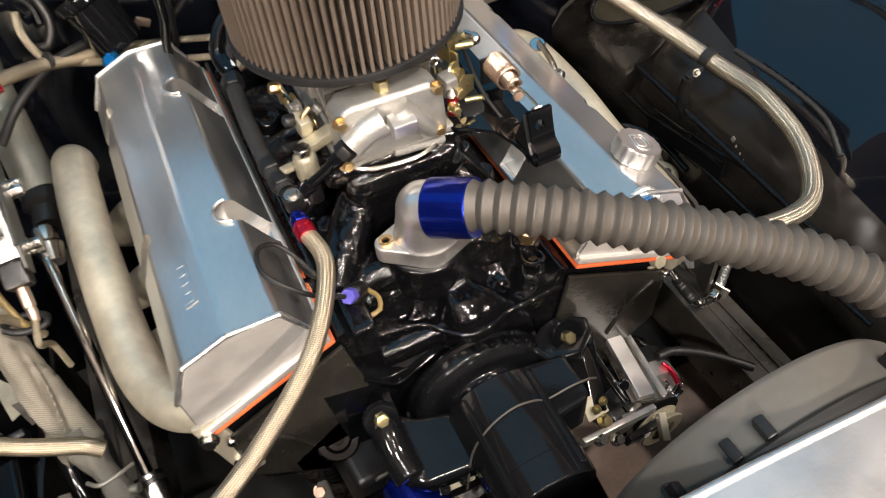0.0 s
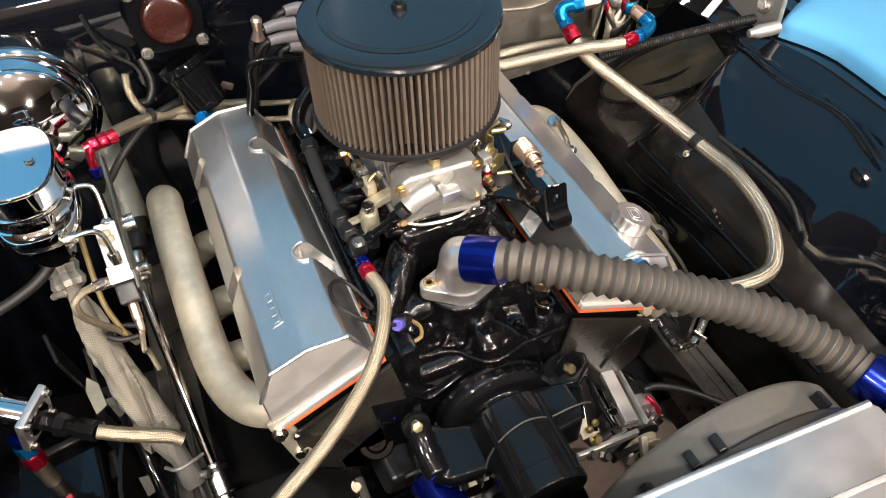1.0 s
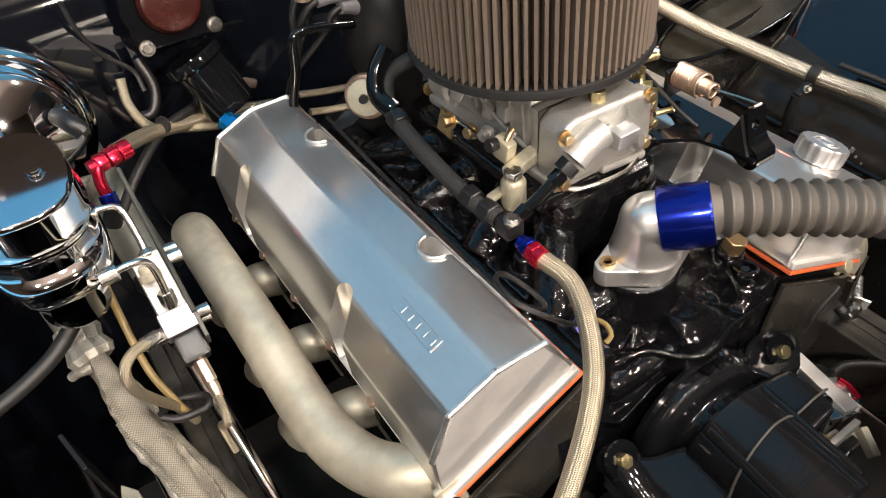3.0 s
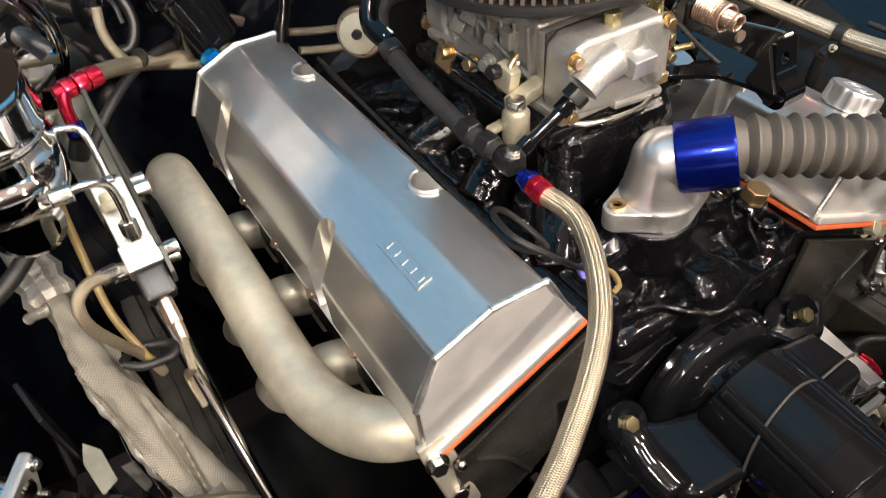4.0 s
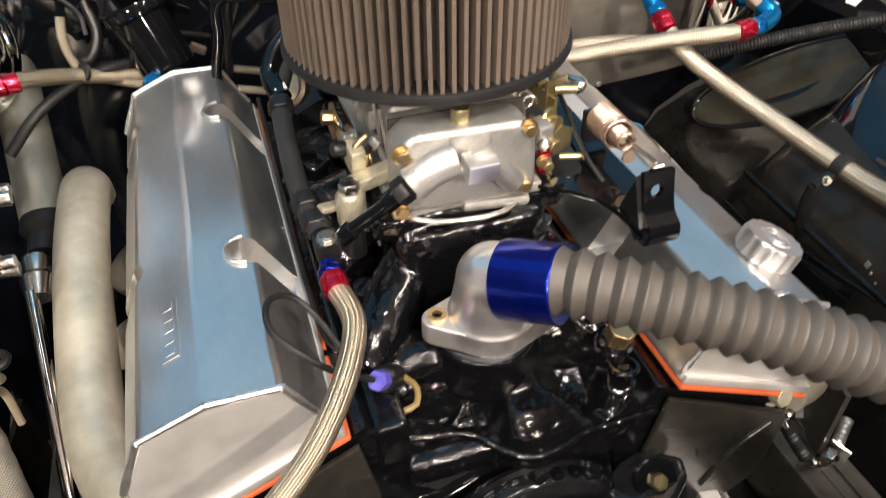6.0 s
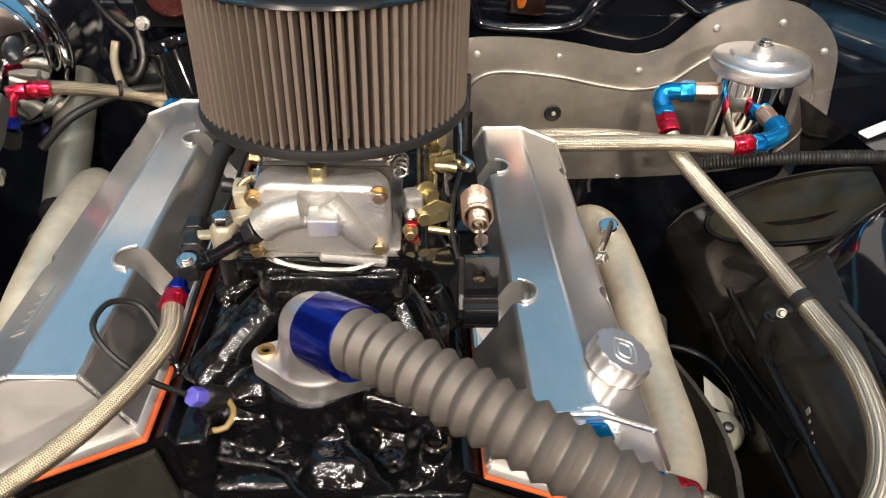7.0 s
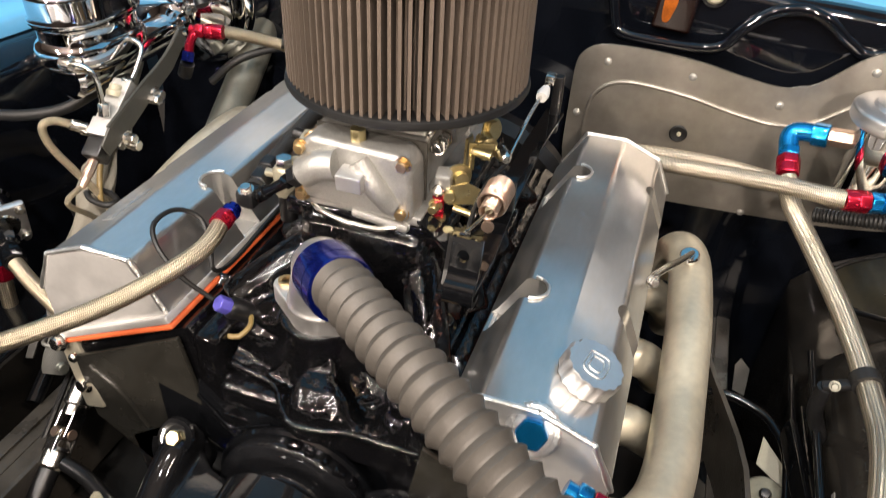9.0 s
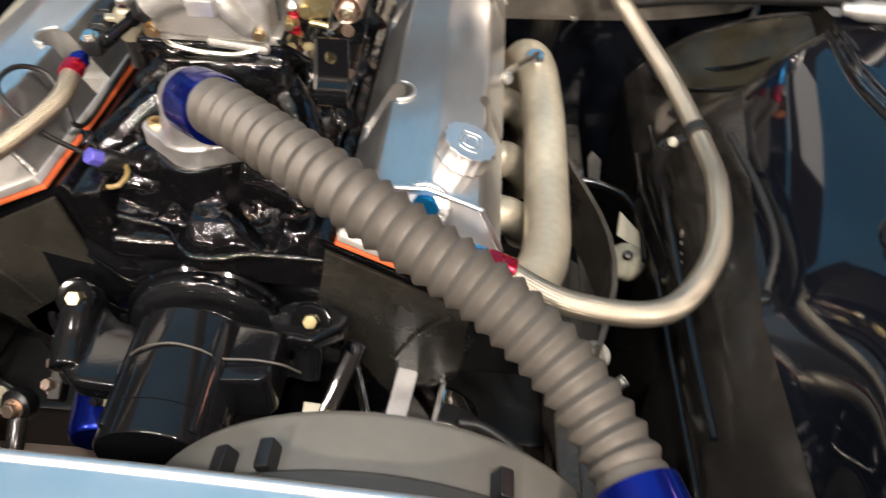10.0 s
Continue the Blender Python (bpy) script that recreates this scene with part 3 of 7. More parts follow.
part("timing_cover", timing_cover(), GLOSS_BLACK, engine, "folded gloss black front cover", 14)
part("cover_crease", tube([(-0.104, -0.010, 0.777), (-0.088, -0.0105, 0.7605), (-0.071, -0.011, 0.7445), (-0.048, -0.011, 0.755), (-0.025, -0.010, 0.766)], 0.0022, 10, 0.003), GLOSS_BLACK, engine, "raised crease")
for side in (-1, 1):
    part("head_front_plate", prism([bank(side, x, z) for x, z in ((-0.115, 0.845), (-0.25, 0.775), (-0.245, 0.69), (-0.17, 0.63), (-0.10, 0.76))], 0.006, Matrix(((1, 0, 0, 0), (0, 0, -1, -0.004 + BANK[side][1]), (0, 1, 0, 0), (0, 0, 0, 1))), 0.002), DUST_BLACK, engine, "dusty black head end")
    ex, ez = bank(side, -0.246, 0.778)
    part("end_stud", lathe([(0, 0), (0.005, 0), (0.005, 0.004), (0.003, 0.006), (0, 0.006)], 16, frame_to((ex, -0.012 + BANK[side][1], ez), (0, -1, 0.2))), STEEL, engine, "small bright stud")
    fold = [bank(side, x, z) for x, z in ((-0.232, 0.770), (-0.200, 0.742), (-0.176, 0.700))]
    part("pressed_fold", tube([(x, -0.0105 + BANK[side][1], z) for x, z in fold], 0.0028, 10, 0.004), DUST_BLACK, engine, "pressed fold in the end plate")

# intake manifold: plenum, runners and water crossover melted into one casting
intake = thing("intake_manifold", "gloss black cast intake manifold between the valve covers", "manifold", at=(0.01, 0.25, 0.8))


def intake_mesh():
    bm = block((0.13, 0.24, 0.085), 0.015, pose(0.015, 0.225, 0.885))
    block((0.165, 0.215, 0.02), 0.006, pose(0.015, 0.225, 0.928), 2, bm)
    block((0.19, 0.50, 0.03), 0.01, pose(0.012, 0.24, 0.785), 2, bm)
    for side in (-1, 1):
        for y in (0.06, 0.18, 0.29, 0.41):
            cy = 0.225 + (y - 0.225) * 0.35
            ex, ez = bank(side, -0.098, 0.84)
            tube([(0.015 + side * 0.03, cy, 0.885), (0.013 + side * 0.065, (cy + y) / 2, 0.872), (ex, y + BANK[side][1], ez)], 0.023, 14, 0.01, bm=bm)
        xs, zs = bank(side, -0.09, 0.825)
        block((0.03, 0.49, 0.05), 0.008, pose(xs, 0.24, zs), 2, bm)
    # water crossover and thermostat pad
    tube([(-0.10, 0.066, 0.820), (-0.05, 0.064, 0.832), (0.0, 0.064, 0.838), (0.06, 0.060, 0.828), (0.115, 0.055, 0.80)], 0.026, 16, 0.01, bm=bm)
    lathe([(0, 0), (0.044, 0), (0.040, 0.04), (0, 0.04)], 24, pose(0.003, 0.054, 0.826), bm)
    # fuel log bosses beside the runners
    for y, x in ((0.13, -0.075), (0.33, -0.08), (0.12, 0.105), (0.34, 0.105)):
        lathe([(0, 0), (0.014, 0), (0.012, 0.03), (0, 0.03)], 16, pose(x, y, 0.84), bm)
    return bm


body = part("casting", intake_mesh(), CAST_BLACK, intake, "", 80)
melt = body.modifiers.new("melt", "REMESH")
melt.mode, melt.voxel_size, melt.use_smooth_shade = "VOXEL", 0.0026, True
ease = body.modifiers.new("ease", "SMOOTH")
ease.factor, ease.iterations = 0.5, 2

RAIL = spline([(-0.130, 0.004, 0.828), (-0.098, 0.012, 0.816), (-0.058, 0.012, 0.806), (-0.026, 0.006, 0.803), (-0.008, -0.014, 0.802), (0.010, -0.028, 0.802), (0.034, -0.027, 0.802), (0.060, -0.020, 0.802), (0.096, -0.018, 0.800), (0.130, -0.014, 0.795), (0.142, -0.008, 0.79)], 0.003)


def step(d, soft=0.10):
    """1 inside, 0 outside, with a soft shoulder at d = 1."""
    return 1 / (1 + math.exp(min(60, (d - 1) / soft)))


def manifold_front():
    """The lobed front of the casting, from its gasket rail back to the crossover."""
    rows = []
    for p in RAIL:
        row = [(p.x, p.y - 0.002, p.z - 0.035), (p.x, p.y - 0.001, p.z - 0.004)]
        n = 34
        for k in range(n + 1):
            w = k / n
            y = p.y + (0.078 - p.y) * w
            x = p.x
            z = p.z + 0.004 + 0.030 * w ** 1.4
            ang = math.atan2(y + 0.008, x - 0.024)
            lobe = math.hypot((x - 0.024) / 0.034, (y + 0.006) / 0.027) / (1 + 0.18 * math.cos(3 * ang + 0.5))
            z += 0.020 * step(lobe, 0.08) * min(1, w * 5) ** 0.5
            z += 0.020 * step(max(abs(x + 0.056 + 0.4 * (y - 0.05)) / 0.030, abs(y - 0.052) / 0.024), 0.07)
            z += 0.020 * step(max(abs(x - 0.003 - 0.2 * (y - 0.03)) / 0.034, abs(y - 0.038) / 0.020), 0.10)
            z += 0.018 * step(math.hypot((x - 0.102) / 0.019, (y - 0.004) / 0.019), 0.12)
            z += 0.020 * step(math.hypot((x - 0.108) / 0.022, (y - 0.034) / 0.020), 0.12)
            z += 0.010 * step(math.hypot((x + 0.102) / 0.017, (y - 0.026) / 0.015), 0.14)
            z -= 0.016 * step(math.hypot((x + 0.035) / 0.026, (y - 0.014) / 0.020), 0.2) * min(1, w * 4)
            z -= 0.012 * step(math.hypot((x - 0.066) / 0.018, (y - 0.012) / 0.030), 0.2) * min(1, w * 4)
            rough = 1 - 0.8 * max(step(lobe, 0.12), step(max(abs(x + 0.056 + 0.4 * (y - 0.05)) / 0.028, abs(y - 0.052) / 0.022), 0.1))
            z += rough * (0.0034 * noise.noise(Vector((x * 75, y * 75, 3))) + 0.0016 * noise.noise(Vector((x * 210, y * 210, 5))))
            row.append((x, y, z))
        rows.append(row)
    return sheet(rows)


part("front_casting", manifold_front(), CAST_BLACK, intake, "lobed gloss black casting", 60)
part("gasket_rail", tube([p + Vector((0, -0.001, 0)) for p in RAIL[::3]], 0.0038, 10, 0.004, lambda s, t: 0.0038 + 0.0005 * math.sin(s * 420)), CAST_BLACK, intake, "rounded rail along the casting", 60)
for bx, by, bz in ((0.102, 0.004, 0.834), (-0.102, 0.026, 0.834), (0.012, 0.030, 0.846)):
    part("bolt_seat", lathe([(0.0062, 0.0), (0.0125, 0.0), (0.0135, 0.004), (0.0120, 0.0065), (0.0100, 0.0065), (0.0092, 0.002), (0.0062, 0.002)], 28, pose(bx, by, bz - 0.002, -10, 4, 0)), CAST_BLACK, intake, "round bolt seat")
    part("sunk_bolt", hexagon(0.0062, 0.005, pose(bx, by, bz - 0.003, -10, 4, 0)), GLOSS_BLACK, intake, "black painted bolt")

# ---- valve covers ----
SECTION = [(-0.122, 0.858), (-0.131, 0.868), (-0.158, 0.916), (-0.206, 0.917), (-0.252, 0.898), (-0.272, 0.852), (-0.2695, 0.800)]


def carve(ob, cutters):
    """Cuts the given meshes out of ob, for good."""
    ob.modifiers.clear()
    dep = bpy.context.evaluated_depsgraph_get
    for bm in cutters:
        tool = new("tool", finish(bm, "tool", ALU))
        mod = ob.modifiers.new("cut", "BOOLEAN")
        mod.operation, mod.object, mod.solver = "DIFFERENCE", tool, "EXACT"
        cut = bpy.data.meshes.new_from_object(ob.evaluated_get(dep()))
        ob.modifiers.remove(mod)
        ob.data = cut
        data = tool.data
        bpy.data.objects.remove(tool)
        bpy.data.meshes.remove(data)
    ob.data.polygons.foreach_set("use_smooth", [True] * len(ob.data.polygons))
    ob.data.set_sharp_from_angle(angle=radians(18))
    even = ob.modifiers.new("even", "WEIGHTED_NORMAL")
    even.keep_sharp, even.weight = True, 90


def capsule(w, r, n=10):
    pts = [(w + r * math.cos(a), r * math.sin(a)) for a in [-math.pi / 2 + math.pi * k / n for k in range(n + 1)]]
    return pts + [(-w + r * math.cos(a), r * math.sin(a)) for a in [math.pi / 2 + math.pi * k / n for k in range(n + 1)]]


def valve_cover(side):
    dx, dy, dz = BANK[side]
    sec = [bank(side, x, z) for x, z in SECTION]
    y0, y1 = dy, 0.49 + dy
    ob = thing("valve_cover", "welded brushed aluminium valve cover on an orange gasket", "valve cover", "valve covers on the engine", at=(sec[2][0], y0 + 0.2, sec[0][1]))
    shell = part("shell", along_y(sec, y0, y1, 0.0042, 3), ALU, ob, "", 30)
    cuts = []
    for y in (0.148, 0.385):
        x, z = bank(side, -0.128, 0.0)
        cuts.append(prism(capsule(0.036, 0.0155), 0.1, pose(x, y + dy, 0.862 + dz)))
        x2, z2 = bank(side, -0.285, 0.0)
        cuts.append(prism(capsule(0.026, 0.014), 0.15, pose(x2, y + dy + 0.02, 0.80 + dz)))
    carve(shell, cuts)
    for y in (0.148, 0.385):
        x, z = bank(side, -0.128, 0.918)
        ring = [(x + side * px, y + dy + py, z) for px, py in [(0.036 + 0.0165 * math.cos(a), 0.0165 * math.sin(a)) for a in [-1.5 + 3.0 * k / 10 for k in range(11)]]]
        part("weld_rim", tube(ring, 0.0016, 8, 0.003), WELD, ob, "bright weld round the bolt pocket")
    for y in (y0, y1):
        edge = [(x, y, z) for x, z in sec[1:6]]
        bm = bmesh.new()
        for a, b in zip(edge, edge[1:]):
            tube([a, Vector(a).lerp(Vector(b), 0.5), b], 0.0028, 8, 0.004, lambda s, t: 0.0028 * (1 + 0.18 * math.sin(s * 1500)), bm=bm)
        part("weld_seam", bm, WELD, ob, "bright weld along the end plate")
    for y, out in ((y0, -1), (y1, 1)):
        inset = [(sum(x for x, z in sec) / 7 + (x - sum(q for q, z2 in sec) / 7) * 0.965, sum(z2 for q, z2 in sec) / 7 + (z - sum(z2 for q, z2 in sec) / 7) * 0.965) for x, z in sec]
        part("end_plate", along_y(inset, min(y, y + out * 0.0015), max(y, y + out * 0.0015), 0.0006, 1), END_ALU, ob, "sanded aluminium end plate")
    # flange, gasket, bolts
    (ax, az), (bx, bz) = bank(side, -0.124, 0.8575), bank(side, -0.2665, 0.7907)
    way = Vector((bx - ax, 0, bz - az)).normalized()
    nrm = Vector((-way.z, 0, way.x)) if way.x > 0 else Vector((way.z, 0, -way.x))

    def plank(t0, t1, ext, out):
        lip = ext + 0.0015 if side < 0 else -0.002
        p = [Vector((ax, 0, az)) - way * lip + nrm * t0, Vector((bx, 0, bz)) + way * ext + nrm * t0, Vector((bx, 0, bz)) + way * ext + nrm * t1, Vector((ax, 0, az)) - way * lip + nrm * t1]
        return along_y([(q.x, q.z) for q in p], y0 - out, y1 + 0.004, 0.0022 if out > 0.006 else 0.001)

    part("flange", plank(-0.001, 0.0075, 0.0, 0.0065), END_ALU, ob, "bright aluminium flange")
    part("gasket", plank(-0.0066, -0.0012, 0.0012, 0.0072), GASKET, ob, "orange silicone gasket")
    for k in range(6):
        y = y0 + 0.03 + k * 0.086
        p = Vector((bx, y, bz)) - way * 0.006 + nrm * 0.006
        part("flange_bolt", bolt(p, nrm + Vector((side * 0.8, 0, 0)), 0.0062, 0.008), COPPER, ob, "small copper toned bolt")
    # worn maker's badge as plain raised bars
    if side < 0:
        part("badge", block((0.014, 0.062, 0.0012), 0.0004, pose(-0.226, 0.085, 0.9095, 0, -22.5, 0), 1), ALU, ob, "worn raised badge")
        for k in range(5):
            part("badge_bar", block((0.007, 0.008, 0.0008), 0.0002, pose(-0.2262, 0.062 + k * 0.0115, 0.9102, 0, -22.5, 0), 1), ALU, ob)
    return ob


cover_l = valve_cover(-1)
cover_r = valve_cover(1)
cover_l["label"] = "welded brushed aluminium valve cover beside the brake parts"
cover_r["label"] = "welded brushed aluminium valve cover with a filler cap"

# filler cap and front port on the right cover
cap = thing("oil_filler_cap", "knurled polished aluminium filler cap on the valve cover", "cap", at=(0.25, 0.05, 0.87))
mcap = frame_to((0.243, 0.045, 0.868), (0.36, -0.05, 0.93))
part("neck", lathe([(0, 0), (0.026, 0), (0.024, 0.006), (0.020, 0.014), (0, 0.014)], 32, mcap), WELD, cap, "welded neck")
part("neck_weld", lathe([(0.022, -0.001), (0.0275, 0.0), (0.0285, 0.003), (0.026, 0.006), (0.022, 0.007)], 72, mcap, wobble=lambda a: 1 + 0.022 * math.cos(a * 24)), WELD, cap, "rippled weld ring")
part("grip", lathe([(0, 0.013), (0.024, 0.013), (0.0255, 0.016), (0.0255, 0.030), (0.024, 0.033), (0.0, 0.033)], 60, mcap, wobble=lambda a: 1 + 0.035 * math.cos(a * 15)), MACHINED, cap, "scalloped grip")
for d in (0.011, 0.0065):
    part("engraved_mark", tube([mcap @ Vector((x * d, y * d * 0.8, 0.0332)) for x, y in ((1, 0.95), (1, -0.95), (-1, -0.95), (-1, 0.95), (1, 0.95))], 0.0006, 6, 0.002), WELD, cap, "engraved square mark")
port = thing("breather_port", "blue plug in a welded port of the valve cover", "plug", at=(0.21, -0.02, 0.87))
mport = frame_to((0.220, -0.017, 0.871), (0.02, -0.8, 0.5))
part("boss", lathe([(0, -0.012), (0.021, -0.012), (0.020, 0.0), (0.016, 0.006), (0, 0.006)], 32, mport), WELD, port, "welded boss")
part("weld_ring", lathe([(0.018, -0.002), (0.0215, -0.001), (0.0225, 0.002), (0.0205, 0.0045), (0.0175, 0.005)], 72, mport, wobble=lambda a: 1 + 0.022 * math.cos(a * 24)), WELD, port, "rippled weld ring")
part("plug", hexagon(0.0135, 0.012, mport @ pose(0, 0, 0.006), 0.0015), SKY_ANO, port, "light blue plug")

# ---- air filter ----
flt = thing("air_filter", "round pleated air filter with a black lid", "air filter", at=(0.015, 0.235, 1.03))
FX, FY = 0.015, 0.235


def pleats():
    bm = bmesh.new()
    n = 88
    lo, hi = [], []
    for k in range(n * 4):
        a = 2 * math.pi * (k // 4 + (0.0, 0.37, 0.52, 0.86)[k % 4]) / n
        r = (0.1165, 0.1172, 0.0960, 0.0970)[k % 4] + 0.0006 * math.sin(k * 1.7)
        w = 0.0009 * math.sin(k * 0.9)
        lo.append(bm.verts.new((FX + r * math.cos(a), FY + r * math.sin(a), 1.036)))
        hi.append(bm.verts.new((FX + r * math.cos(a + w), FY + r * math.sin(a + w), 1.150)))
    for k in range(n * 4):
        j = (k + 1) % (n * 4)
        bm.faces.new((lo[k], lo[j], hi[j], hi[k]))
    return bm


part("pleats", pleats(), PLEAT, flt, "brown pleated gauze", 20)
part("base_ring", lathe([(0.05, 1.027), (0.112, 1.027), (0.1185, 1.029), (0.1200, 1.032), (0.1190, 1.037), (0.115, 1.039), (0.05, 1.037)], 96, pose(FX, FY, 0)), RUBBER, flt, "black rubber base")
part("lid", lathe([(0.0, 1.1528), (0.03, 1.1528), (0.082, 1.153), (0.087, 1.1585), (0.112, 1.160), (0.1185, 1.1575), (0.120, 1.152), (0.1195, 1.146), (0.116, 1.144), (0.05, 1.146), (0, 1.146)], 128, pose(FX, FY, 0)), LID, flt, "black painted lid with a stepped rim", 50)
part("lid_bead", lathe([(0.086, 1.1592), (0.0885, 1.1606), (0.0905, 1.1610), (0.0925, 1.1606), (0.095, 1.1594)], 128, pose(FX, FY, 0)), LID, flt, "raised bead round the lid")
part("lid_nut", lathe([(0, 1.152), (0.020, 1.152), (0.018, 1.1555), (0.009, 1.157), (0.009, 1.163), (0.0075, 1.166), (0.0045, 1.1665), (0.0045, 1.170), (0, 1.1705)], 28, pose(FX, FY, 0)), SATIN_BLACK, flt, "dark centre nut")
for k in range(2):
    part("lid_mark", block((0.016, 0.0035, 0.0016), 0.0006, pose(FX - 0.034 + 0.004 * k, FY - 0.050 + 0.009 * k, 1.1535, 0, 0, 20), 1), LID, flt, "small embossed bar")

# ---- thermostat housing and upper radiator hose ----
stat = thing("thermostat_housing", "polished aluminium thermostat elbow on the manifold", "thermostat housing", at=(0.006, 0.052, 0.866))
SX, SY = 0.006, 0.052
CZ = 0.919
OUT = Vector((0.69, -0.68, 0.25)).normalized()


def lozenge():
    pts = []
    for cx, cy, r, a0, a1 in ((0.042, 0, 0.012, -50, 50), (0, 0, 0.0325, 65, 115), (-0.042, 0, 0.012, 130, 230), (0, 0, 0.0325, 245, 295)):
        pts += [(cx + r * math.cos(radians(a0 + (a1 - a0) * k / 8)), cy + r * math.sin(radians(a0 + (a1 - a0) * k / 8))) for k in range(9)]
    return pts


mst = pose(SX, SY, 0.866, 0, 0, -8)
part("base", prism(lozenge(), 0.020, mst, 0.002), SATIN_ALU, stat, "machined two-bolt base")
dome = [(0.0272 * math.cos(a), CZ + 0.0272 * math.sin(a)) for a in [math.pi / 2 * k / 10 for k in range(1, 10)]]
turned = lathe([(0, 0.884), (0.034, 0.884), (0.0335, 0.887), (0.0310, 0.889), (0.0305, 0.899), (0.0278, CZ - 0.006), (0.0272, CZ), *dome, (0, CZ + 0.0272)], 48, pose(SX, SY, 0))
lathe([(0.0, 0.0), (0.0272, 0.0), (0.0272, 0.024), (0.0, 0.024)], 48, frame_to((SX, SY, CZ), OUT), turned)
part("elbow", turned, MACHINED, stat, "smooth turned elbow", 50)
for bx in (-0.042, 0.042):
    part("bolt", lathe([(0, 0), (0.0075, 0), (0.0075, 0.005), (0.004, 0.005), (0.0035, 0.002), (0, 0.002)], 20, mst @ pose(bx, 0, 0.018)), BRASS, stat, "brass socket screw")

hose = thing("radiator_hose", "ribbed grey radiator hose with blue end caps", "hose", at=(0.1, -0.04, 0.93))
HSTART = Vector((SX, SY, CZ)) + OUT * 0.014
HOSE_PATH = [HSTART, HSTART + OUT * 0.046 + Vector((0, 0, 0.003)), (0.105, -0.033, 0.937), (0.163, -0.073, 0.930), (0.222, -0.107, 0.913), (0.279, -0.139, 0.895), (0.328, -0.178, 0.875), (0.364, -0.227, 0.857), (0.378, -0.265, 0.852)]


def ribs(s, total):
    if s < 0.04 or s > total - 0.02:
        return 0.0245
    u = ((s - 0.04) / 0.0148) % 1.0
    return 0.0260 - (0.0050 * (u / 0.55) ** 0.8 if u < 0.55 else 0.0050 * ((1 - u) / 0.45) ** 1.25)


part("ribbed_tube", tube(HOSE_PATH, 0.026, 48, 0.00123, ribs), HOSE_GREY, hose, "ribbed grey sleeve", 32)
mh = frame_to(HSTART - OUT * 0.004, OUT)
part("end_cap", lathe([(0.022, 0), (0.0295, 0), (0.0303, 0.002), (0.0303, 0.028), (0.0297, 0.029), (0.0297, 0.044), (0.0287, 0.046), (0.022, 0.044)], 40, mh), BLUE_ANO, hose, "blue anodised end cap")
tail = Vector((0.378, -0.265, 0.852)) - Vector((0.364, -0.227, 0.857))
part("end_cap", lathe([(0.022, 0), (0.0285, 0), (0.0292, 0.002), (0.0292, 0.045), (0.0275, 0.048), (0.022, 0.048)], 40, frame_to(Vector((0.378, -0.265, 0.852)) - tail.normalized() * 0.012, tail)), BLUE_ANO, hose, "blue anodised end cap")

# ---- braided hoses ----
def braided(name, label, pts, r, ends=(), group="braided hoses"):
    ob = thing(name, label, "hose", group, at=pts[0])
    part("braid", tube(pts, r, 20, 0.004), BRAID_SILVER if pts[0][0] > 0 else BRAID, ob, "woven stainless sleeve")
    for at, way, socket, nut in ends:
        an_end(ob, at, way, r * 1.12, socket, nut, 0.03 if r > 0.0087 else 0.019)
    return ob


LINE_L = [(-0.107, 0.075, 0.927), (-0.104, 0.026, 0.921), (-0.144, -0.042, 0.905), (-0.214, -0.094, 0.881), (-0.285, -0.125, 0.853), (-0.36, -0.15, 0.81), (-0.43, -0.16, 0.74)]
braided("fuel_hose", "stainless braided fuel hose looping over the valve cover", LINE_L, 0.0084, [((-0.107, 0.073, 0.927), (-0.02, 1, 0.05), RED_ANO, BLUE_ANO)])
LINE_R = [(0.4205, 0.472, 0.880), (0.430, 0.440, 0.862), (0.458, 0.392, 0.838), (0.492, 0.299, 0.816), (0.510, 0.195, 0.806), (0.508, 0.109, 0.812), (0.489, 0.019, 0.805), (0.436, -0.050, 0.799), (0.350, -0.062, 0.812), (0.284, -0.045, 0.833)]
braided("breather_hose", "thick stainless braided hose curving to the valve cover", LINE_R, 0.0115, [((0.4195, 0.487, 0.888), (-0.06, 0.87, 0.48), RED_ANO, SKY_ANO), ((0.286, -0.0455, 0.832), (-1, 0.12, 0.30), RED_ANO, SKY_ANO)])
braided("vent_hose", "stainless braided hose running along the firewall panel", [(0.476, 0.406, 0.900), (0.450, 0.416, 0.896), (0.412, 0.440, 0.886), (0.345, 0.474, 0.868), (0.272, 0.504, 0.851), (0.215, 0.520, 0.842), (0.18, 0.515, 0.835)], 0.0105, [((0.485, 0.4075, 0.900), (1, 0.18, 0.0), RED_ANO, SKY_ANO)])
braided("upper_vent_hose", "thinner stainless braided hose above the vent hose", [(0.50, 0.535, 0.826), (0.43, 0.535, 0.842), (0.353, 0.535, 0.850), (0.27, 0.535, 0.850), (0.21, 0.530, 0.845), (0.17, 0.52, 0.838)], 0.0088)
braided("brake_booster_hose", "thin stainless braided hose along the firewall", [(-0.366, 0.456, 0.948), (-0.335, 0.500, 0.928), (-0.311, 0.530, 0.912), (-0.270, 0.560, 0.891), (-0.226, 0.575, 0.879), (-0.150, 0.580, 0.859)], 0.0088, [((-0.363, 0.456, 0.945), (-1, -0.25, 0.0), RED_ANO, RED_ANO)])

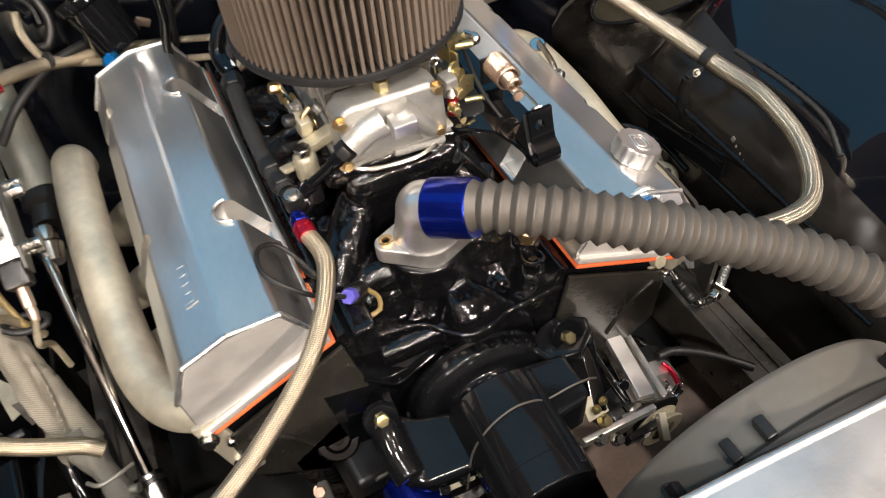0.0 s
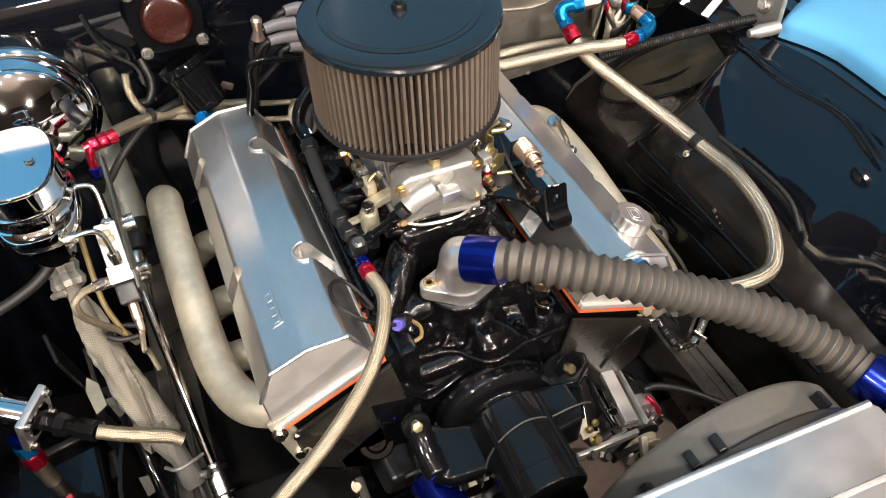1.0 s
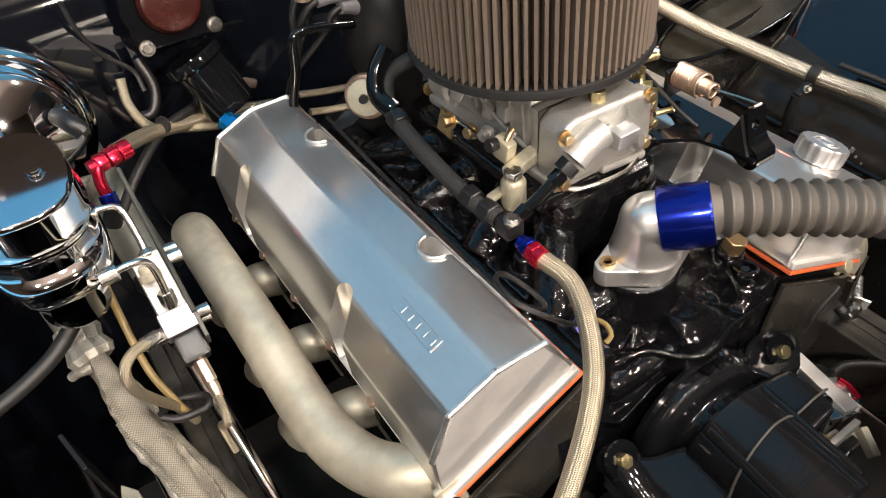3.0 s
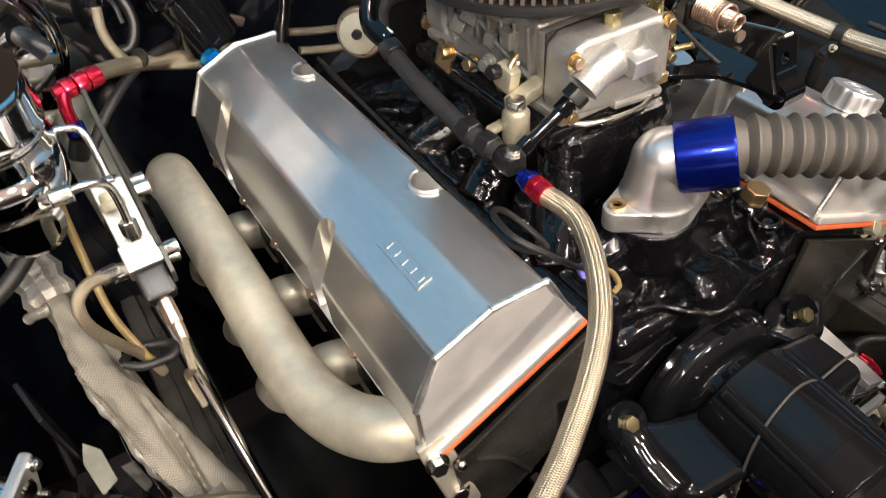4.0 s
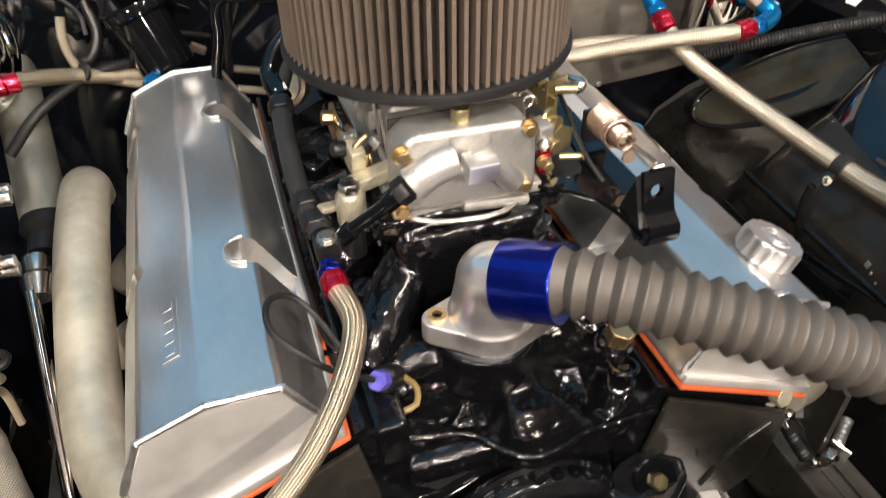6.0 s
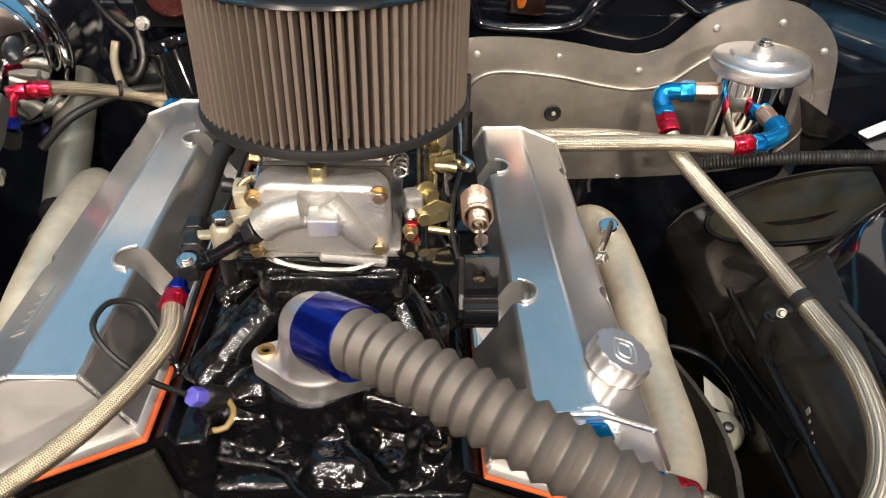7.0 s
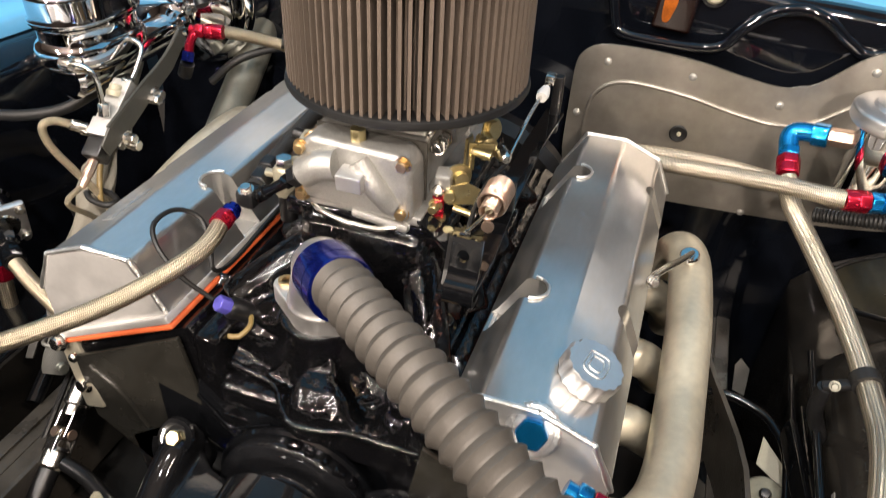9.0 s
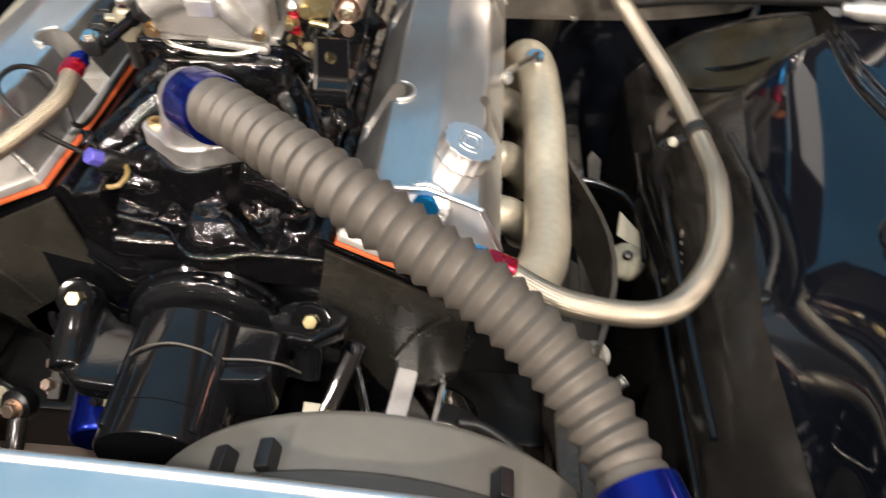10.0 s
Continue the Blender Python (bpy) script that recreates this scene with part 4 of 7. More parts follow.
# ---- exhaust header tubes ----
def header(side, front):
    ob = thing("exhaust_header", "satin grey coated exhaust header tubes beside the engine", "header", "exhaust headers", at=front[-1])
    part("front_tube", tube(front, 0.0262, 28, 0.006), HEADER, ob, "thick bent front tube")
    for k, y in enumerate((0.16, 0.27, 0.40)):
        x0, z0 = bank(side, -0.25, 0.735)
        x1, z1 = bank(side, -0.315, 0.70)
        part("rear_tube", tube([(x0, y, z0), ((x0 + x1) / 2, y + 0.01, z0 + 0.0), (x1, y + 0.05, z1 - 0.02), (x1 - side * 0.0, y + 0.13, z1 - 0.10)], 0.023, 20, 0.008), HEADER, ob)
        part("port_flange", block((0.010, 0.075, 0.055), 0.004, pose(x0 - side * 0.0, y, z0, 0, side * -10, 0)), HEADER, ob, "port flange")
    fx, fz = bank(side, -0.262, 0.765)
    part("front_flange", block((0.026, 0.008, 0.105), 0.003, pose(fx - side * 0.010, -0.004, fz - 0.008, -6, side * 13, 0)), HEADER, ob, "front flange ear")
    for dz in (0.024, -0.030):
        part("flange_bolt", bolt((fx + side * (0.002 if dz > 0 else -0.014), -0.008, fz + dz), (side * 0.15, -1, 0.25), 0.0075, 0.007), STEEL, ob, "bright flange bolt")
    return ob


header(-1, [(-0.324, 0.452, 0.800), (-0.324, 0.438, 0.818), (-0.3235, 0.344, 0.819), (-0.321, 0.241, 0.804), (-0.318, 0.15, 0.778), (-0.306, 0.092, 0.772), (-0.284, 0.050, 0.781), (-0.246, 0.026, 0.788)])
header(1, [(0.308, 0.474, 0.715), (0.316, 0.458, 0.748), (0.327, 0.430, 0.768), (0.336, 0.388, 0.769), (0.343, 0.3, 0.757), (0.346, 0.197, 0.735), (0.344, 0.102, 0.732), (0.334, 0.05, 0.735), (0.312, 0.015, 0.742), (0.272, 0.0, 0.752)])

# ---- carburettor ----
carb = thing("carburettor", "cast metal four barrel carburettor with brass screws", "carburettor", at=(0.012, 0.22, 0.935))
part("base_plate", block((0.125, 0.215, 0.010), 0.003, pose(0.012, 0.225, 0.9425)), CAST_ALU, carb, "throttle plate")
part("main_body", block((0.100, 0.130, 0.062), 0.006, pose(0.012, 0.232, 0.978), 3), CAST_ALU, carb, "cast main body")
part("air_horn", lathe([(0.05, 0.99), (0.062, 0.995), (0.065, 1.01), (0.067, 1.03), (0.05, 1.03)], 40, pose(0.015, 0.235, 0)), CAST_ALU, carb, "round air horn")
for y0, name in ((0.158, "front_metering_block"), (0.298, "rear_metering_block")):
    part(name, block((0.108, 0.012, 0.066), 0.003, pose(0.012, y0, 0.974)), CAST_ALU, carb)
BOWL = [(-0.054, -0.031), (0.050, -0.036), (0.056, -0.028), (0.054, 0.022), (0.044, 0.033), (-0.044, 0.036), (-0.056, 0.026), (-0.058, -0.022)]


def bowl(y, sign):
    m = Matrix(((1, 0, 0, 0.011), (0, 0, sign, y), (0, 1, 0, 0.975), (0, 0, 0, 1)))
    ob = part("fuel_bowl", prism(BOWL, 0.036, m, 0.006, 3), CAST_ALU, carb, "cast fuel bowl")
    if sign < 0:
        part("cast_ridge", tube([(-0.037, 0.109, 0.976), (-0.022, 0.109, 0.986), (-0.004, 0.110, 0.990)], 0.0145, 20, 0.003), CAST_ALU, ob, "rounded cast boss")
        part("cast_ridge", tube([(0.016, 0.112, 0.998), (0.032, 0.110, 0.976), (0.046, 0.116, 0.956)], 0.0105, 16, 0.004), CAST_ALU, ob, "rounded cast boss")
        part("cast_ridge", tube([(-0.012, 0.111, 0.980), (0.012, 0.108, 0.978), (0.034, 0.112, 0.975)], 0.005, 12, 0.004), CAST_ALU, ob)
        part("sight_block", block((0.025, 0.020, 0.017), 0.002, pose(0.014, 0.102, 0.984, 8, 0, 0)), SATIN_ALU, ob, "machined centre block")
        part("needle_nut", hexagon(0.008, 0.012, frame_to((0.008, 0.130, 1.008), (0, 0, 1))), ZINC, ob, "zinc needle seat nut")
        part("pump_housing", block((0.058, 0.03, 0.010), 0.004, pose(0.034, 0.128, 0.937, 0, 6, 0)), CAST_ALU, ob, "accelerator pump housing")
    for x, z in ((0.059, 1.001), (0.058, 0.951), (-0.040, 0.998), (-0.042, 0.949)):
        part("bowl_screw", bolt((x - 0.002, y + sign * 0.034, z), (0, sign, 0), 0.0058, 0.006), BRASS, ob, "brass bowl screw")
    return ob


bowl(0.150, -1)
bowl(0.304, 1)
for k, (x, y, z, s) in enumerate(((-0.043, 0.20, 0.985, 0.012), (-0.045, 0.225, 0.975, 0.010), (-0.044, 0.255, 0.99, 0.014), (-0.043, 0.28, 0.97, 0.012), (-0.046, 0.19, 0.965, 0.009), (-0.045, 0.24, 0.996, 0.008), (0.066, 0.21, 0.985, 0.012), (0.066, 0.25, 0.98, 0.011))):
    part("casting_boss", block((s, s * 1.3, s * 1.5), 0.003, pose(x, y, z, 8 * k, 5 * k, 11 * k)), CAST_ALU, carb)
part("vent_tube", tube([(0.062, 0.162, 1.005), (0.068, 0.160, 1.018), (0.062, 0.17, 1.026), (0.05, 0.185, 1.028)], 0.0035, 10), STEEL, carb, "bright bent vent tube")
part("float_tube", tube([(-0.048, 0.128, 0.938), (-0.02, 0.112, 0.934), (0.03, 0.108, 0.932), (0.062, 0.12, 0.936)], 0.0025, 8), STEEL, carb, "thin bright tube")
# throttle linkage on the right
link = part("throttle_lever", prism([(-0.012, -0.016), (0.012, -0.020), (0.018, 0.0), (0.010, 0.022), (-0.008, 0.024)], 0.003, frame_to((0.088, 0.205, 0.97), (1, 0, 0)), 0.001), ZINC, carb, "yellow zinc throttle lever")
part("choke_lever", prism([(-0.008, -0.022), (0.008, -0.022), (0.012, 0.014), (-0.004, 0.022)], 0.003, frame_to((0.098, 0.185, 0.985), (1, 0.2, 0), (0, 1, 0)), 0.001), ZINC, carb, "yellow zinc lever")
part("fast_idle_cam", prism([(-0.018, -0.006), (0.0, -0.014), (0.018, -0.004), (0.012, 0.010), (-0.014, 0.012)], 0.004, frame_to((0.084, 0.165, 0.965), (0.9, -0.3, 0.2)), 0.001), ZINC, carb)
for p, w, r, h in (((0.090, 0.150, 0.962), (0.3, -1, 0.1), 0.0065, 0.012), ((0.100, 0.20, 0.99), (1, 0, 0.2), 0.007, 0.008), ((0.095, 0.235, 0.985), (1, 0, 0), 0.006, 0.008), ((0.082, 0.135, 0.955), (0, -1, 0), 0.005, 0.01), ((0.106, 0.225, 0.995), (0.8, -0.5, 0.3), 0.009, 0.005)):
    part("linkage_nut", bolt(p, w, r, h), ZINC, carb, "yellow zinc nut")
part("return_spring", tube([(0.083 + 0.0045 * math.cos(k * 0.9), 0.138 + 0.0045 * math.sin(k * 0.9), 0.942 + 0.00052 * k) for k in range(46)], 0.0013, 6, 0.0015), RED_ANO, carb, "red coil spring")
part("spring_seat", lathe([(0, 0), (0.008, 0), (0.008, 0.003), (0, 0.003)], 16, pose(0.083, 0.138, 0.938)), ZINC, carb)
part("idle_solenoid", lathe([(0, 0.925), (0.011, 0.925), (0.012, 0.93), (0.012, 0.952), (0.009, 0.956), (0, 0.957)], 24, pose(-0.078, 0.143, 0.0)), PALE_ZINC, carb, "pale fitting with a hex top")
part("solenoid_top", hexagon(0.009, 0.008, pose(-0.078, 0.143, 0.957)), STEEL, carb)
part("solenoid_base", lathe([(0, 0.895), (0.009, 0.895), (0.009, 0.925), (0, 0.925)], 20, pose(-0.078, 0.143, 0.0)), SATIN_BLACK, carb, "black barrel")
part("solenoid_arm", block((0.04, 0.016, 0.012), 0.003, pose(-0.058, 0.156, 0.956, 0, -10, 8)), PALE_ZINC, carb, "pale arm")
part("pivot_lug", block((0.014, 0.022, 0.024), 0.004, pose(-0.066, 0.172, 0.968, 12, 0, 6)), PALE_ZINC, carb, "pale pivot lug")
part("pivot_screw", lathe([(0, 0), (0.006, 0), (0.0065, 0.003), (0.0065, 0.010), (0.005, 0.012), (0, 0.012)], 18, frame_to((-0.072, 0.176, 0.974), (-0.9, -0.2, 0.2))), SATIN_BLACK, carb, "dark pivot screw")
part("lever_foot", block((0.024, 0.010, 0.006), 0.002, pose(-0.092, 0.150, 0.940, 0, 10, 20)), PALE_ZINC, carb)
for k in range(5):
    part("side_rib", block((0.003, 0.003, 0.046 - 0.004 * k), 0.001, pose(-0.0405 - 0.001 * k, 0.176 + 0.018 * k, 0.982, 4, -6, 0)), CAST_ALU, carb, "cast rib")
part("side_web", tube([(-0.042, 0.168, 0.958), (-0.044, 0.21, 0.972), (-0.043, 0.262, 0.992)], 0.0025, 8), CAST_ALU, carb, "cast web")
part("bowl_gasket", block((0.110, 0.0025, 0.068), 0.0008, pose(0.012, 0.1505, 0.974)), DUSTY, carb, "thin brown gasket")
part("vacuum_lever", prism([(-0.014, -0.012), (0.012, -0.014), (0.014, 0.010), (-0.006, 0.016)], 0.004, frame_to((-0.064, 0.275, 0.945), (-1, 0, 0.1)), 0.001), BRASS, carb, "brass lever")
part("vacuum_nut", bolt((-0.066, 0.262, 0.955), (-1, 0, 0.2), 0.007, 0.01), BRASS, carb)
part("side_screw", bolt((-0.052, 0.185, 0.955), (-1, 0, 0), 0.008, 0.012), BRASS, carb, "brass idle screw")

# more of the linkage: a pump lug, a pin bracket, a cam flange and a clear bush
part("pump_lug", block((0.016, 0.020, 0.024), 0.004, pose(0.084, 0.150, 0.972, 6, 0, 10)), CAST_ALU, carb, "pale cast lug")
part("pump_lever", block((0.022, 0.012, 0.004), 0.001, pose(0.079, 0.134, 0.936, 0, 8, 0)), CAST_ALU, carb, "pale pump lever")
part("spring_cap", lathe([(0, 0), (0.006, 0), (0.0065, 0.003), (0.003, 0.008), (0, 0.009)], 16, pose(0.083, 0.138, 0.966)), STEEL, carb)
part("pin_bracket", prism([(0, 0), (0.006, 0), (0.006, 0.022), (0.024, 0.022), (0.024, 0.028), (0, 0.028)], 0.003, frame_to((0.098, 0.176, 0.975), (0.35, -0.94, 0)), 0.0006), ZINC, carb, "zinc pin bracket")
part("pin", tube([(0.104, 0.170, 0.998), (0.112, 0.168, 0.998), (0.122, 0.167, 0.997)], 0.004, 12), ZINC, carb, "zinc pin")
part("cam_flange", lathe([(0, 0), (0.012, 0), (0.013, 0.002), (0.012, 0.004), (0.007, 0.005), (0.007, 0.012), (0, 0.012)], 24, frame_to((0.094, 0.160, 0.975), (0.6, -0.8, 0.1))), ZINC, carb, "round zinc flange")
part("cam_plate", prism([(-0.014, -0.008), (0.012, -0.010), (0.018, 0.004), (0.004, 0.012), (-0.012, 0.010)], 0.003, frame_to((0.102, 0.150, 0.962), (0.5, -0.85, 0.2)), 0.0008), ZINC, carb, "greenish zinc plate")
part("link_screw", tube([(0.098, 0.140, 0.952), (0.108, 0.138, 0.952), (0.118, 0.136, 0.951)], 0.0032, 12), ZINC, carb, "zinc screw")
part("link_screw_head", hexagon(0.0055, 0.005, frame_to((0.117, 0.136, 0.951), (1, -0.2, -0.1))), STEEL, carb)
part("clear_bush", lathe([(0, 0), (0.007, 0), (0.007, 0.014), (0.004, 0.018), (0, 0.018)], 20, frame_to((0.124, 0.19, 0.992), (0.6, -0.8, 0.0))), STEEL, carb, "bright bush")
part("side_washer", lathe([(0.004, 0), (0.011, 0), (0.011, 0.002), (0.004, 0.002)], 20, frame_to((0.112, 0.19, 0.992), (0.7, -0.7, 0.0))), ZINC, carb, "zinc washer")
part("torsion_spring", tube([(0.074 + 0.006 * math.cos(k * 0.8), 0.150 + 0.0012 * k, 1.000 + 0.006 * math.sin(k * 0.8)) for k in range(28)], 0.0012, 6, 0.0015), STEEL, carb, "bright torsion spring")
for k, (x, y, z) in enumerate(((-0.058, 0.165, 0.952), (-0.060, 0.205, 0.965), (-0.058, 0.235, 0.952))):
    part("side_plug", bolt((x, y, z), (-1, -0.2, 0.15), 0.0065, 0.009), BRASS if k != 1 else CAST_ALU, carb, "small side plug")
part("side_tube", tube([(-0.056, 0.172, 0.985), (-0.066, 0.168, 0.978), (-0.068, 0.166, 0.962), (-0.060, 0.164, 0.952)], 0.003, 10), BRASS, carb, "short brass tube")
part("choke_link", tube([(-0.06, 0.20, 0.95), (-0.064, 0.24, 0.958), (-0.064, 0.278, 0.952)], 0.0022, 8), STEEL, carb, "thin linkage rod")

# fuel log: black tubes and a T fitting
log = thing("fuel_line", "black anodised fuel tubes joined at a T fitting", "fuel line", at=(-0.102, 0.118, 0.93))
part("front_branch", tube([(-0.040, 0.108, 0.974), (-0.068, 0.1125, 0.952), (-0.099, 0.118, 0.929)], 0.0056, 16), GLOSS_BLACK, log, "gloss black tube")
part("bowl_nut", hexagon(0.0112, 0.011, frame_to((-0.040, 0.108, 0.9745), (-0.78, 0.12, -0.60))), SATIN_BLACK, log, "black hex nut")
part("branch_nut", hexagon(0.0082, 0.012, frame_to((-0.049, 0.1095, 0.967), (-0.78, 0.12, -0.60))), GLOSS_BLACK, log, "black swivel nut")
part("branch_nut", hexagon(0.0080, 0.014, frame_to((-0.083, 0.115, 0.941), (-0.78, 0.12, -0.60))), GLOSS_BLACK, log, "black swivel nut")
part("tee", block((0.020, 0.022, 0.018), 0.004, pose(-0.104, 0.116, 0.930)), SATIN_BLACK, log, "black T piece")
part("tee_plug", bolt((-0.104, 0.112, 0.939), (0, -0.2, 1), 0.006, 0.004), STEEL, log)
part("rear_branch", tube([(-0.106, 0.128, 0.931), (-0.112, 0.17, 0.935), (-0.112, 0.24, 0.944), (-0.108, 0.305, 0.955), (-0.100, 0.335, 0.965), (-0.085, 0.35, 0.978), (-0.05, 0.352, 0.985)], 0.0088, 18), BRAID_DARK, log, "black sleeved hose")
for p, w in (((-0.107, 0.135, 0.931), (-0.05, 1, 0.08)), ((-0.110, 0.158, 0.934), (-0.05, 1, 0.08)), ((-0.109, 0.29, 0.953), (0.1, 1, 0.2))):
    part("hose_nut", hexagon(0.0125, 0.016, frame_to(p, w), 0.0015), SATIN_BLACK, log, "black hose nut")
part("clamp_mark", block((0.012, 0.010, 0.004), 0.001, pose(-0.105, 0.315, 0.966, 10, 0, 10)), WHITE, log, "small white mark")
part("rear_elbow", tube([(-0.105, 0.31, 0.957), (-0.11, 0.335, 0.968), (-0.10, 0.35, 0.985), (-0.08, 0.36, 1.0)], 0.010, 14), GLOSS_BLACK, log, "gloss black elbow")

# vacuum can and distributor behind the carburettor
can = thing("vacuum_can", "small copper rimmed vacuum can behind the carburettor", "vacuum can", at=(-0.085, 0.43, 0.9))
mcan = frame_to((-0.093, 0.405, 0.927), (-0.70, -0.66, 0.25))
part("shell", lathe([(0, -0.02), (0.018, -0.02), (0.020, -0.012), (0.0265, -0.010), (0.0280, -0.006), (0.0265, -0.002), (0.0225, 0.0), (0, 0.0)], 40, mcan), COPPER, can, "copper toned rim")
part("face", lathe([(0, 0.0), (0.0220, 0.0), (0.0215, 0.003), (0.014, 0.005), (0, 0.005)], 40, mcan), PALE_RUBBER, can, "dull grey face")
part("boss", lathe([(0, 0), (0.006, 0), (0.005, 0.006), (0, 0.006)], 18, mcan @ pose(0, 0, 0.004)), SATIN_BLACK, can, "black boss")
part("stem", tube([(-0.080, 0.418, 0.922), (-0.05, 0.45, 0.912), (-0.02, 0.48, 0.9)], 0.008, 10), SATIN_BLACK, can)

dist = thing("distributor", "black distributor with grey spark plug boots", "distributor", at=(-0.02, 0.47, 0.88))
part("body", lathe([(0, 0.87), (0.035, 0.87), (0.04, 0.90), (0.055, 0.93), (0.058, 0.99), (0.05, 1.02), (0, 1.025)], 32, pose(-0.015, 0.48, 0)), SATIN_BLACK, dist, "black cap")
for k, (a, b) in enumerate((((-0.111, 0.46, 1.050), (-0.066, 0.462, 1.049)), ((-0.108, 0.458, 1.031), (-0.066, 0.462, 1.027)), ((-0.082, 0.456, 1.016), (-0.052, 0.462, 1.004)), ((-0.078, 0.462, 1.068), (-0.046, 0.466, 1.062)))):
    A, B = Vector(a), Vector(b)
    b = part("boot", tube([A, A.lerp(B, 0.5) + Vector((0, 0, 0.002)), B], 0.0085, 16, 0.003, lambda s, t: 0.0072 + 0.0022 * min(1, s / t * 1.6)), GREY_BOOT, dist, "grey rubber boot")
    part("lead", tube([A, A + Vector((-0.012, 0.002, -0.006)), A + Vector((-0.022, 0.012, -0.030)), (-0.138 - 0.003 * k, 0.478 + 0.006 * k, 0.962 - 0.012 * k), (-0.146, 0.50 + 0.006 * k, 0.90)], 0.0042, 10), RUBBER, b, "black plug lead")
part("glossy_pipe", tube([(-0.059, 0.46, 0.989), (-0.098, 0.46, 0.998), (-0.132, 0.46, 1.003), (-0.146, 0.46, 0.993), (-0.149, 0.462, 0.962), (-0.158, 0.466, 0.925), (-0.162, 0.472, 0.88)], 0.0058, 14, 0.004), GLOSS_BLACK, dist, "glossy black pipe")
for y, z in ((0.50, 0.898), (0.47, 0.887)):
    part("braided_lead", tube([(-0.140, y, z + 0.009), (-0.11, y, z + 0.001), (-0.075, y, z - 0.006)], 0.0045, 12), BRAID, dist, "dull braided lead")
part("copper_terminal", lathe([(0, 0), (0.010, 0), (0.006, 0.014), (0.008, 0.030), (0.005, 0.034), (0, 0.035)], 20, frame_to((-0.122, 0.46, 1.038), (0.08, -0.1, 1))), COPPER, dist, "copper toned terminal")

# throttle cable bracket beside the carburettor
brk = thing("throttle_bracket", "black plate bracket holding the throttle cable", "bracket", at=(0.13, 0.06, 0.93))
PLATE = [(0.118, 0.034), (0.149, 0.034), (0.151, 0.092), (0.147, 0.184), (0.146, 0.30), (0.152, 0.38), (0.130, 0.385), (0.126, 0.30), (0.125, 0.20), (0.122, 0.158), (0.119, 0.135), (0.112, 0.121), (0.098, 0.119), (0.082, 0.129), (0.072, 0.137), (0.063, 0.132), (0.066, 0.121), (0.076, 0.113), (0.090, 0.104), (0.108, 0.090), (0.116, 0.066)]
part("plate", prism(PLATE, 0.0045, pose(0, 0, 0.9365, 2, 0, 0), 0.0012), GLOSS_BLACK, brk, "long forked black plate")
STRAP = [(0.0545, 0.983), (0.051, 0.969), (0.0465, 0.955), (0.042, 0.950), (0.0355, 0.946), (0.033, 0.938), (0.0355, 0.930), (0.043, 0.926), (0.054, 0.927)]
curve = [(p.x, p.y) for p in spline([(y, z, 0) for y, z in STRAP], 0.002)]
post = part("upright", sheet([[(0.1235 + 0.0128 * k, y, z) for k in range(3)] for y, z in curve], 0.005), GLOSS_BLACK, brk, "bent strap with a round hole", 50)
carve(post, [lathe([(0, -0.02), (0.0052, -0.02), (0.0052, 0.02), (0, 0.02)], 20, frame_to((0.1345, 0.051, 0.968), (0, -1, 0.25)))])
part("gusset", prism([(0.058, 0.981), (0.062, 0.968), (0.074, 0.943), (0.046, 0.928), (0.040, 0.940), (0.049, 0.952)], 0.004, Matrix(((0, 0, 1, 0.1195), (1, 0, 0, 0), (0, 1, 0, 0), (0, 0, 0, 1))), 0.0012), SATIN_BLACK, brk, "black side gusset")
part("cable_wire", tube([(0.134, 0.057, 0.9885), (0.136, 0.070, 0.986), (0.139, 0.110, 0.978)], 0.0015, 8), STEEL, brk, "bright cable wire")
part("wire_loop", tube([(0.130, 0.058, 0.984), (0.131, 0.052, 0.989), (0.135, 0.051, 0.990), (0.137, 0.056, 0.987)], 0.0014, 8), STEEL, brk, "hooked wire end")


def coil(r, y0, y1, pitch, wire):
    turns = (y1 - y0) / pitch
    n = int(turns * 14)
    return tube([(0.138 + r * math.cos(2 * math.pi * turns * k / n), y0 + (y1 - y0) * k / n, 0.9775 + r * math.sin(2 * math.pi * turns * k / n)) for k in range(n + 1)], wire, 6, 0.002)


part("outer_spring", coil(0.0122, 0.118, 0.150, 0.0026, 0.00128), COPPER, brk, "copper toned return spring")
part("inner_spring", coil(0.0072, 0.105, 0.150, 0.0022, 0.00108), COPPER, brk, "smaller return spring inside")
part("spring_core", lathe([(0, 0), (0.0036, 0), (0.0036, 0.040), (0, 0.040)], 18, frame_to((0.138, 0.110, 0.9775), (0, 1, 0))), CREAM, brk, "pale core")
part("spring_eye", lathe([(0.003, 0), (0.0055, 0), (0.0055, 0.003), (0.003, 0.003)], 18, frame_to((0.140, 0.104, 0.966), (0, -1, 0))), COPPER, brk, "small copper eye")
part("spring_post", block((0.026, 0.006, 0.030), 0.0015, pose(0.138, 0.154, 0.968)), SATIN_BLACK, brk, "black spring post")
part("lead_wire", tube([(0.128, 0.205, 0.972), (0.120, 0.165, 0.968), (0.118, 0.130, 0.955), (0.122, 0.105, 0.944)], 0.0022, 8), RUBBER, brk, "thin black wire")
part("rear_rod", tube([(0.128, 0.215, 0.975), (0.13, 0.26, 0.985), (0.131, 0.30, 0.99), (0.134, 0.36, 0.995)], 0.002, 8), STEEL, brk, "bright rod")
part("rod_end", lathe([(0, 0), (0.006, 0), (0.007, 0.008), (0.005, 0.02), (0, 0.022)], 16, frame_to((0.133, 0.325, 0.992), (0.02, 1, 0.1))), WHITE, brk, "pale cable end")
part("clevis", block((0.012, 0.014, 0.012), 0.003, pose(0.134, 0.365, 0.998)), STEEL, brk, "bright clevis")
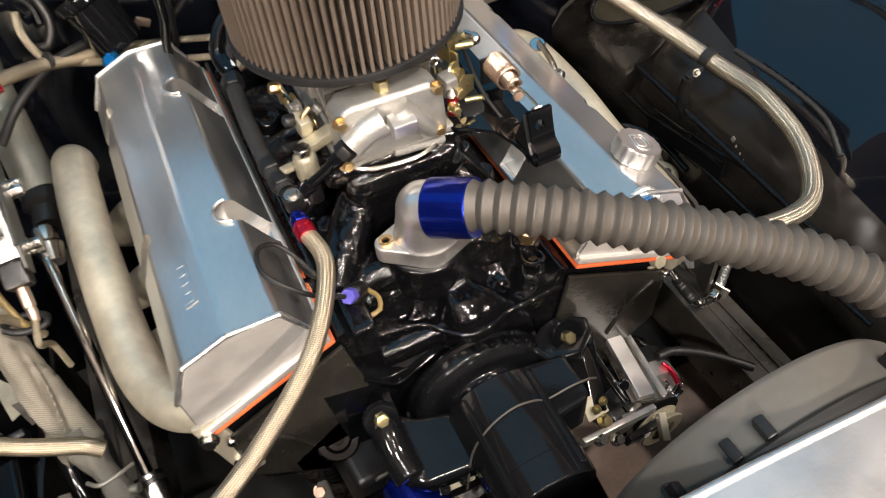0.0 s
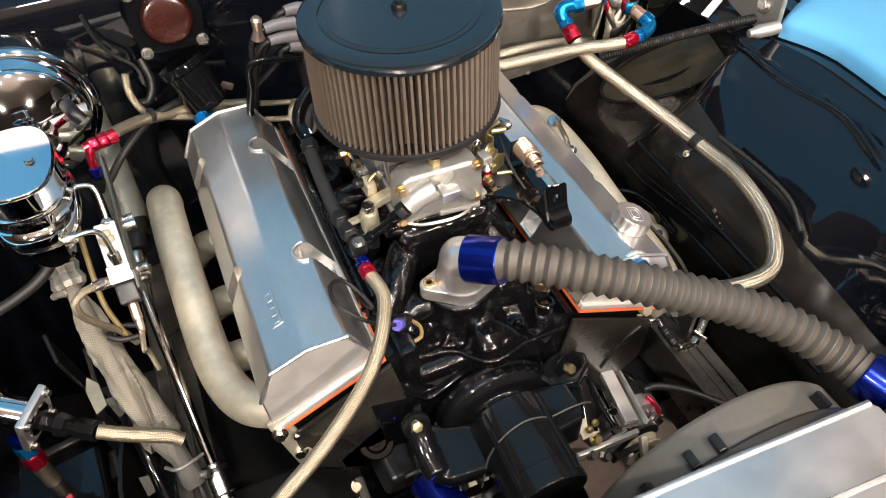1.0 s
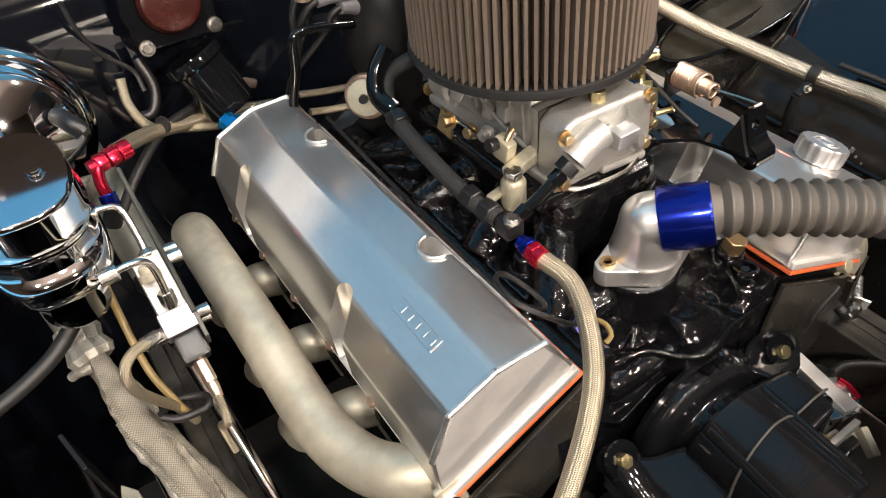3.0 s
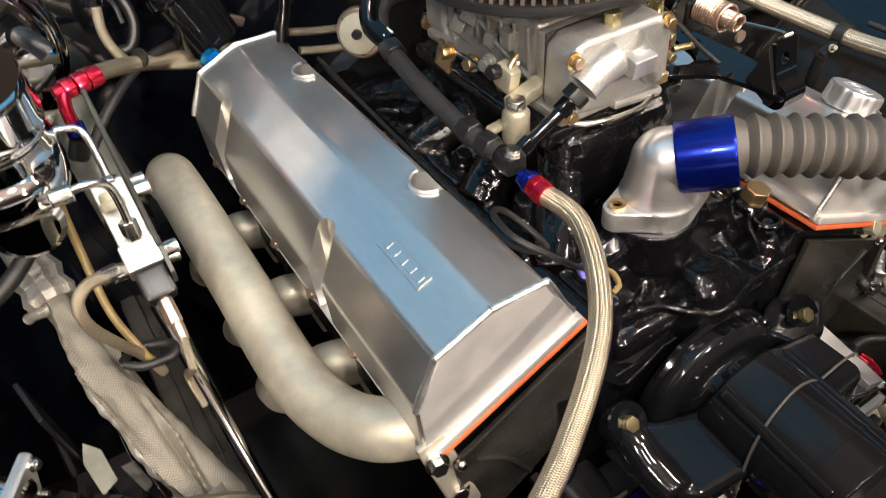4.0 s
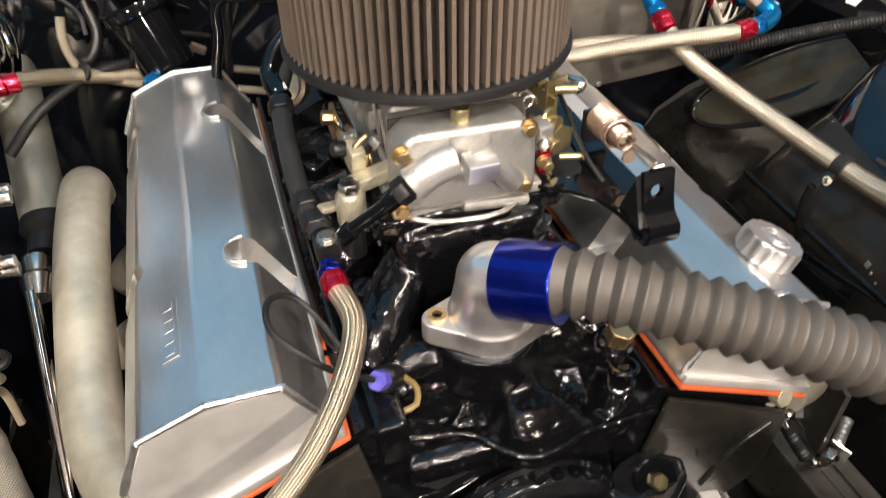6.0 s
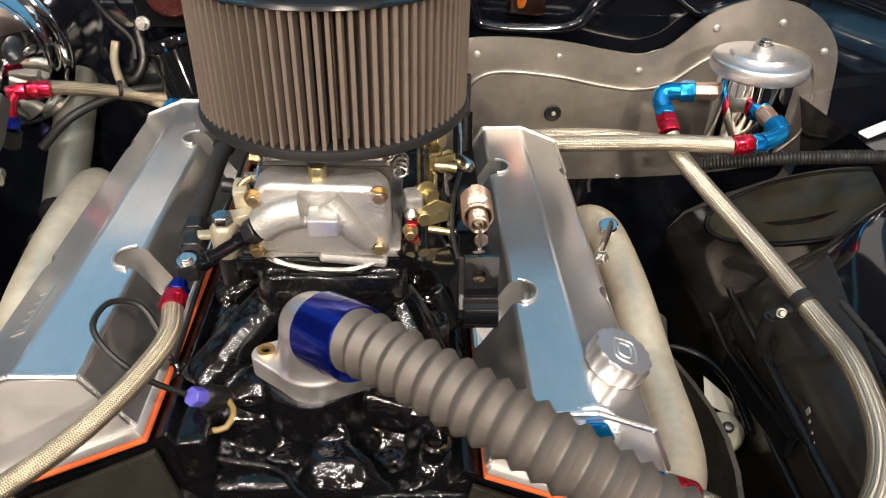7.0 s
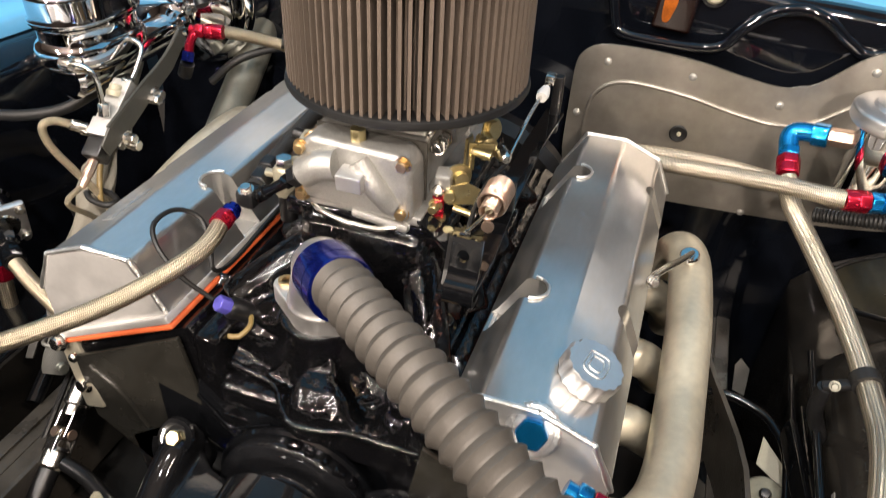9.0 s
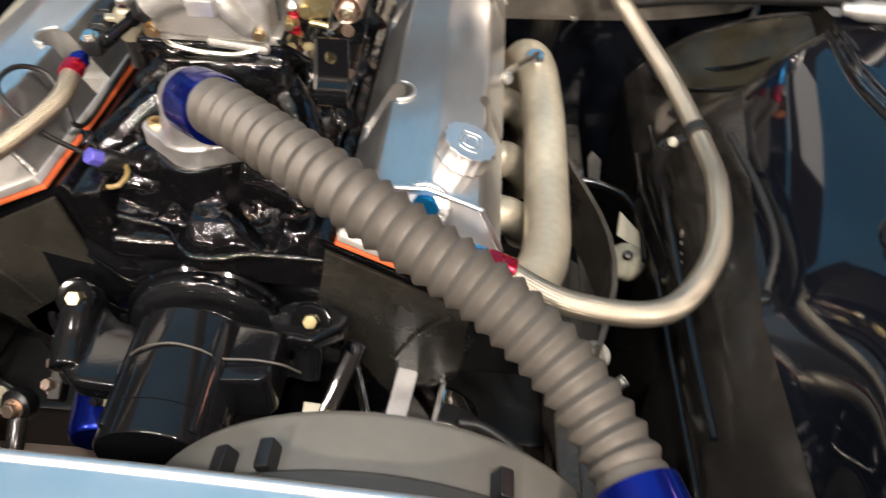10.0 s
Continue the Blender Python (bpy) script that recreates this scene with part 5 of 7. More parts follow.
part("rear_post", block((0.012, 0.012, 0.07), 0.003, pose(0.142, 0.375, 0.965)), SATIN_BLACK, brk)
part("washer", lathe([(0.004, 0), (0.0095, 0), (0.0095, 0.002), (0.004, 0.002)], 20, pose(0.104, 0.169, 0.862, -12, -22, 0)), STEEL, brk, "bright washer on the manifold")

# ---- small things on the manifold ----
sens = thing("coolant_sensor", "purple and black coolant sensor with yellow clip", "sensor", at=(-0.09, 0.04, 0.85))
ms = frame_to((-0.082, 0.040, 0.852), (-0.45, -0.55, 0.65))
part("body", lathe([(0, -0.02), (0.011, -0.02), (0.011, 0.006), (0.008, 0.010), (0, 0.010)], 20, ms), SATIN_BLACK, sens, "black socket")
part("plug", hexagon(0.0085, 0.014, ms @ pose(0, 0, 0.008), 0.001), coat_of("violet_plastic", (0.10, 0.09, 0.45), 0.3, 0.2, vary=0.1), sens, "violet plug")
part("clip", tube([(-0.070, 0.045, 0.846), (-0.062, 0.030, 0.846), (-0.066, 0.016, 0.843), (-0.078, 0.014, 0.842)], 0.0025, 8), YELLOW, sens, "yellow clip")
part("wire", tube([(-0.095, 0.025, 0.872), (-0.118, 0.018, 0.895), (-0.142, 0.022, 0.918), (-0.158, 0.04, 0.930), (-0.155, 0.068, 0.930), (-0.138, 0.080, 0.918), (-0.122, 0.068, 0.900), (-0.112, 0.055, 0.88), (-0.12, 0.10, 0.86), (-0.122, 0.2, 0.865), (-0.121, 0.34, 0.872), (-0.12, 0.47, 0.88)], 0.0025, 8), RUBBER, sens, "black wire")
plug = thing("manifold_plug", "brass hex plug in the black manifold", "plug", at=(0.106, 0.042, 0.85))
part("hex", hexagon(0.0125, 0.014, frame_to((0.109, 0.029, 0.843), (0.1, -0.2, 1)), 0.0012), BRASS, plug, "brass hex head")
part("collar", lathe([(0, 0), (0.015, 0), (0.0155, 0.004), (0.013, 0.007), (0, 0.007)], 24, frame_to((0.108, 0.030, 0.837), (0.1, -0.2, 1))), CAST_BLACK, plug)
for bx, by, bz in ((0.10, 0.20, 0.86), (-0.085, 0.22, 0.862), (-0.083, 0.09, 0.852), (0.108, 0.10, 0.845)):
    bo = bolt((bx, by, bz), (0.1, -0.25, 1), 0.0085, 0.009)
    part("manifold_bolt", bo, GLOSS_BLACK, intake, "black painted bolt")

# ---- electric water pump at the front ----
pump = thing("water_pump", "gloss black electric water pump with a round motor", "water pump", at=(0.01, -0.08, 0.72))
mmot = pose(0.013, -0.110, 0.7275, 5.7, 0, 0)
MR = 0.0530
part("motor", lathe([(0, -0.044), (MR - 0.003, -0.044), (MR, -0.041), (MR, 0.076), (MR - 0.002, 0.0785), (0, 0.0785)], 64, mmot @ pose(0, 0, 0, 90, 0, 0)), PUMP_BLACK, pump, "round black motor can", 40)
part("motor_seam", lathe([(MR - 0.001, 0), (MR + 0.0009, 0.0006), (MR + 0.0009, 0.0028), (MR - 0.001, 0.0034)], 64, mmot @ pose(0, -0.046, 0, 90, 0, 0)), PUMP_BLACK, pump, "thin seam")
for a in (-46, 44):
    part("motor_rib", block((0.010, 0.108, 0.007), 0.0025, mmot @ pose(MR * math.sin(radians(a)), -0.016, MR * math.cos(radians(a)), 0, a, 0)), PUMP_BLACK, pump, "lengthwise rib")


def pump_casting():
    """Back ring, two rounded webs with bolt bosses and a boxed side, to be melted into one casting."""
    bm = lathe([(0.0, 0), (0.074, 0), (0.080, 0.004), (0.080, 0.016), (0.070, 0.022), (0, 0.022)], 48, frame_to((0.012, -0.030, 0.702), (0, -1, 0.06)))
    lathe([(0, 0), (0.046, 0), (0.046, 0.03), (0, 0.03)], 40, frame_to((0.012, -0.045, 0.708), (0, -1, 0.06)), bm)
    prism([(-0.116, -0.034), (-0.110, -0.100), (-0.088, -0.120), (-0.030, -0.126), (-0.026, -0.060), (-0.070, -0.052), (-0.086, -0.032)], 0.030, pose(0, 0, 0.712, 5, -3, 0), 0.006, 2, bm)
    tube([(-0.103, -0.030, 0.738), (-0.104, -0.052, 0.742), (-0.104, -0.078, 0.730), (-0.100, -0.104, 0.720)], 0.017, 16, 0.006, bm=bm)
    prism([(0.036, -0.060), (0.098, -0.070), (0.097, -0.120), (0.090, -0.128), (0.042, -0.132)], 0.056, pose(0, 0, 0.703), 0.003, 2, bm)
    prism([(0.073, -0.036), (0.101, -0.020), (0.123, -0.015), (0.152, -0.034), (0.146, -0.052), (0.120, -0.072), (0.084, -0.066)], 0.020, pose(0, 0, 0.7255), 0.002, 2, bm)
    tube([(0.116, -0.030, 0.732), (0.116, -0.042, 0.735), (0.116, -0.054, 0.728), (0.114, -0.080, 0.70)], 0.014, 16, 0.006, bm=bm)
    return bm


pcast = part("casting", pump_casting(), PUMP_BLACK, pump, "smooth black pump casting with two webs", 80)
melt = pcast.modifiers.new("melt", "REMESH")
melt.mode, melt.voxel_size, melt.use_smooth_shade = "VOXEL", 0.0024, True
ease = pcast.modifiers.new("ease", "SMOOTH")
ease.factor, ease.iterations = 0.5, 3
part("back_ring", lathe([(0.072, 0), (0.082, 0.0005), (0.0865, 0.003), (0.0870, 0.007), (0.0845, 0.010), (0.074, 0.011)], 64, frame_to((0.012, -0.026, 0.701), (0, -1, 0.06))), GLOSS_BLACK, pump, "rounded ring edge")
for k in range(24):
    part("ring_rib", block((0.008, 0.007 + 0.003 * (k % 3), 0.012), 0.0028, frame_to((0.012, -0.040, 0.702), (0, -1, 0.06)) @ pose(0, 0, 0, 0, 0, 195 + k * 11) @ pose(0.0805 + 0.0012 * (k % 2), 0, 0, 8 * (k % 3), 6 * (k % 4), 0), 2), CAST_BLACK, pump, "glossy lump on the ring")
for x, z in ((-0.105, 0.757), (0.117, 0.748)):
    part("boss_rim", lathe([(0.0105, 0), (0.0185, 0), (0.0195, 0.003), (0.0180, 0.005), (0.0105, 0.004)], 32, frame_to((x, -0.047, z - 0.002), (0, -0.72, 0.70))), GLOSS_BLACK, pump, "round bolt boss")
    part("arm_bolt", bolt((x, -0.0485, z - 0.001), (0.05, -0.72, 0.70), 0.0076, 0.007), ZINC, pump, "yellow zinc bolt")
part("wire", tube([(-0.050, -0.128, 0.690), (-0.0405, -0.122, 0.738), (-0.030, -0.119, 0.760), (-0.012, -0.116, 0.7765), (0.013, -0.113, 0.7825), (0.036, -0.112, 0.7755), (0.052, -0.112, 0.765), (0.080, -0.110, 0.7635), (0.104, -0.108, 0.757), (0.118, -0.104, 0.742)], 0.0013, 8, 0.003), HOSE_GREY, pump, "thin grey wire")
part("tab", prism([(0, 0), (0.040, 0.004), (0.038, 0.024), (0.004, 0.022)], 0.003, pose(-0.078, -0.120, 0.690, 62, 0, -6), 0.0008), CREAM, pump, "pale metal tab")
for dx in (0.006, 0.028):
    part("tab_screw", bolt((-0.078 + dx, -0.122, 0.700), (0, -0.85, 0.5), 0.0042, 0.004), SATIN_BLACK, pump, "dark screw")
part("tab", prism([(0, 0), (0.030, -0.002), (0.034, 0.022), (0.004, 0.026)], 0.003, pose(0.110, -0.112, 0.662, 30, 6, 10), 0.0008), CREAM, pump, "pale metal tab")
for px, py, pz in ((0.124, -0.106, 0.672), (0.136, -0.100, 0.672)):
    part("tab_screw", bolt((px, py, pz), (0.2, -0.8, 0.55), 0.0042, 0.004), ZINC, pump, "zinc screw")
ofl = thing("blue_filter", "blue canister low in front of the engine", "filter", at=(-0.1, -0.09, 0.65))
part("can", lathe([(0, 0), (0.028, 0), (0.031, 0.004), (0.031, 0.056), (0.027, 0.062), (0, 0.062)], 14, frame_to((-0.100, -0.062, 0.640), (0.15, -0.9, -0.15))), BLUE_ANO, ofl, "blue can")
part("mount", block((0.06, 0.04, 0.06), 0.008, pose(-0.090, -0.045, 0.632)), SATIN_BLACK, ofl)

alt = thing("alternator", "chrome and black alternator with finned housing", "alternator", at=(0.2, -0.08, 0.6))
ma = frame_to((0.226, 0.012, 0.540), (0.05, -1, -0.02))
part("rear_case", lathe([(0, 0), (0.036, 0), (0.054, 0.008), (0.062, 0.022), (0.064, 0.040), (0, 0.040)], 48, ma), CHROME, alt, "polished rear case")
part("stator", lathe([(0.05, 0.040), (0.066, 0.0405), (0.067, 0.044), (0.067, 0.060), (0.066, 0.064), (0.05, 0.064)], 48, ma), SATIN_BLACK, alt, "dark stator ring")
part("front_case", lathe([(0, 0.102), (0.030, 0.100), (0.040, 0.098), (0.042, 0.092), (0.056, 0.090), (0.063, 0.084), (0.064, 0.064), (0, 0.064)], 48, ma), MACHINED, alt, "polished front case")
for k in range(16):
    part("fin", block((0.018, 0.004, 0.010), 0.001, ma @ pose(0, 0, 0.095, 0, 0, k * 22.5) @ pose(0.050, 0, 0, 0, 8, 0), 1), CHROME, alt, "short polished fin")
part("rotor_fan", lathe([(0.012, 0.104), (0.040, 0.105), (0.041, 0.107), (0.012, 0.108)], 32, ma), SATIN_BLACK, alt, "black fan disc")
part("pulley", lathe([(0.016, 0.114), (0.031, 0.112), (0.0325, 0.114), (0.026, 0.119), (0.0325, 0.126), (0.031, 0.128), (0.018, 0.128), (0.016, 0.126)], 48, ma), CREAM, alt, "pale grooved pulley")
part("pulley_nut", bolt(ma @ Vector((0, 0, 0.118)), (0.05, -1, -0.02), 0.012, 0.012), SATIN_BLACK, alt, "dark shaft nut")
part("top_strip", block((0.022, 0.086, 0.010), 0.0025, pose(0.200, -0.066, 0.646, 4, 10, -6)), SATIN_ALU, alt, "polished strip")
part("strip_end", block((0.010, 0.034, 0.014), 0.002, pose(0.207, -0.134, 0.602, 20, 8, -20)), CREAM, alt, "pale lower strip")
part("dome_nut", lathe([(0, 0), (0.0065, 0), (0.0065, 0.008), (0.005, 0.010), (0, 0.010)], 18, frame_to((0.178, -0.084, 0.650), (-0.2, -0.6, 0.8))), CHROME, alt, "bright domed nut")
part("top_plate", prism([(-0.026, -0.050), (0.024, -0.054), (0.028, 0.040), (0.010, 0.052), (-0.022, 0.046)], 0.005, pose(0.214, -0.052, 0.612, -2, 14, -8), 0.0012), CHROME, alt, "polished top plate")
part("plate_edge", block((0.005, 0.104, 0.012), 0.0015, pose(0.236, -0.054, 0.610, -2, 14, -8)), SATIN_ALU, alt, "bright plate edge")
part("plate_lug", block((0.018, 0.014, 0.022), 0.003, pose(0.222, -0.006, 0.640, 10, 10, -8)), DUSTY, alt, "dull mounting lug")
part("lug_bolt", bolt((0.214, -0.016, 0.652), (0, -0.6, 0.8), 0.006, 0.007), STEEL, alt, "bright bolt")
part("tension_rod", tube([(0.150, -0.036, 0.700), (0.163, -0.066, 0.664), (0.176, -0.096, 0.630)], 0.0048, 14), CHROME, alt, "bright tension rod")
part("black_arm", block((0.020, 0.090, 0.018), 0.004, pose(0.142, -0.066, 0.676, 26, 12, -14)), GLOSS_BLACK, alt, "gloss black arm")
part("front_strap", block((0.110, 0.008, 0.012), 0.002, pose(0.150, -0.120, 0.634, 0, 12, 4)), SATIN_ALU, alt, "bright strap across the front")
part("strap_lug", block((0.020, 0.014, 0.040), 0.003, pose(0.170, -0.108, 0.600, 12, 10, 0)), CAST_ALU, alt, "cast lug")
part("black_bracket", block((0.062, 0.010, 0.018), 0.003, pose(0.196, -0.118, 0.572, 10, 16, 8)), SATIN_BLACK, alt, "black bracket")
for k in range(3):
    part("bracket_bar", block((0.009, 0.0015, 0.0016), 0.0003, pose(0.196, -0.1245, 0.577 - 0.0032 * k, 10, 16, 8), 1), WHITE, alt, "tiny pale print bar")
for k, (px, py, pz) in enumerate(((0.132, -0.112, 0.648), (0.146, -0.124, 0.610), (0.118, -0.126, 0.640))):
    part("bracket_bolt", bolt((px, py, pz), (0.1, -0.6, 0.8), 0.0065, 0.010), (ZINC, STEEL, STEEL)[k], alt, "small bolt")
part("red_terminal", tube([(0.262, -0.060, 0.598), (0.268, -0.072, 0.592), (0.270, -0.086, 0.582)], 0.0035, 12), RED_ANO, alt, "red terminal sleeve")
part("plug_lead", tube([(0.262, -0.050, 0.600), (0.290, -0.052, 0.596), (0.330, -0.075, 0.588), (0.372, -0.110, 0.575)], 0.006, 12, prof=lambda s, t: 0.006 + 0.0006 * math.sin(s * 1500)), RUBBER, alt, "black ribbed lead")
crank = thing("crank_pulley", "black ribbed crankshaft pulley low on the engine", "pulley", at=(0.01, -0.09, 0.56))
part("disc", lathe([(0, 0), (0.07, 0), (0.078, 0.004), (0.07, 0.010), (0.078, 0.016), (0.07, 0.022), (0.078, 0.028), (0.04, 0.032), (0.035, 0.02), (0, 0.02)], 48, frame_to((-0.03, -0.05, 0.57), (0, -1, 0))), SATIN_BLACK, crank, "")
idl = thing("engine_mount_bush", "black rubber bush on a bracket beside the engine", "bush", at=(-0.150, 0.0, 0.68))
part("bush", lathe([(0.008, 0.010), (0.010, 0.0), (0.023, 0.0), (0.0255, 0.004), (0.0255, 0.012), (0.023, 0.015), (0.016, 0.015), (0.013, 0.010), (0.008, 0.010)], 36, frame_to((-0.150, -0.002, 0.676), (-0.1, -0.55, 0.82))), GLOSS_BLACK, idl, "ringed black bush")
part("bracket", block((0.050, 0.060, 0.050), 0.010, pose(-0.135, -0.030, 0.645, 10, 12, 8), 3), SATIN_BLACK, idl, "black bracket block")
part("bracket_face", block((0.026, 0.004, 0.020), 0.002, pose(-0.118, -0.060, 0.660, 20, 12, 8)), COLUMN, idl, "worn bare corner")
part("socket_screw", lathe([(0.003, 0.004), (0.004, 0.006), (0.007, 0.006), (0.008, 0.004), (0.008, 0), (0, 0)], 18, frame_to((-0.112, -0.066, 0.634), (0, -0.8, 0.6))), STEEL, idl, "small socket screw")
part("stay", block((0.014, 0.070, 0.030), 0.004, pose(-0.188, -0.016, 0.592, 30, 8, 6)), DUSTY, idl, "dusty steel stay")
for py, pz in ((0.006, 0.612), (-0.016, 0.602), (-0.038, 0.592)):
    part("stay_bolt", bolt((-0.190, py, pz), (-0.2, -0.5, 0.85), 0.0072, 0.010), COPPER, idl, "stained bolt")
link_rod = thing("steering_link", "rusty jointed steering link low in the bay", "steering link", at=(-0.24, -0.04, 0.55))
part("knuckle", lathe([(0, -0.012), (0.016, -0.012), (0.020, -0.004), (0.020, 0.008), (0.012, 0.016), (0, 0.016)], 24, frame_to((-0.240, -0.040, 0.552), (-0.2, -0.8, 0.5))), SATIN_BLACK, link_rod, "black knuckle")
part("castle_nut", bolt((-0.238, -0.052, 0.562), (-0.1, -0.8, 0.55), 0.009, 0.010), COPPER, link_rod, "rusty nut")
part("washer", lathe([(0.008, 0), (0.017, 0), (0.0175, 0.002), (0.008, 0.0025)], 24, frame_to((-0.262, -0.036, 0.552), (-0.4, -0.7, 0.5))), CREAM, link_rod, "pale washer")
part("rod", tube([(-0.340, 0.000, 0.552), (-0.300, -0.008, 0.550), (-0.250, -0.028, 0.552)], 0.009, 14), SATIN_BLACK, link_rod, "black rod")
part("lower_arm", tube([(-0.236, -0.056, 0.548), (-0.232, -0.090, 0.530), (-0.236, -0.13, 0.50)], 0.010, 14), DUST_BLACK, link_rod, "dark arm")
# ---- brakes on the left of the bay ----
boost = thing("brake_booster", "chrome stepped brake booster on the firewall", "brake booster", at=(-0.468, 0.55, 0.95))
mb = frame_to((-0.470, 0.635, 0.951), (0.03, -1, 0.02))
part("shell", lathe([(0, 0), (0.09, 0), (0.098, 0.02), (0.100, 0.06), (0.104, 0.066), (0.106, 0.074), (0.104, 0.082), (0.097, 0.086), (0.095, 0.098), (0.090, 0.106), (0.092, 0.112), (0.090, 0.119), (0.080, 0.124), (0.072, 0.132), (0.055, 0.140), (0.04, 0.15), (0.0, 0.155)], 72, mb), CHROME, boost, "chrome plated shell", 50)
part("check_valve", tube([(-0.40, 0.50, 0.985), (-0.392, 0.475, 0.985), (-0.385, 0.468, 0.975)], 0.010, 14), SATIN_BLACK, boost, "black check valve")
mast = thing("master_cylinder", "chrome brake master cylinder with an oval lid", "master cylinder", at=(-0.455, 0.33, 0.93))
OV = [(0.048 * math.copysign(abs(math.cos(a)) ** 0.8, math.cos(a)), 0.073 * math.copysign(abs(math.sin(a)) ** 0.8, math.sin(a))) for a in (2 * math.pi * k / 48 for k in range(48))]


def tiers(steps):
    bm = bmesh.new()
    rings = [[bm.verts.new((-0.457 + x * s, 0.327 + y * s, z)) for x, y in OV] for s, z in steps]
    for a, b in zip(rings, rings[1:]):
        for k in range(48):
            bm.faces.new((a[k], a[(k + 1) % 48], b[(k + 1) % 48], b[k]))
    bm.faces.new(rings[0][::-1])
    bm.faces.new(rings[-1])
    return bm


part("reservoir", tiers(((0.62, 0.925), (0.90, 0.940), (1.02, 0.947), (1.05, 0.953), (1.05, 0.966), (1.0, 0.972), (0.93, 0.976), (0.93, 0.990), (0.96, 0.9935), (1.0, 0.995))), CHROME, mast, "stepped chrome reservoir", 50)
part("lid", tiers(((0.98, 0.9955), (1.03, 0.998), (1.04, 1.003), (1.0, 1.007), (1.0, 1.028), (0.985, 1.032), (0.95, 1.0345))), CHROME, mast, "oval chrome lid", 50)
part("lid_bolt", bolt((-0.436, 0.315, 1.0335), (0, 0, 1), 0.006, 0.004), CHROME, mast)
part("bore", lathe([(0, 0), (0.022, 0), (0.028, 0.006), (0.028, 0.05), (0.024, 0.06), (0.024, 0.20), (0.034, 0.205), (0.034, 0.22), (0, 0.22)], 32, frame_to((-0.455, 0.265, 0.93), (0, 1, 0))), CHROME, mast, "chrome cylinder bore")
for y in (0.242, 0.334):
    part("outlet_nut", hexagon(0.0078, 0.016, frame_to((-0.430, y, 0.965), (1, 0, 0)), 0.001), STEEL, mast, "bright outlet nut")

val = thing("proportioning_valve", "bright aluminium brake proportioning valve with fittings", "brake valve", at=(-0.388, 0.285, 0.88))
mv = frame_to((-0.389, 0.268, 0.900), (0.02, -0.80, -0.6))
part("body", block((0.027, 0.027, 0.078), 0.002, mv), CAST_ALU, val, "machined block")
part("body_step", block((0.031, 0.031, 0.024), 0.002, mv @ pose(0, 0, 0.030)), MACHINED, val, "wider end of the block")
part("cream_cap", lathe([(0, 0), (0.0105, 0), (0.0105, 0.006), (0.008, 0.008), (0.008, 0.013), (0.006, 0.015), (0, 0.015)], 20, frame_to((-0.392, 0.274, 0.917), (0, 0.5, 0.87))), CREAM, val, "cream plastic cap")
for p, w in (((-0.374, 0.312, 0.902), (1, 0.1, -0.05)), ((-0.376, 0.262, 0.861), (1, 0, -0.1)), ((-0.402, 0.240, 0.880), (-1, -0.5, 0.4)), ((-0.388, 0.246, 0.902), (0.0, 0.2, 1)), ((-0.386, 0.292, 0.917), (0.0, 0.2, 1))):
    part("fitting", hexagon(0.0078, 0.017, frame_to(p, w), 0.001), STEEL, val, "bright hex fitting")
BRACKET = [(0.392, 0.966), (0.404, 0.952), (0.366, 0.922), (0.318, 0.903), (0.270, 0.880), (0.222, 0.862), (0.214, 0.880), (0.232, 0.896), (0.300, 0.922), (0.350, 0.940)]
part("dark_bracket", prism(BRACKET, 0.004, Matrix(((0, 0, 1, -0.3745), (1, 0, 0, 0), (0, 1, 0, 0), (0, 0, 0, 1))), 0.0012), COLUMN_DARK, val, "dark grey painted bracket")
part("bracket_lip", tube([(-0.373, 0.392, 0.966), (-0.373, 0.352, 0.941), (-0.373, 0.300, 0.923), (-0.373, 0.232, 0.897)], 0.0025, 10), COLUMN_DARK, val, "folded lip")
for by, bz in ((0.321, 0.905), (0.256, 0.872)):
    part("bracket_bolt", bolt((-0.371, by, bz), (1, 0, 0), 0.0068, 0.012), STEEL, val, "bright bracket bolt")
part("switch", block((0.026, 0.026, 0.028), 0.004, mv @ pose(0, 0, 0.056)), SATIN_BLACK, val, "black switch block")
part("switch_nut", hexagon(0.0068, 0.022, mv @ pose(0, 0, 0.070)), COPPER, val, "copper toned hex nut")
part("switch_ferrule", lathe([(0, 0), (0.0050, 0), (0.0056, 0.004), (0.0042, 0.016), (0, 0.017)], 18, mv @ pose(0, 0, 0.092)), COPPER, val, "copper toned ferrule")
part("switch_tail", tube([mv @ Vector((0, 0, 0.104)), mv @ Vector((-0.004, 0.006, 0.132)), (-0.396, 0.200, 0.775), (-0.394, 0.196, 0.735)], 0.0036, 12), BRAID, val, "braided tail")
for pts in ([(-0.420, 0.334, 0.966), (-0.402, 0.335, 0.967), (-0.389, 0.335, 0.959), (-0.386, 0.318, 0.942), (-0.386, 0.295, 0.922)], [(-0.420, 0.242, 0.965), (-0.403, 0.243, 0.966), (-0.390, 0.246, 0.957), (-0.387, 0.247, 0.935), (-0.388, 0.246, 0.908)]):
    part("brake_tube", tube(pts, 0.0034, 12, 0.003), STEEL, val, "bent bright brake tube")
part("hose_nut", hexagon(0.0072, 0.020, frame_to((-0.410, 0.236, 0.886), (-0.7, -0.6, 0.4)), 0.001), STEEL, val, "bright hose nut")
part("brake_hose", tube([(-0.420, 0.226, 0.893), (-0.434, 0.212, 0.902), (-0.445, 0.203, 0.896), (-0.446, 0.207, 0.868), (-0.436, 0.224, 0.825), (-0.423, 0.241, 0.783), (-0.414, 0.248, 0.745)], 0.0050, 14, 0.003), BRAID, val, "looped braided brake hose")
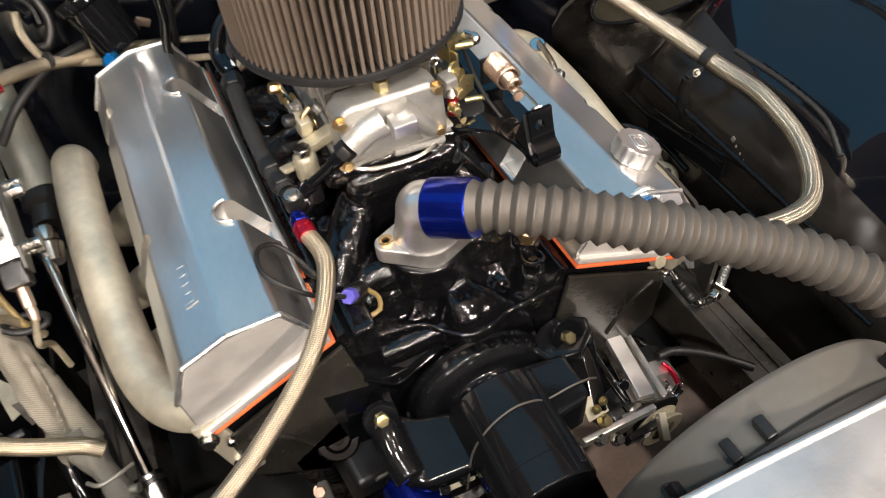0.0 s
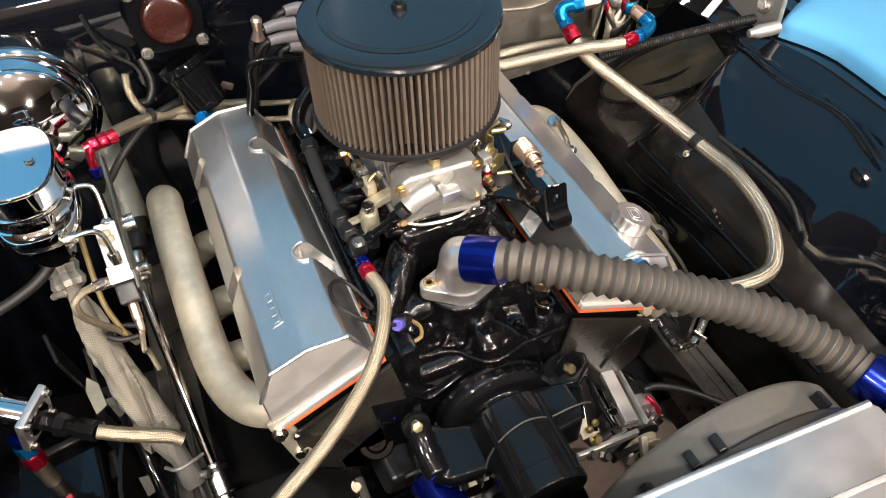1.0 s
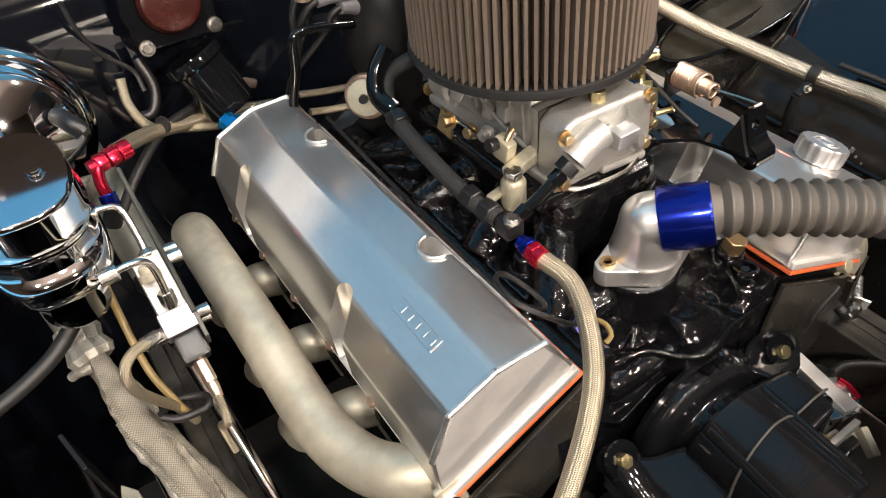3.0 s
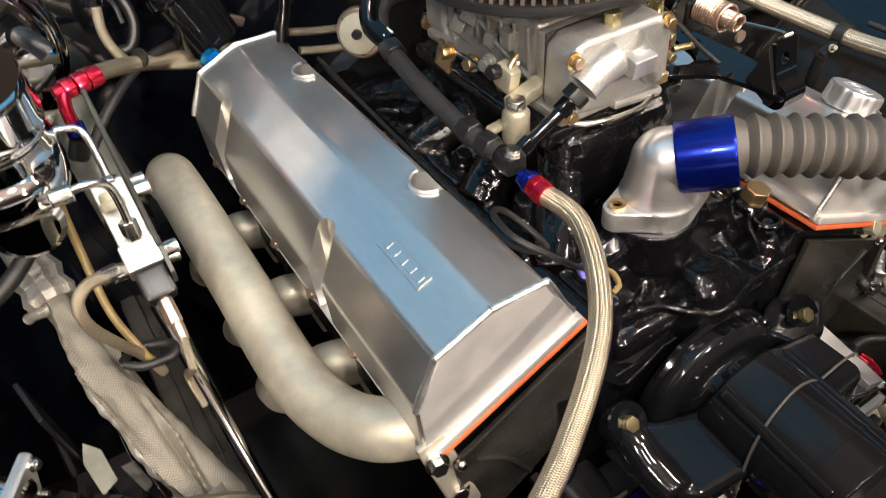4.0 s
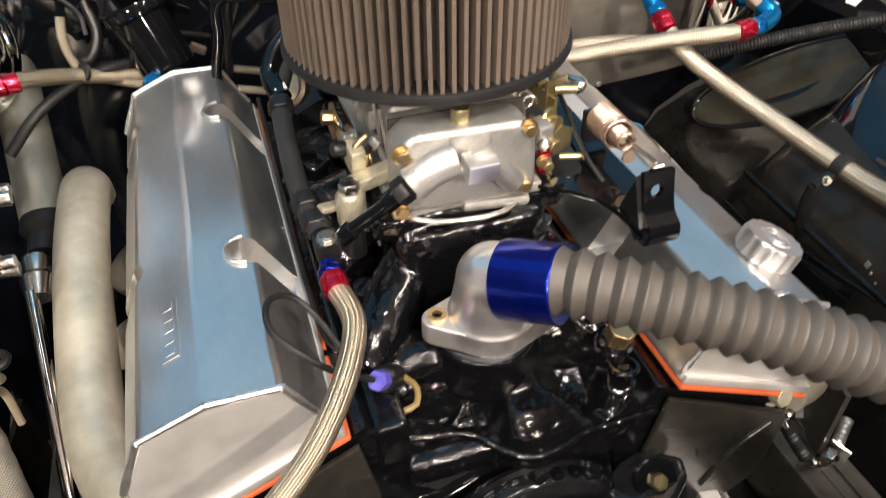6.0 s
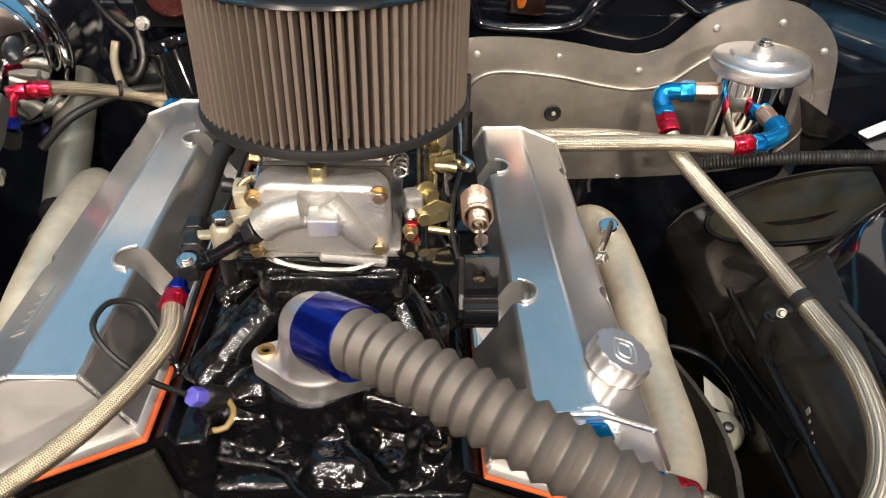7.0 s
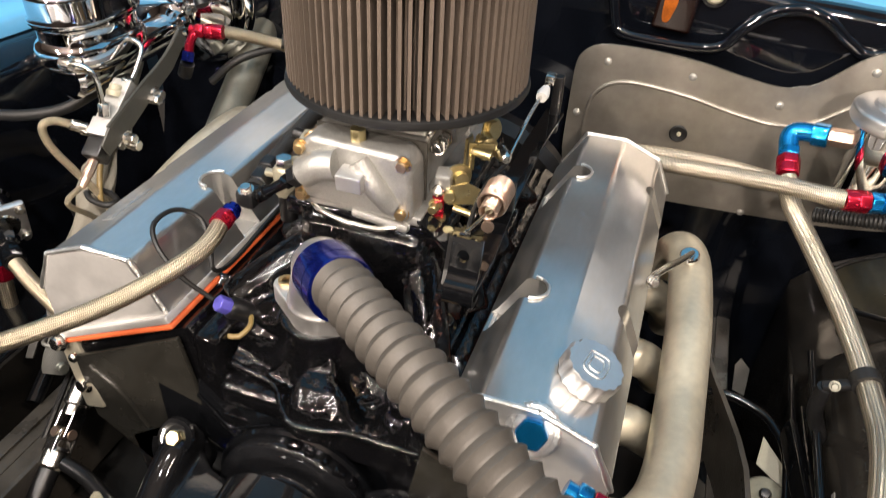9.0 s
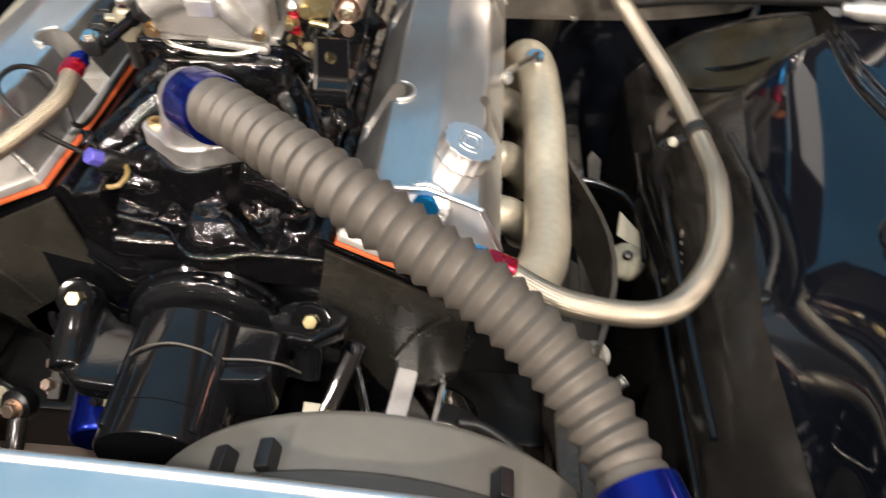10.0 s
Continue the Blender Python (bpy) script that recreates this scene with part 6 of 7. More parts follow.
part("hose_clip", tube([(-0.440, 0.236, 0.786), (-0.428, 0.228, 0.783), (-0.412, 0.226, 0.781), (-0.398, 0.226, 0.782), (-0.396, 0.240, 0.781), (-0.412, 0.250, 0.781), (-0.430, 0.250, 0.784), (-0.440, 0.240, 0.786)], 0.0042, 10), RUBBER, val, "black loop clip")
single("yellow_tube", tube([(-0.43, 0.36, 0.91), (-0.432, 0.32, 0.875), (-0.432, 0.27, 0.825), (-0.424, 0.245, 0.795), (-0.418, 0.235, 0.775)], 0.0038, 12), YELLOW, "thin yellow tube beside the brake valve", "tube")
single("black_hose", tube([(-0.66, 0.27, 0.86), (-0.58, 0.265, 0.858), (-0.50, 0.285, 0.872), (-0.45, 0.315, 0.90), (-0.43, 0.35, 0.905)], 0.0075, 14), RUBBER, "black rubber hose under the master cylinder", "hose")

col = thing("steering_column", "grey steering column with a bright steering shaft", "steering column", at=(-0.40, 0.45, 0.81))
part("tube", tube([(-0.398, 0.64, 0.888), (-0.389, 0.55, 0.832), (-0.381, 0.462, 0.778)], 0.027, 28, 0.01), COLUMN, col, "dull grey column tube")
part("collar", lathe([(0, 0), (0.024, 0), (0.026, 0.006), (0.026, 0.02), (0.018, 0.026), (0.017, 0.05), (0, 0.05)], 28, frame_to((-0.381, 0.462, 0.778), (-0.02, -0.262, -0.10))), SATIN_BLACK, col, "black bearing collar")
part("upper_joint", lathe([(0, 0), (0.014, 0), (0.016, 0.006), (0.014, 0.02), (0.018, 0.026), (0.014, 0.05), (0, 0.05)], 20, frame_to((-0.390, 0.405, 0.766), (-0.0, -0.262, -0.12))), STEEL, col, "worn bright joint")
part("shaft", tube([(-0.395, 0.36, 0.755), (-0.384, 0.23, 0.677), (-0.373, 0.10, 0.60)], 0.0075, 16), CHROME, col, "bright round shaft")
ml = frame_to((-0.373, 0.104, 0.602), (0.022, -0.262, -0.157))
part("lower_joint", lathe([(0, 0), (0.017, 0), (0.018, 0.003), (0.018, 0.045), (0.014, 0.048), (0.014, 0.06), (0, 0.06)], 24, ml), STEEL, col, "bright lower joint")
part("joint_band", lathe([(0.017, 0), (0.0195, 0.001), (0.0195, 0.007), (0.017, 0.008)], 28, ml @ pose(0, 0, 0.006)), SATIN_BLACK, col, "dark band")
for a, z in ((20, 0.072), (110, 0.094)):
    for dx in (-0.0125, 0.0125):
        part("yoke_ear", block((0.005, 0.020, 0.034), 0.0022, ml @ pose(0, 0, z, 0, 0, a) @ pose(dx, 0, 0)), STEEL, col, "forged yoke ear")
    part("cross_cap", lathe([(0, -0.0165), (0.0062, -0.0165), (0.007, -0.014), (0.007, 0.014), (0.0062, 0.0165), (0, 0.0165)], 18, ml @ pose(0, 0, 0.083, 0, 0, a) @ pose(0, 0, 0, 0, 90, 0)), COPPER, col, "stained cross bearing")
part("lower_collar", lathe([(0, 0), (0.015, 0), (0.0165, 0.003), (0.0165, 0.020), (0.013, 0.024), (0, 0.024)], 24, ml @ pose(0, 0, 0.104)), STEEL, col, "bright collar")
part("lower_shaft", tube([ml @ Vector((0, 0, 0.10)), ml @ Vector((0, 0, 0.16)), ml @ Vector((0, 0, 0.24))], 0.013, 16), SATIN_BLACK, col, "black lower shaft")
single("side_rod", tube([(-0.40, 0.165, 0.66), (-0.395, 0.05, 0.57), (-0.39, -0.02, 0.52)], 0.004, 8), SATIN_BLACK, "thin black rod beside the steering shaft", "rod")


def lumpy(s, total):
    return 0.0150 + 0.0035 * min(1, s / 0.12) + 0.0018 * math.sin(s * 31) + 0.0008 * math.sin(s * 73 + 1) - 0.005 * max(0, 1 - s / 0.05)


wrap = thing("heat_wrapped_hose", "hose wrapped in silvery heat shield cloth", "wrapped hose", at=(-0.458, 0.264, 0.751))


def creased(bm, deep=0.0075):
    """Presses long soft folds into a sleeve."""
    bm.normal_update()
    moves = []
    for v in bm.verts:
        p = v.co
        fold = noise.noise(Vector((p.x * 55, p.y * 22, p.z * 22)) + Vector((3, 1, 7)))
        fine = abs(noise.noise(Vector((p.x * 120, p.y * 60, p.z * 60))))
        moves.append(v.normal * (deep * fold - 0.35 * deep * fine))
    for v, d in zip(bm.verts, moves):
        v.co += d
    return bm


def draped(points, r, seg=64, step=0.0025):
    """A loose cloth sleeve: flattened, slowly twisting, with sharp lengthwise folds that come and go."""
    bm = tube(points, r, seg, step, lumpy)
    bm.normal_update()
    verts = list(bm.verts)
    moves = []
    for i, v in enumerate(verts):
        ring, a = divmod(i, seg)
        s, ang = ring * step, 2 * math.pi * a / seg
        flat = 0.0042 * math.cos(2 * (ang - 9.0 * s))
        fold = 0.0
        for k, (off, turn, size) in enumerate(((0.6, 7.0, 0.0085), (2.5, -5.0, 0.0075), (4.4, 10.0, 0.0090))):
            gap = math.atan2(math.sin(ang - off - turn * s), math.cos(ang - off - turn * s))
            live = max(0.0, noise.noise(Vector((s * 14, k * 5.3, 1.7))) * 1.6 + 0.5)
            fold += size * live * (math.exp(-(gap / 0.16) ** 2) - 0.75 * math.exp(-((gap - 0.38) / 0.26) ** 2))
        fine = 0.0014 * noise.noise(v.co * 90)
        moves.append(v.normal * (flat + fold + fine))
    for v, d in zip(verts, moves):
        v.co += d
    return bm


part("liner", tube([(-0.492, 0.43, 0.892), (-0.486, 0.395, 0.862), (-0.474, 0.33, 0.806)], 0.0160, 20, 0.006), COLUMN, wrap, "grey plastic sleeve")
part("cloth", draped([(-0.476, 0.338, 0.814), (-0.470, 0.312, 0.792), (-0.456, 0.262, 0.752), (-0.434, 0.187, 0.704), (-0.416, 0.130, 0.670)], 0.019), CLOTH, wrap, "creased pale woven cloth", 50)
part("frayed_edge", creased(tube([(-0.480, 0.285, 0.757), (-0.470, 0.245, 0.726), (-0.452, 0.185, 0.690), (-0.428, 0.125, 0.660)], 0.0085, 18, 0.0025, lambda s, t: 0.0075 + 0.0022 * noise.noise(Vector((s * 70, 2, 4)))), 0.005), WRAP, wrap, "frayed silvery edge", 60)
part("foil_end", lathe([(0, 0), (0.020, 0), (0.023, 0.008), (0.019, 0.020), (0.023, 0.030), (0.018, 0.044), (0, 0.046)], 28, frame_to((-0.474, 0.33, 0.806), (-0.15, 0.85, 0.65)), wobble=lambda a: 1 + 0.07 * math.sin(a * 5) + 0.04 * math.sin(a * 11)), WRAP, wrap, "crumpled foil", 25)
part("foil_tail", creased(tube([(-0.500, 0.330, 0.800), (-0.492, 0.325, 0.806), (-0.478, 0.322, 0.808)], 0.006, 14, 0.002), 0.004), WRAP, wrap, "twisted foil tail")
part("tied_end", creased(tube([(-0.422, 0.145, 0.680), (-0.410, 0.116, 0.660), (-0.402, 0.090, 0.640), (-0.398, 0.072, 0.620)], 0.020, 40, 0.0025, lambda s, t: 0.0225 - 0.010 * s / t), 0.006), COLUMN_CLOTH, wrap, "dark tied cloth end", 50)
part("tie", tube([(-0.428, 0.098, 0.645), (-0.412, 0.082, 0.655), (-0.390, 0.088, 0.652), (-0.376, 0.098, 0.645)], 0.0026, 8), WRAP, wrap, "pale tie thread")
part("tail_screw", tube([(-0.398, 0.078, 0.632), (-0.388, 0.074, 0.634), (-0.376, 0.070, 0.636)], 0.0055, 12, 0.0012, lambda s, t: 0.0055 + 0.0006 * math.sin(s * 3000)), COLUMN, wrap, "threaded end")

line = thing("power_steering_hose", "braided hose with black end fitting", "hose", "braided hoses", at=(-0.45, 0.11, 0.70))
part("braid", tube([(-0.487, 0.139, 0.722), (-0.455, 0.126, 0.712), (-0.425, 0.116, 0.704), (-0.405, 0.110, 0.697), (-0.392, 0.104, 0.686)], 0.0100, 20, 0.004), BRAID, line, "woven stainless sleeve")
mlf = frame_to((-0.487, 0.139, 0.722), (-0.079, 0.055, 0.004))
part("socket", lathe([(0, 0), (0.014, 0), (0.015, 0.003), (0.015, 0.028), (0.012, 0.03), (0.012, 0.04), (0.0155, 0.042), (0.0175, 0.056), (0.013, 0.06), (0.013, 0.085), (0, 0.085)], 8, mlf), GLOSS_BLACK, line, "black hose end")

fp = thing("fuel_pump", "polished fuel pump with blue and red hose end", "fuel pump", at=(-0.6, 0.22, 0.72))
mp = frame_to((-0.556, 0.190, 0.724), (-0.8, 0.45, 0.25))
part("body", lathe([(0, 0), (0.022, 0), (0.026, 0.004), (0.026, 0.05), (0.03, 0.054), (0.03, 0.11), (0, 0.11)], 32, mp), CHROME, fp, "bright round body")
part("plate", prism([(-0.034, -0.034), (0.034, -0.034), (0.034, 0.034), (-0.034, 0.034)], 0.012, mp @ pose(0, 0, 0.002), 0.004), MACHINED, fp, "square machined flange")
for k in range(4):
    part("flange_bolt", bolt(mp @ Vector((0.026 * (1 if k % 2 else -1), 0.026 * (1 if k > 1 else -1), 0.001)), (0.8, -0.55, 0), 0.005, 0.005), STEEL, fp)
part("elbow_nut", hexagon(0.015, 0.018, frame_to((-0.600, 0.205, 0.690), (0.05, -0.1, -1)), 0.001), BLUE_ANO, fp, "blue nut")
part("elbow", hexagon(0.014, 0.022, frame_to((-0.602, 0.203, 0.670), (0.05, -0.15, -1)), 0.001), SKY_ANO, fp, "light blue fitting")
part("red_socket", hexagon(0.0155, 0.026, frame_to((-0.601, 0.200, 0.648), (0.05, -0.15, -1)), 0.001), RED_ANO, fp, "red socket")
part("hose", tube([(-0.60, 0.196, 0.625), (-0.595, 0.185, 0.56), (-0.58, 0.16, 0.48)], 0.0115, 16), BRAID, fp, "braided hose")

# ---- things on the firewall ----
wip = thing("wiper_motor", "dark wiper motor with a red reflecting cover", "wiper motor", at=(-0.229, 0.6, 1.0))
mw = frame_to((-0.232, 0.628, 1.018), (0, -1, 0.25))
part("gear_plate", prism([(-0.05, -0.05), (0.045, -0.05), (0.055, 0.0), (0.045, 0.05), (-0.05, 0.05), (-0.058, 0.0)], 0.02, mw, 0.004), GLOSS_BLACK, wip, "dark gear plate")
part("gear_cover", lathe([(0, 0.02), (0.036, 0.02), (0.038, 0.026), (0.034, 0.034), (0.028, 0.036), (0, 0.036)], 36, mw), coat_of("dark_red_lacquer", (0.030, 0.006, 0.004), 0.22, 0.0, coat=0.0, vary=0.6, scale=22), wip, "dark red glossy cover")
for x, y in ((-0.044, -0.044), (0.042, -0.042), (0.042, 0.042), (-0.044, 0.044)):
    part("plate_bolt", bolt(mw @ Vector((x, y, 0.02)), (0, -1, 0.25), 0.007, 0.006), STEEL, wip, "bright bolt")
part("motor_can", lathe([(0, 0), (0.036, 0), (0.037, 0.005), (0.037, 0.012), (0.033, 0.016), (0.033, 0.075), (0.030, 0.080), (0, 0.081)], 36, frame_to((-0.236, 0.575, 0.966), (0.30, -0.30, -0.85))), GLOSS_BLACK, wip, "gloss black motor can")
part("copper_strap", block((0.02, 0.008, 0.012), 0.003, pose(-0.175, 0.575, 0.905, 0, 30, 0)), COPPER, wip, "copper toned strap")
single("brake_line_loop", tube([(-0.318, 0.60, 0.955), (-0.322, 0.59, 0.93), (-0.316, 0.58, 0.905), (-0.302, 0.565, 0.893), (-0.28, 0.56, 0.888), (-0.23, 0.555, 0.875), (-0.19, 0.57, 0.868)], 0.0058, 14), BRAID, "thin braided line rising to the firewall", "hose")
single("firewall_hose", tube([(-0.29, 0.615, 0.965), (-0.285, 0.60, 0.93), (-0.298, 0.59, 0.905), (-0.315, 0.595, 0.902)], 0.0065, 14), SATIN_BLACK, "short black hose loop at the firewall", "hose")
single("black_wire", tube([(-0.345, 0.60, 1.06), (-0.34, 0.605, 1.02), (-0.325, 0.61, 0.985), (-0.30, 0.61, 0.955), (-0.297, 0.60, 0.93)], 0.003, 8), RUBBER, "thin black wire on the firewall", "wire")
for p in ((-0.245, 0.571, 0.902), (-0.300, 0.533, 0.915)):
    single("zip_tie", lathe([(0.0085, -0.002), (0.0105, -0.002), (0.0105, 0.002), (0.0085, 0.002)], 20, frame_to(p, (0.8, 0.5, -0.25))), RUBBER, "black zip tie round the hose", "zip tie", "zip ties")
single("cover_port", lathe([(0, 0), (0.017, 0), (0.018, 0.003), (0.018, 0.016), (0.013, 0.019), (0.013, 0.03), (0, 0.03)], 8, frame_to((-0.222, 0.492, 0.89), (-0.25, 0.85, 0.2))), SKY_ANO, "blue hose end at the back of the valve cover", "fitting")
single("bell_housing", lathe([(0, 0), (0.16, 0), (0.17, 0.02), (0.16, 0.06), (0, 0.06)], 48, frame_to((0.01, 0.50, 0.70), (0, 1, 0))), SATIN_BLACK, "black bell housing behind the engine", "bell housing")
for pts in ([(-0.39, 0.47, 0.86), (-0.35, 0.49, 0.895), (-0.30, 0.54, 0.905), (-0.24, 0.58, 0.90)],):
    single("black_cable", tube(pts, 0.006, 12), RUBBER, "black cable behind the header", "cable")

EDGE_POINTS = [(0.126, 0.80), (0.127, 0.90), (0.130, 0.940), (0.145, 0.958), (0.165, 0.965), (0.225, 0.966), (0.290, 0.961), (0.350, 0.950), (0.403, 0.944), (0.44, 0.957), (0.485, 0.998), (0.53, 1.018), (0.58, 1.021), (0.625, 1.008), (0.665, 0.975), (0.685, 0.93), (0.69, 0.84), (0.66, 0.785), (0.60, 0.768), (0.49, 0.753), (0.26, 0.743), (0.16, 0.743), (0.135, 0.76)]
EDGE = [(p.x, p.y) for p in spline([(x, z, 0) for x, z in EDGE_POINTS + EDGE_POINTS[:1]], 0.012)][:-1]
xz = Matrix(((1, 0, 0, 0), (0, 0, -1, 0.600), (0, 1, 0, 0), (0, 0, 0, 1)))
panel = part("firewall_panel", prism(EDGE, 0.004, xz, 0.0015, 2), PANEL_ALU, car, "satin aluminium panel with a pressed border")
RIDGE = [(0.155, 0.752), (0.153, 0.83), (0.158, 0.885), (0.178, 0.910), (0.215, 0.918), (0.285, 0.912), (0.345, 0.900), (0.40, 0.893), (0.445, 0.902), (0.49, 0.935), (0.53, 0.955), (0.585, 0.960), (0.64, 0.94), (0.66, 0.90), (0.662, 0.83), (0.63, 0.79)]
part("field", prism([*RIDGE, (0.60, 0.776), (0.49, 0.760), (0.26, 0.750)], 0.006, Matrix(((1, 0, 0, 0), (0, 0, -1, 0.598), (0, 1, 0, 0), (0, 0, 0, 1))), 0.002), PANEL_ALU, panel, "raised field")
part("bead", tube([(x, 0.594, z) for x, z in RIDGE], 0.0032, 12), PANEL_ALU, panel, "pressed bead")
for x, z in ((0.172, 0.942), (0.287, 0.939), (0.403, 0.920), (0.50, 0.982), (0.59, 0.99), (0.398, 0.7515), (0.215, 0.749), (0.14, 0.86), (0.66, 0.95)):
    part("screw", lathe([(0, 0), (0.0055, 0), (0.005, 0.0025), (0.003, 0.0035), (0, 0.0035)], 16, frame_to((x, 0.5965, z), (0, -1, 0))), CAST_ALU, panel, "domed screw")
part("grommet", lathe([(0.0, 0.0), (0.012, 0.0), (0.0125, 0.002), (0.011, 0.004), (0.006, 0.003), (0, 0.002)], 24, frame_to((0.286, 0.5925, 0.857), (0, -1, 0))), RUBBER, panel, "black rubber grommet")
part("grommet_pin", lathe([(0, 0), (0.0032, 0), (0.0028, 0.002), (0, 0.0025)], 14, frame_to((0.287, 0.590, 0.857), (0, -1, 0))), CREAM, panel, "pale pin in the grommet")

tank = thing("catch_can", "polished oil catch can with blue fittings", "catch can", at=(0.52, 0.505, 0.88))
mt = pose(0.528, 0.505, 0, 0, 0, 0)
part("can", lathe([(0, 0.85), (0.044, 0.852), (0.048, 0.86), (0.048, 0.955), (0, 0.956)], 48, mt), CHROME, tank, "polished can", 45)
part("lid", lathe([(0.0, 0.956), (0.058, 0.956), (0.061, 0.960), (0.061, 0.972), (0.057, 0.976), (0.040, 0.977), (0.037, 0.981), (0.014, 0.982), (0.013, 0.990), (0.0, 0.991)], 56, mt), MACHINED, tank, "wide polished lid", 45)
part("lid_bolt", bolt((0.528, 0.505, 0.990), (0, 0, 1), 0.008, 0.006), STEEL, tank)
part("bracket", block((0.08, 0.06, 0.006), 0.001, pose(0.53, 0.56, 0.90)), CHROME, tank)
for a, b, c in (((0.486, 0.508, 0.927), (0.413, 0.531, 0.917), (0.4172, 0.511, 0.9015)), ((0.527, 0.461, 0.920), (0.543, 0.424, 0.904), (0.512, 0.4125, 0.900))):
    A, B, C = Vector(a), Vector(b), Vector(c)
    way, long = (B - A).normalized(), (B - A).length
    part("port_nut", hexagon(0.012, 0.030, frame_to(A, way), 0.001), COPPER, tank, "copper toned port")
    part("swivel_nut", hexagon(0.0150, 0.019, frame_to(A + way * min(0.030, long * 0.45), way), 0.0015), SKY_ANO, tank, "light blue nut")
    part("elbow", tube([A.lerp(B, 0.55), A.lerp(B, 0.82), B.lerp(A, 0.06).lerp(C, 0.20), B.lerp(C, 0.62), C], 0.0118, 20, 0.003), SKY_ANO, tank, "light blue elbow")
amb = thing("amber_lamp", "amber lens on the black firewall", "lamp", at=(0.235, 0.64, 1.0))
part("lens", block((0.052, 0.010, 0.076), 0.004, pose(0.245, 0.643, 1.020, 0, 4, 0), 3), coat_of("smoked_lens", (0.010, 0.004, 0.003), 0.12, 0.0, vary=0.4, scale=40), amb, "dark smoked lens")


def ember():
    """An uneven orange insert with a wavy outline, standing in for a reflected glow."""
    rim = [(0.009 * math.cos(a) * (1 + 0.12 * math.sin(3 * a + 1)) + 0.002 * math.sin(a), 0.030 * math.sin(a) * (1 + 0.05 * math.sin(5 * a))) for a in (2 * math.pi * k / 28 for k in range(28))]
    return prism(rim, 0.004, Matrix(((1, 0, 0, 0.236), (0, 0, -1, 0.640), (0, 1, 0, 1.022), (0, 0, 0, 1))), 0.0015)


# orange light mirrored in the dark lens, made as two coloured pieces
part("glow_insert", ember(), coat_of("painted_orange_glow", (0.38, 0.095, 0.007), 0.25, 0.3, vary=0.8, scale=60, bump=0.6, bump_scale=250), amb, "orange reflected glow painted as an insert")
part("bead", lathe([(0, 0), (0.004, 0), (0.003, 0.003), (0, 0.004)], 14, frame_to((0.259, 0.637, 1.032), (0, -1, 0.2))), coat_of("painted_orange_glint", (0.50, 0.12, 0.01), 0.2, 0.2), amb, "small painted orange glint")
part("stud", lathe([(0, 0), (0.012, 0), (0.013, 0.005), (0.009, 0.012), (0, 0.014)], 20, frame_to((0.290, 0.648, 1.036), (0.1, -1, 0.1))), CREAM, amb, "pale stud")
part("stud_rim", lathe([(0.012, 0), (0.017, 0.001), (0.017, 0.004), (0.012, 0.006)], 20, frame_to((0.290, 0.648, 1.036), (0.1, -1, 0.1))), SATIN_BLACK, amb)

# ---- right side of the bay ----
oval = thing("oval_cover", "oval black plate cover on the inner fender", "cover plate", at=(0.6, 0.45, 0.78))
mo = frame_to((0.622, 0.437, 0.788), (-0.70, -0.42, 0.58), (0.45, -0.6, 0.65))
OVAL2 = [(0.046 * math.cos(a), 0.140 * math.sin(a)) for a in (2 * math.pi * k / 48 for k in range(48))]
part("plate", prism(OVAL2, 0.012, mo, 0.004), coat_of("olive_black_gloss", (0.022, 0.020, 0.013), 0.17, 0.0, coat=0.0, vary=0.4, scale=18, rough_vary=0.3, wave=0.22, wave_scale=13), oval, "glossy olive black plate")
part("rim", tube([mo @ Vector((x * 1.02, y * 1.02, 0.010)) for x, y in OVAL2 + OVAL2[:1]], 0.004, 10), GLOSS_BLACK, oval)
part("slot", prism([(0.012, -0.062), (0.020, -0.040), (0.022, -0.010), (0.018, 0.016), (0.010, 0.036), (0.013, 0.010), (0.014, -0.015), (0.013, -0.040)], 0.002, mo @ pose(0, 0, 0.0115), 0.0005), GLOSS_BLACK, oval, "dark crescent slot")
clamp = thing("hose_clamp", "black clamp holding the braided hose", "clamp", at=(0.499, 0.215, 0.807))
mc = frame_to((0.5065, 0.215, 0.808), (0.15, -0.97, -0.05))
part("band", lathe([(0.0118, -0.007), (0.0145, -0.007), (0.0145, 0.007), (0.0118, 0.007)], 24, mc), RUBBER, clamp, "black rubber band")
part("ear", block((0.034, 0.012, 0.008), 0.003, pose(0.487, 0.214, 0.797, 0, -25, 0)), SATIN_BLACK, clamp)
part("screw", bolt((0.480, 0.207, 0.800), (-0.2, -0.8, 0.5), 0.004, 0.006), COLUMN, clamp, "bright screw")
part("post", tube([(0.475, 0.214, 0.79), (0.478, 0.22, 0.75), (0.50, 0.23, 0.70)], 0.008, 10), SATIN_BLACK, clamp)
hng = part("hinge_bracket", prism([(0.310, 0.908), (0.334, 0.892), (0.372, 0.889), (0.430, 0.901), (0.462, 0.916), (0.472, 0.99), (0.440, 1.03), (0.335, 1.02), (0.312, 0.965)], 0.010, Matrix(((0, 0, -1, 0.722), (1, 0, 0, 0), (0, 1, 0, 0), (0, 0, 0, 1))), 0.004, 3), CAST_ALU, car, "bright cast hinge bracket")
for by, bz in ((0.350, 0.938), (0.418, 0.938)):
    part("bolt", bolt((0.712, by, bz), (-1, 0, 0.2), 0.011, 0.006), STEEL, hng, "bright bolt")
part("pressed_dish", lathe([(0.016, 0), (0.019, 0.002), (0.021, 0.001), (0.021, 0)], 28, frame_to((0.7115, 0.418, 0.938), (-1, 0, 0))), CAST_ALU, hng, "raised ring")
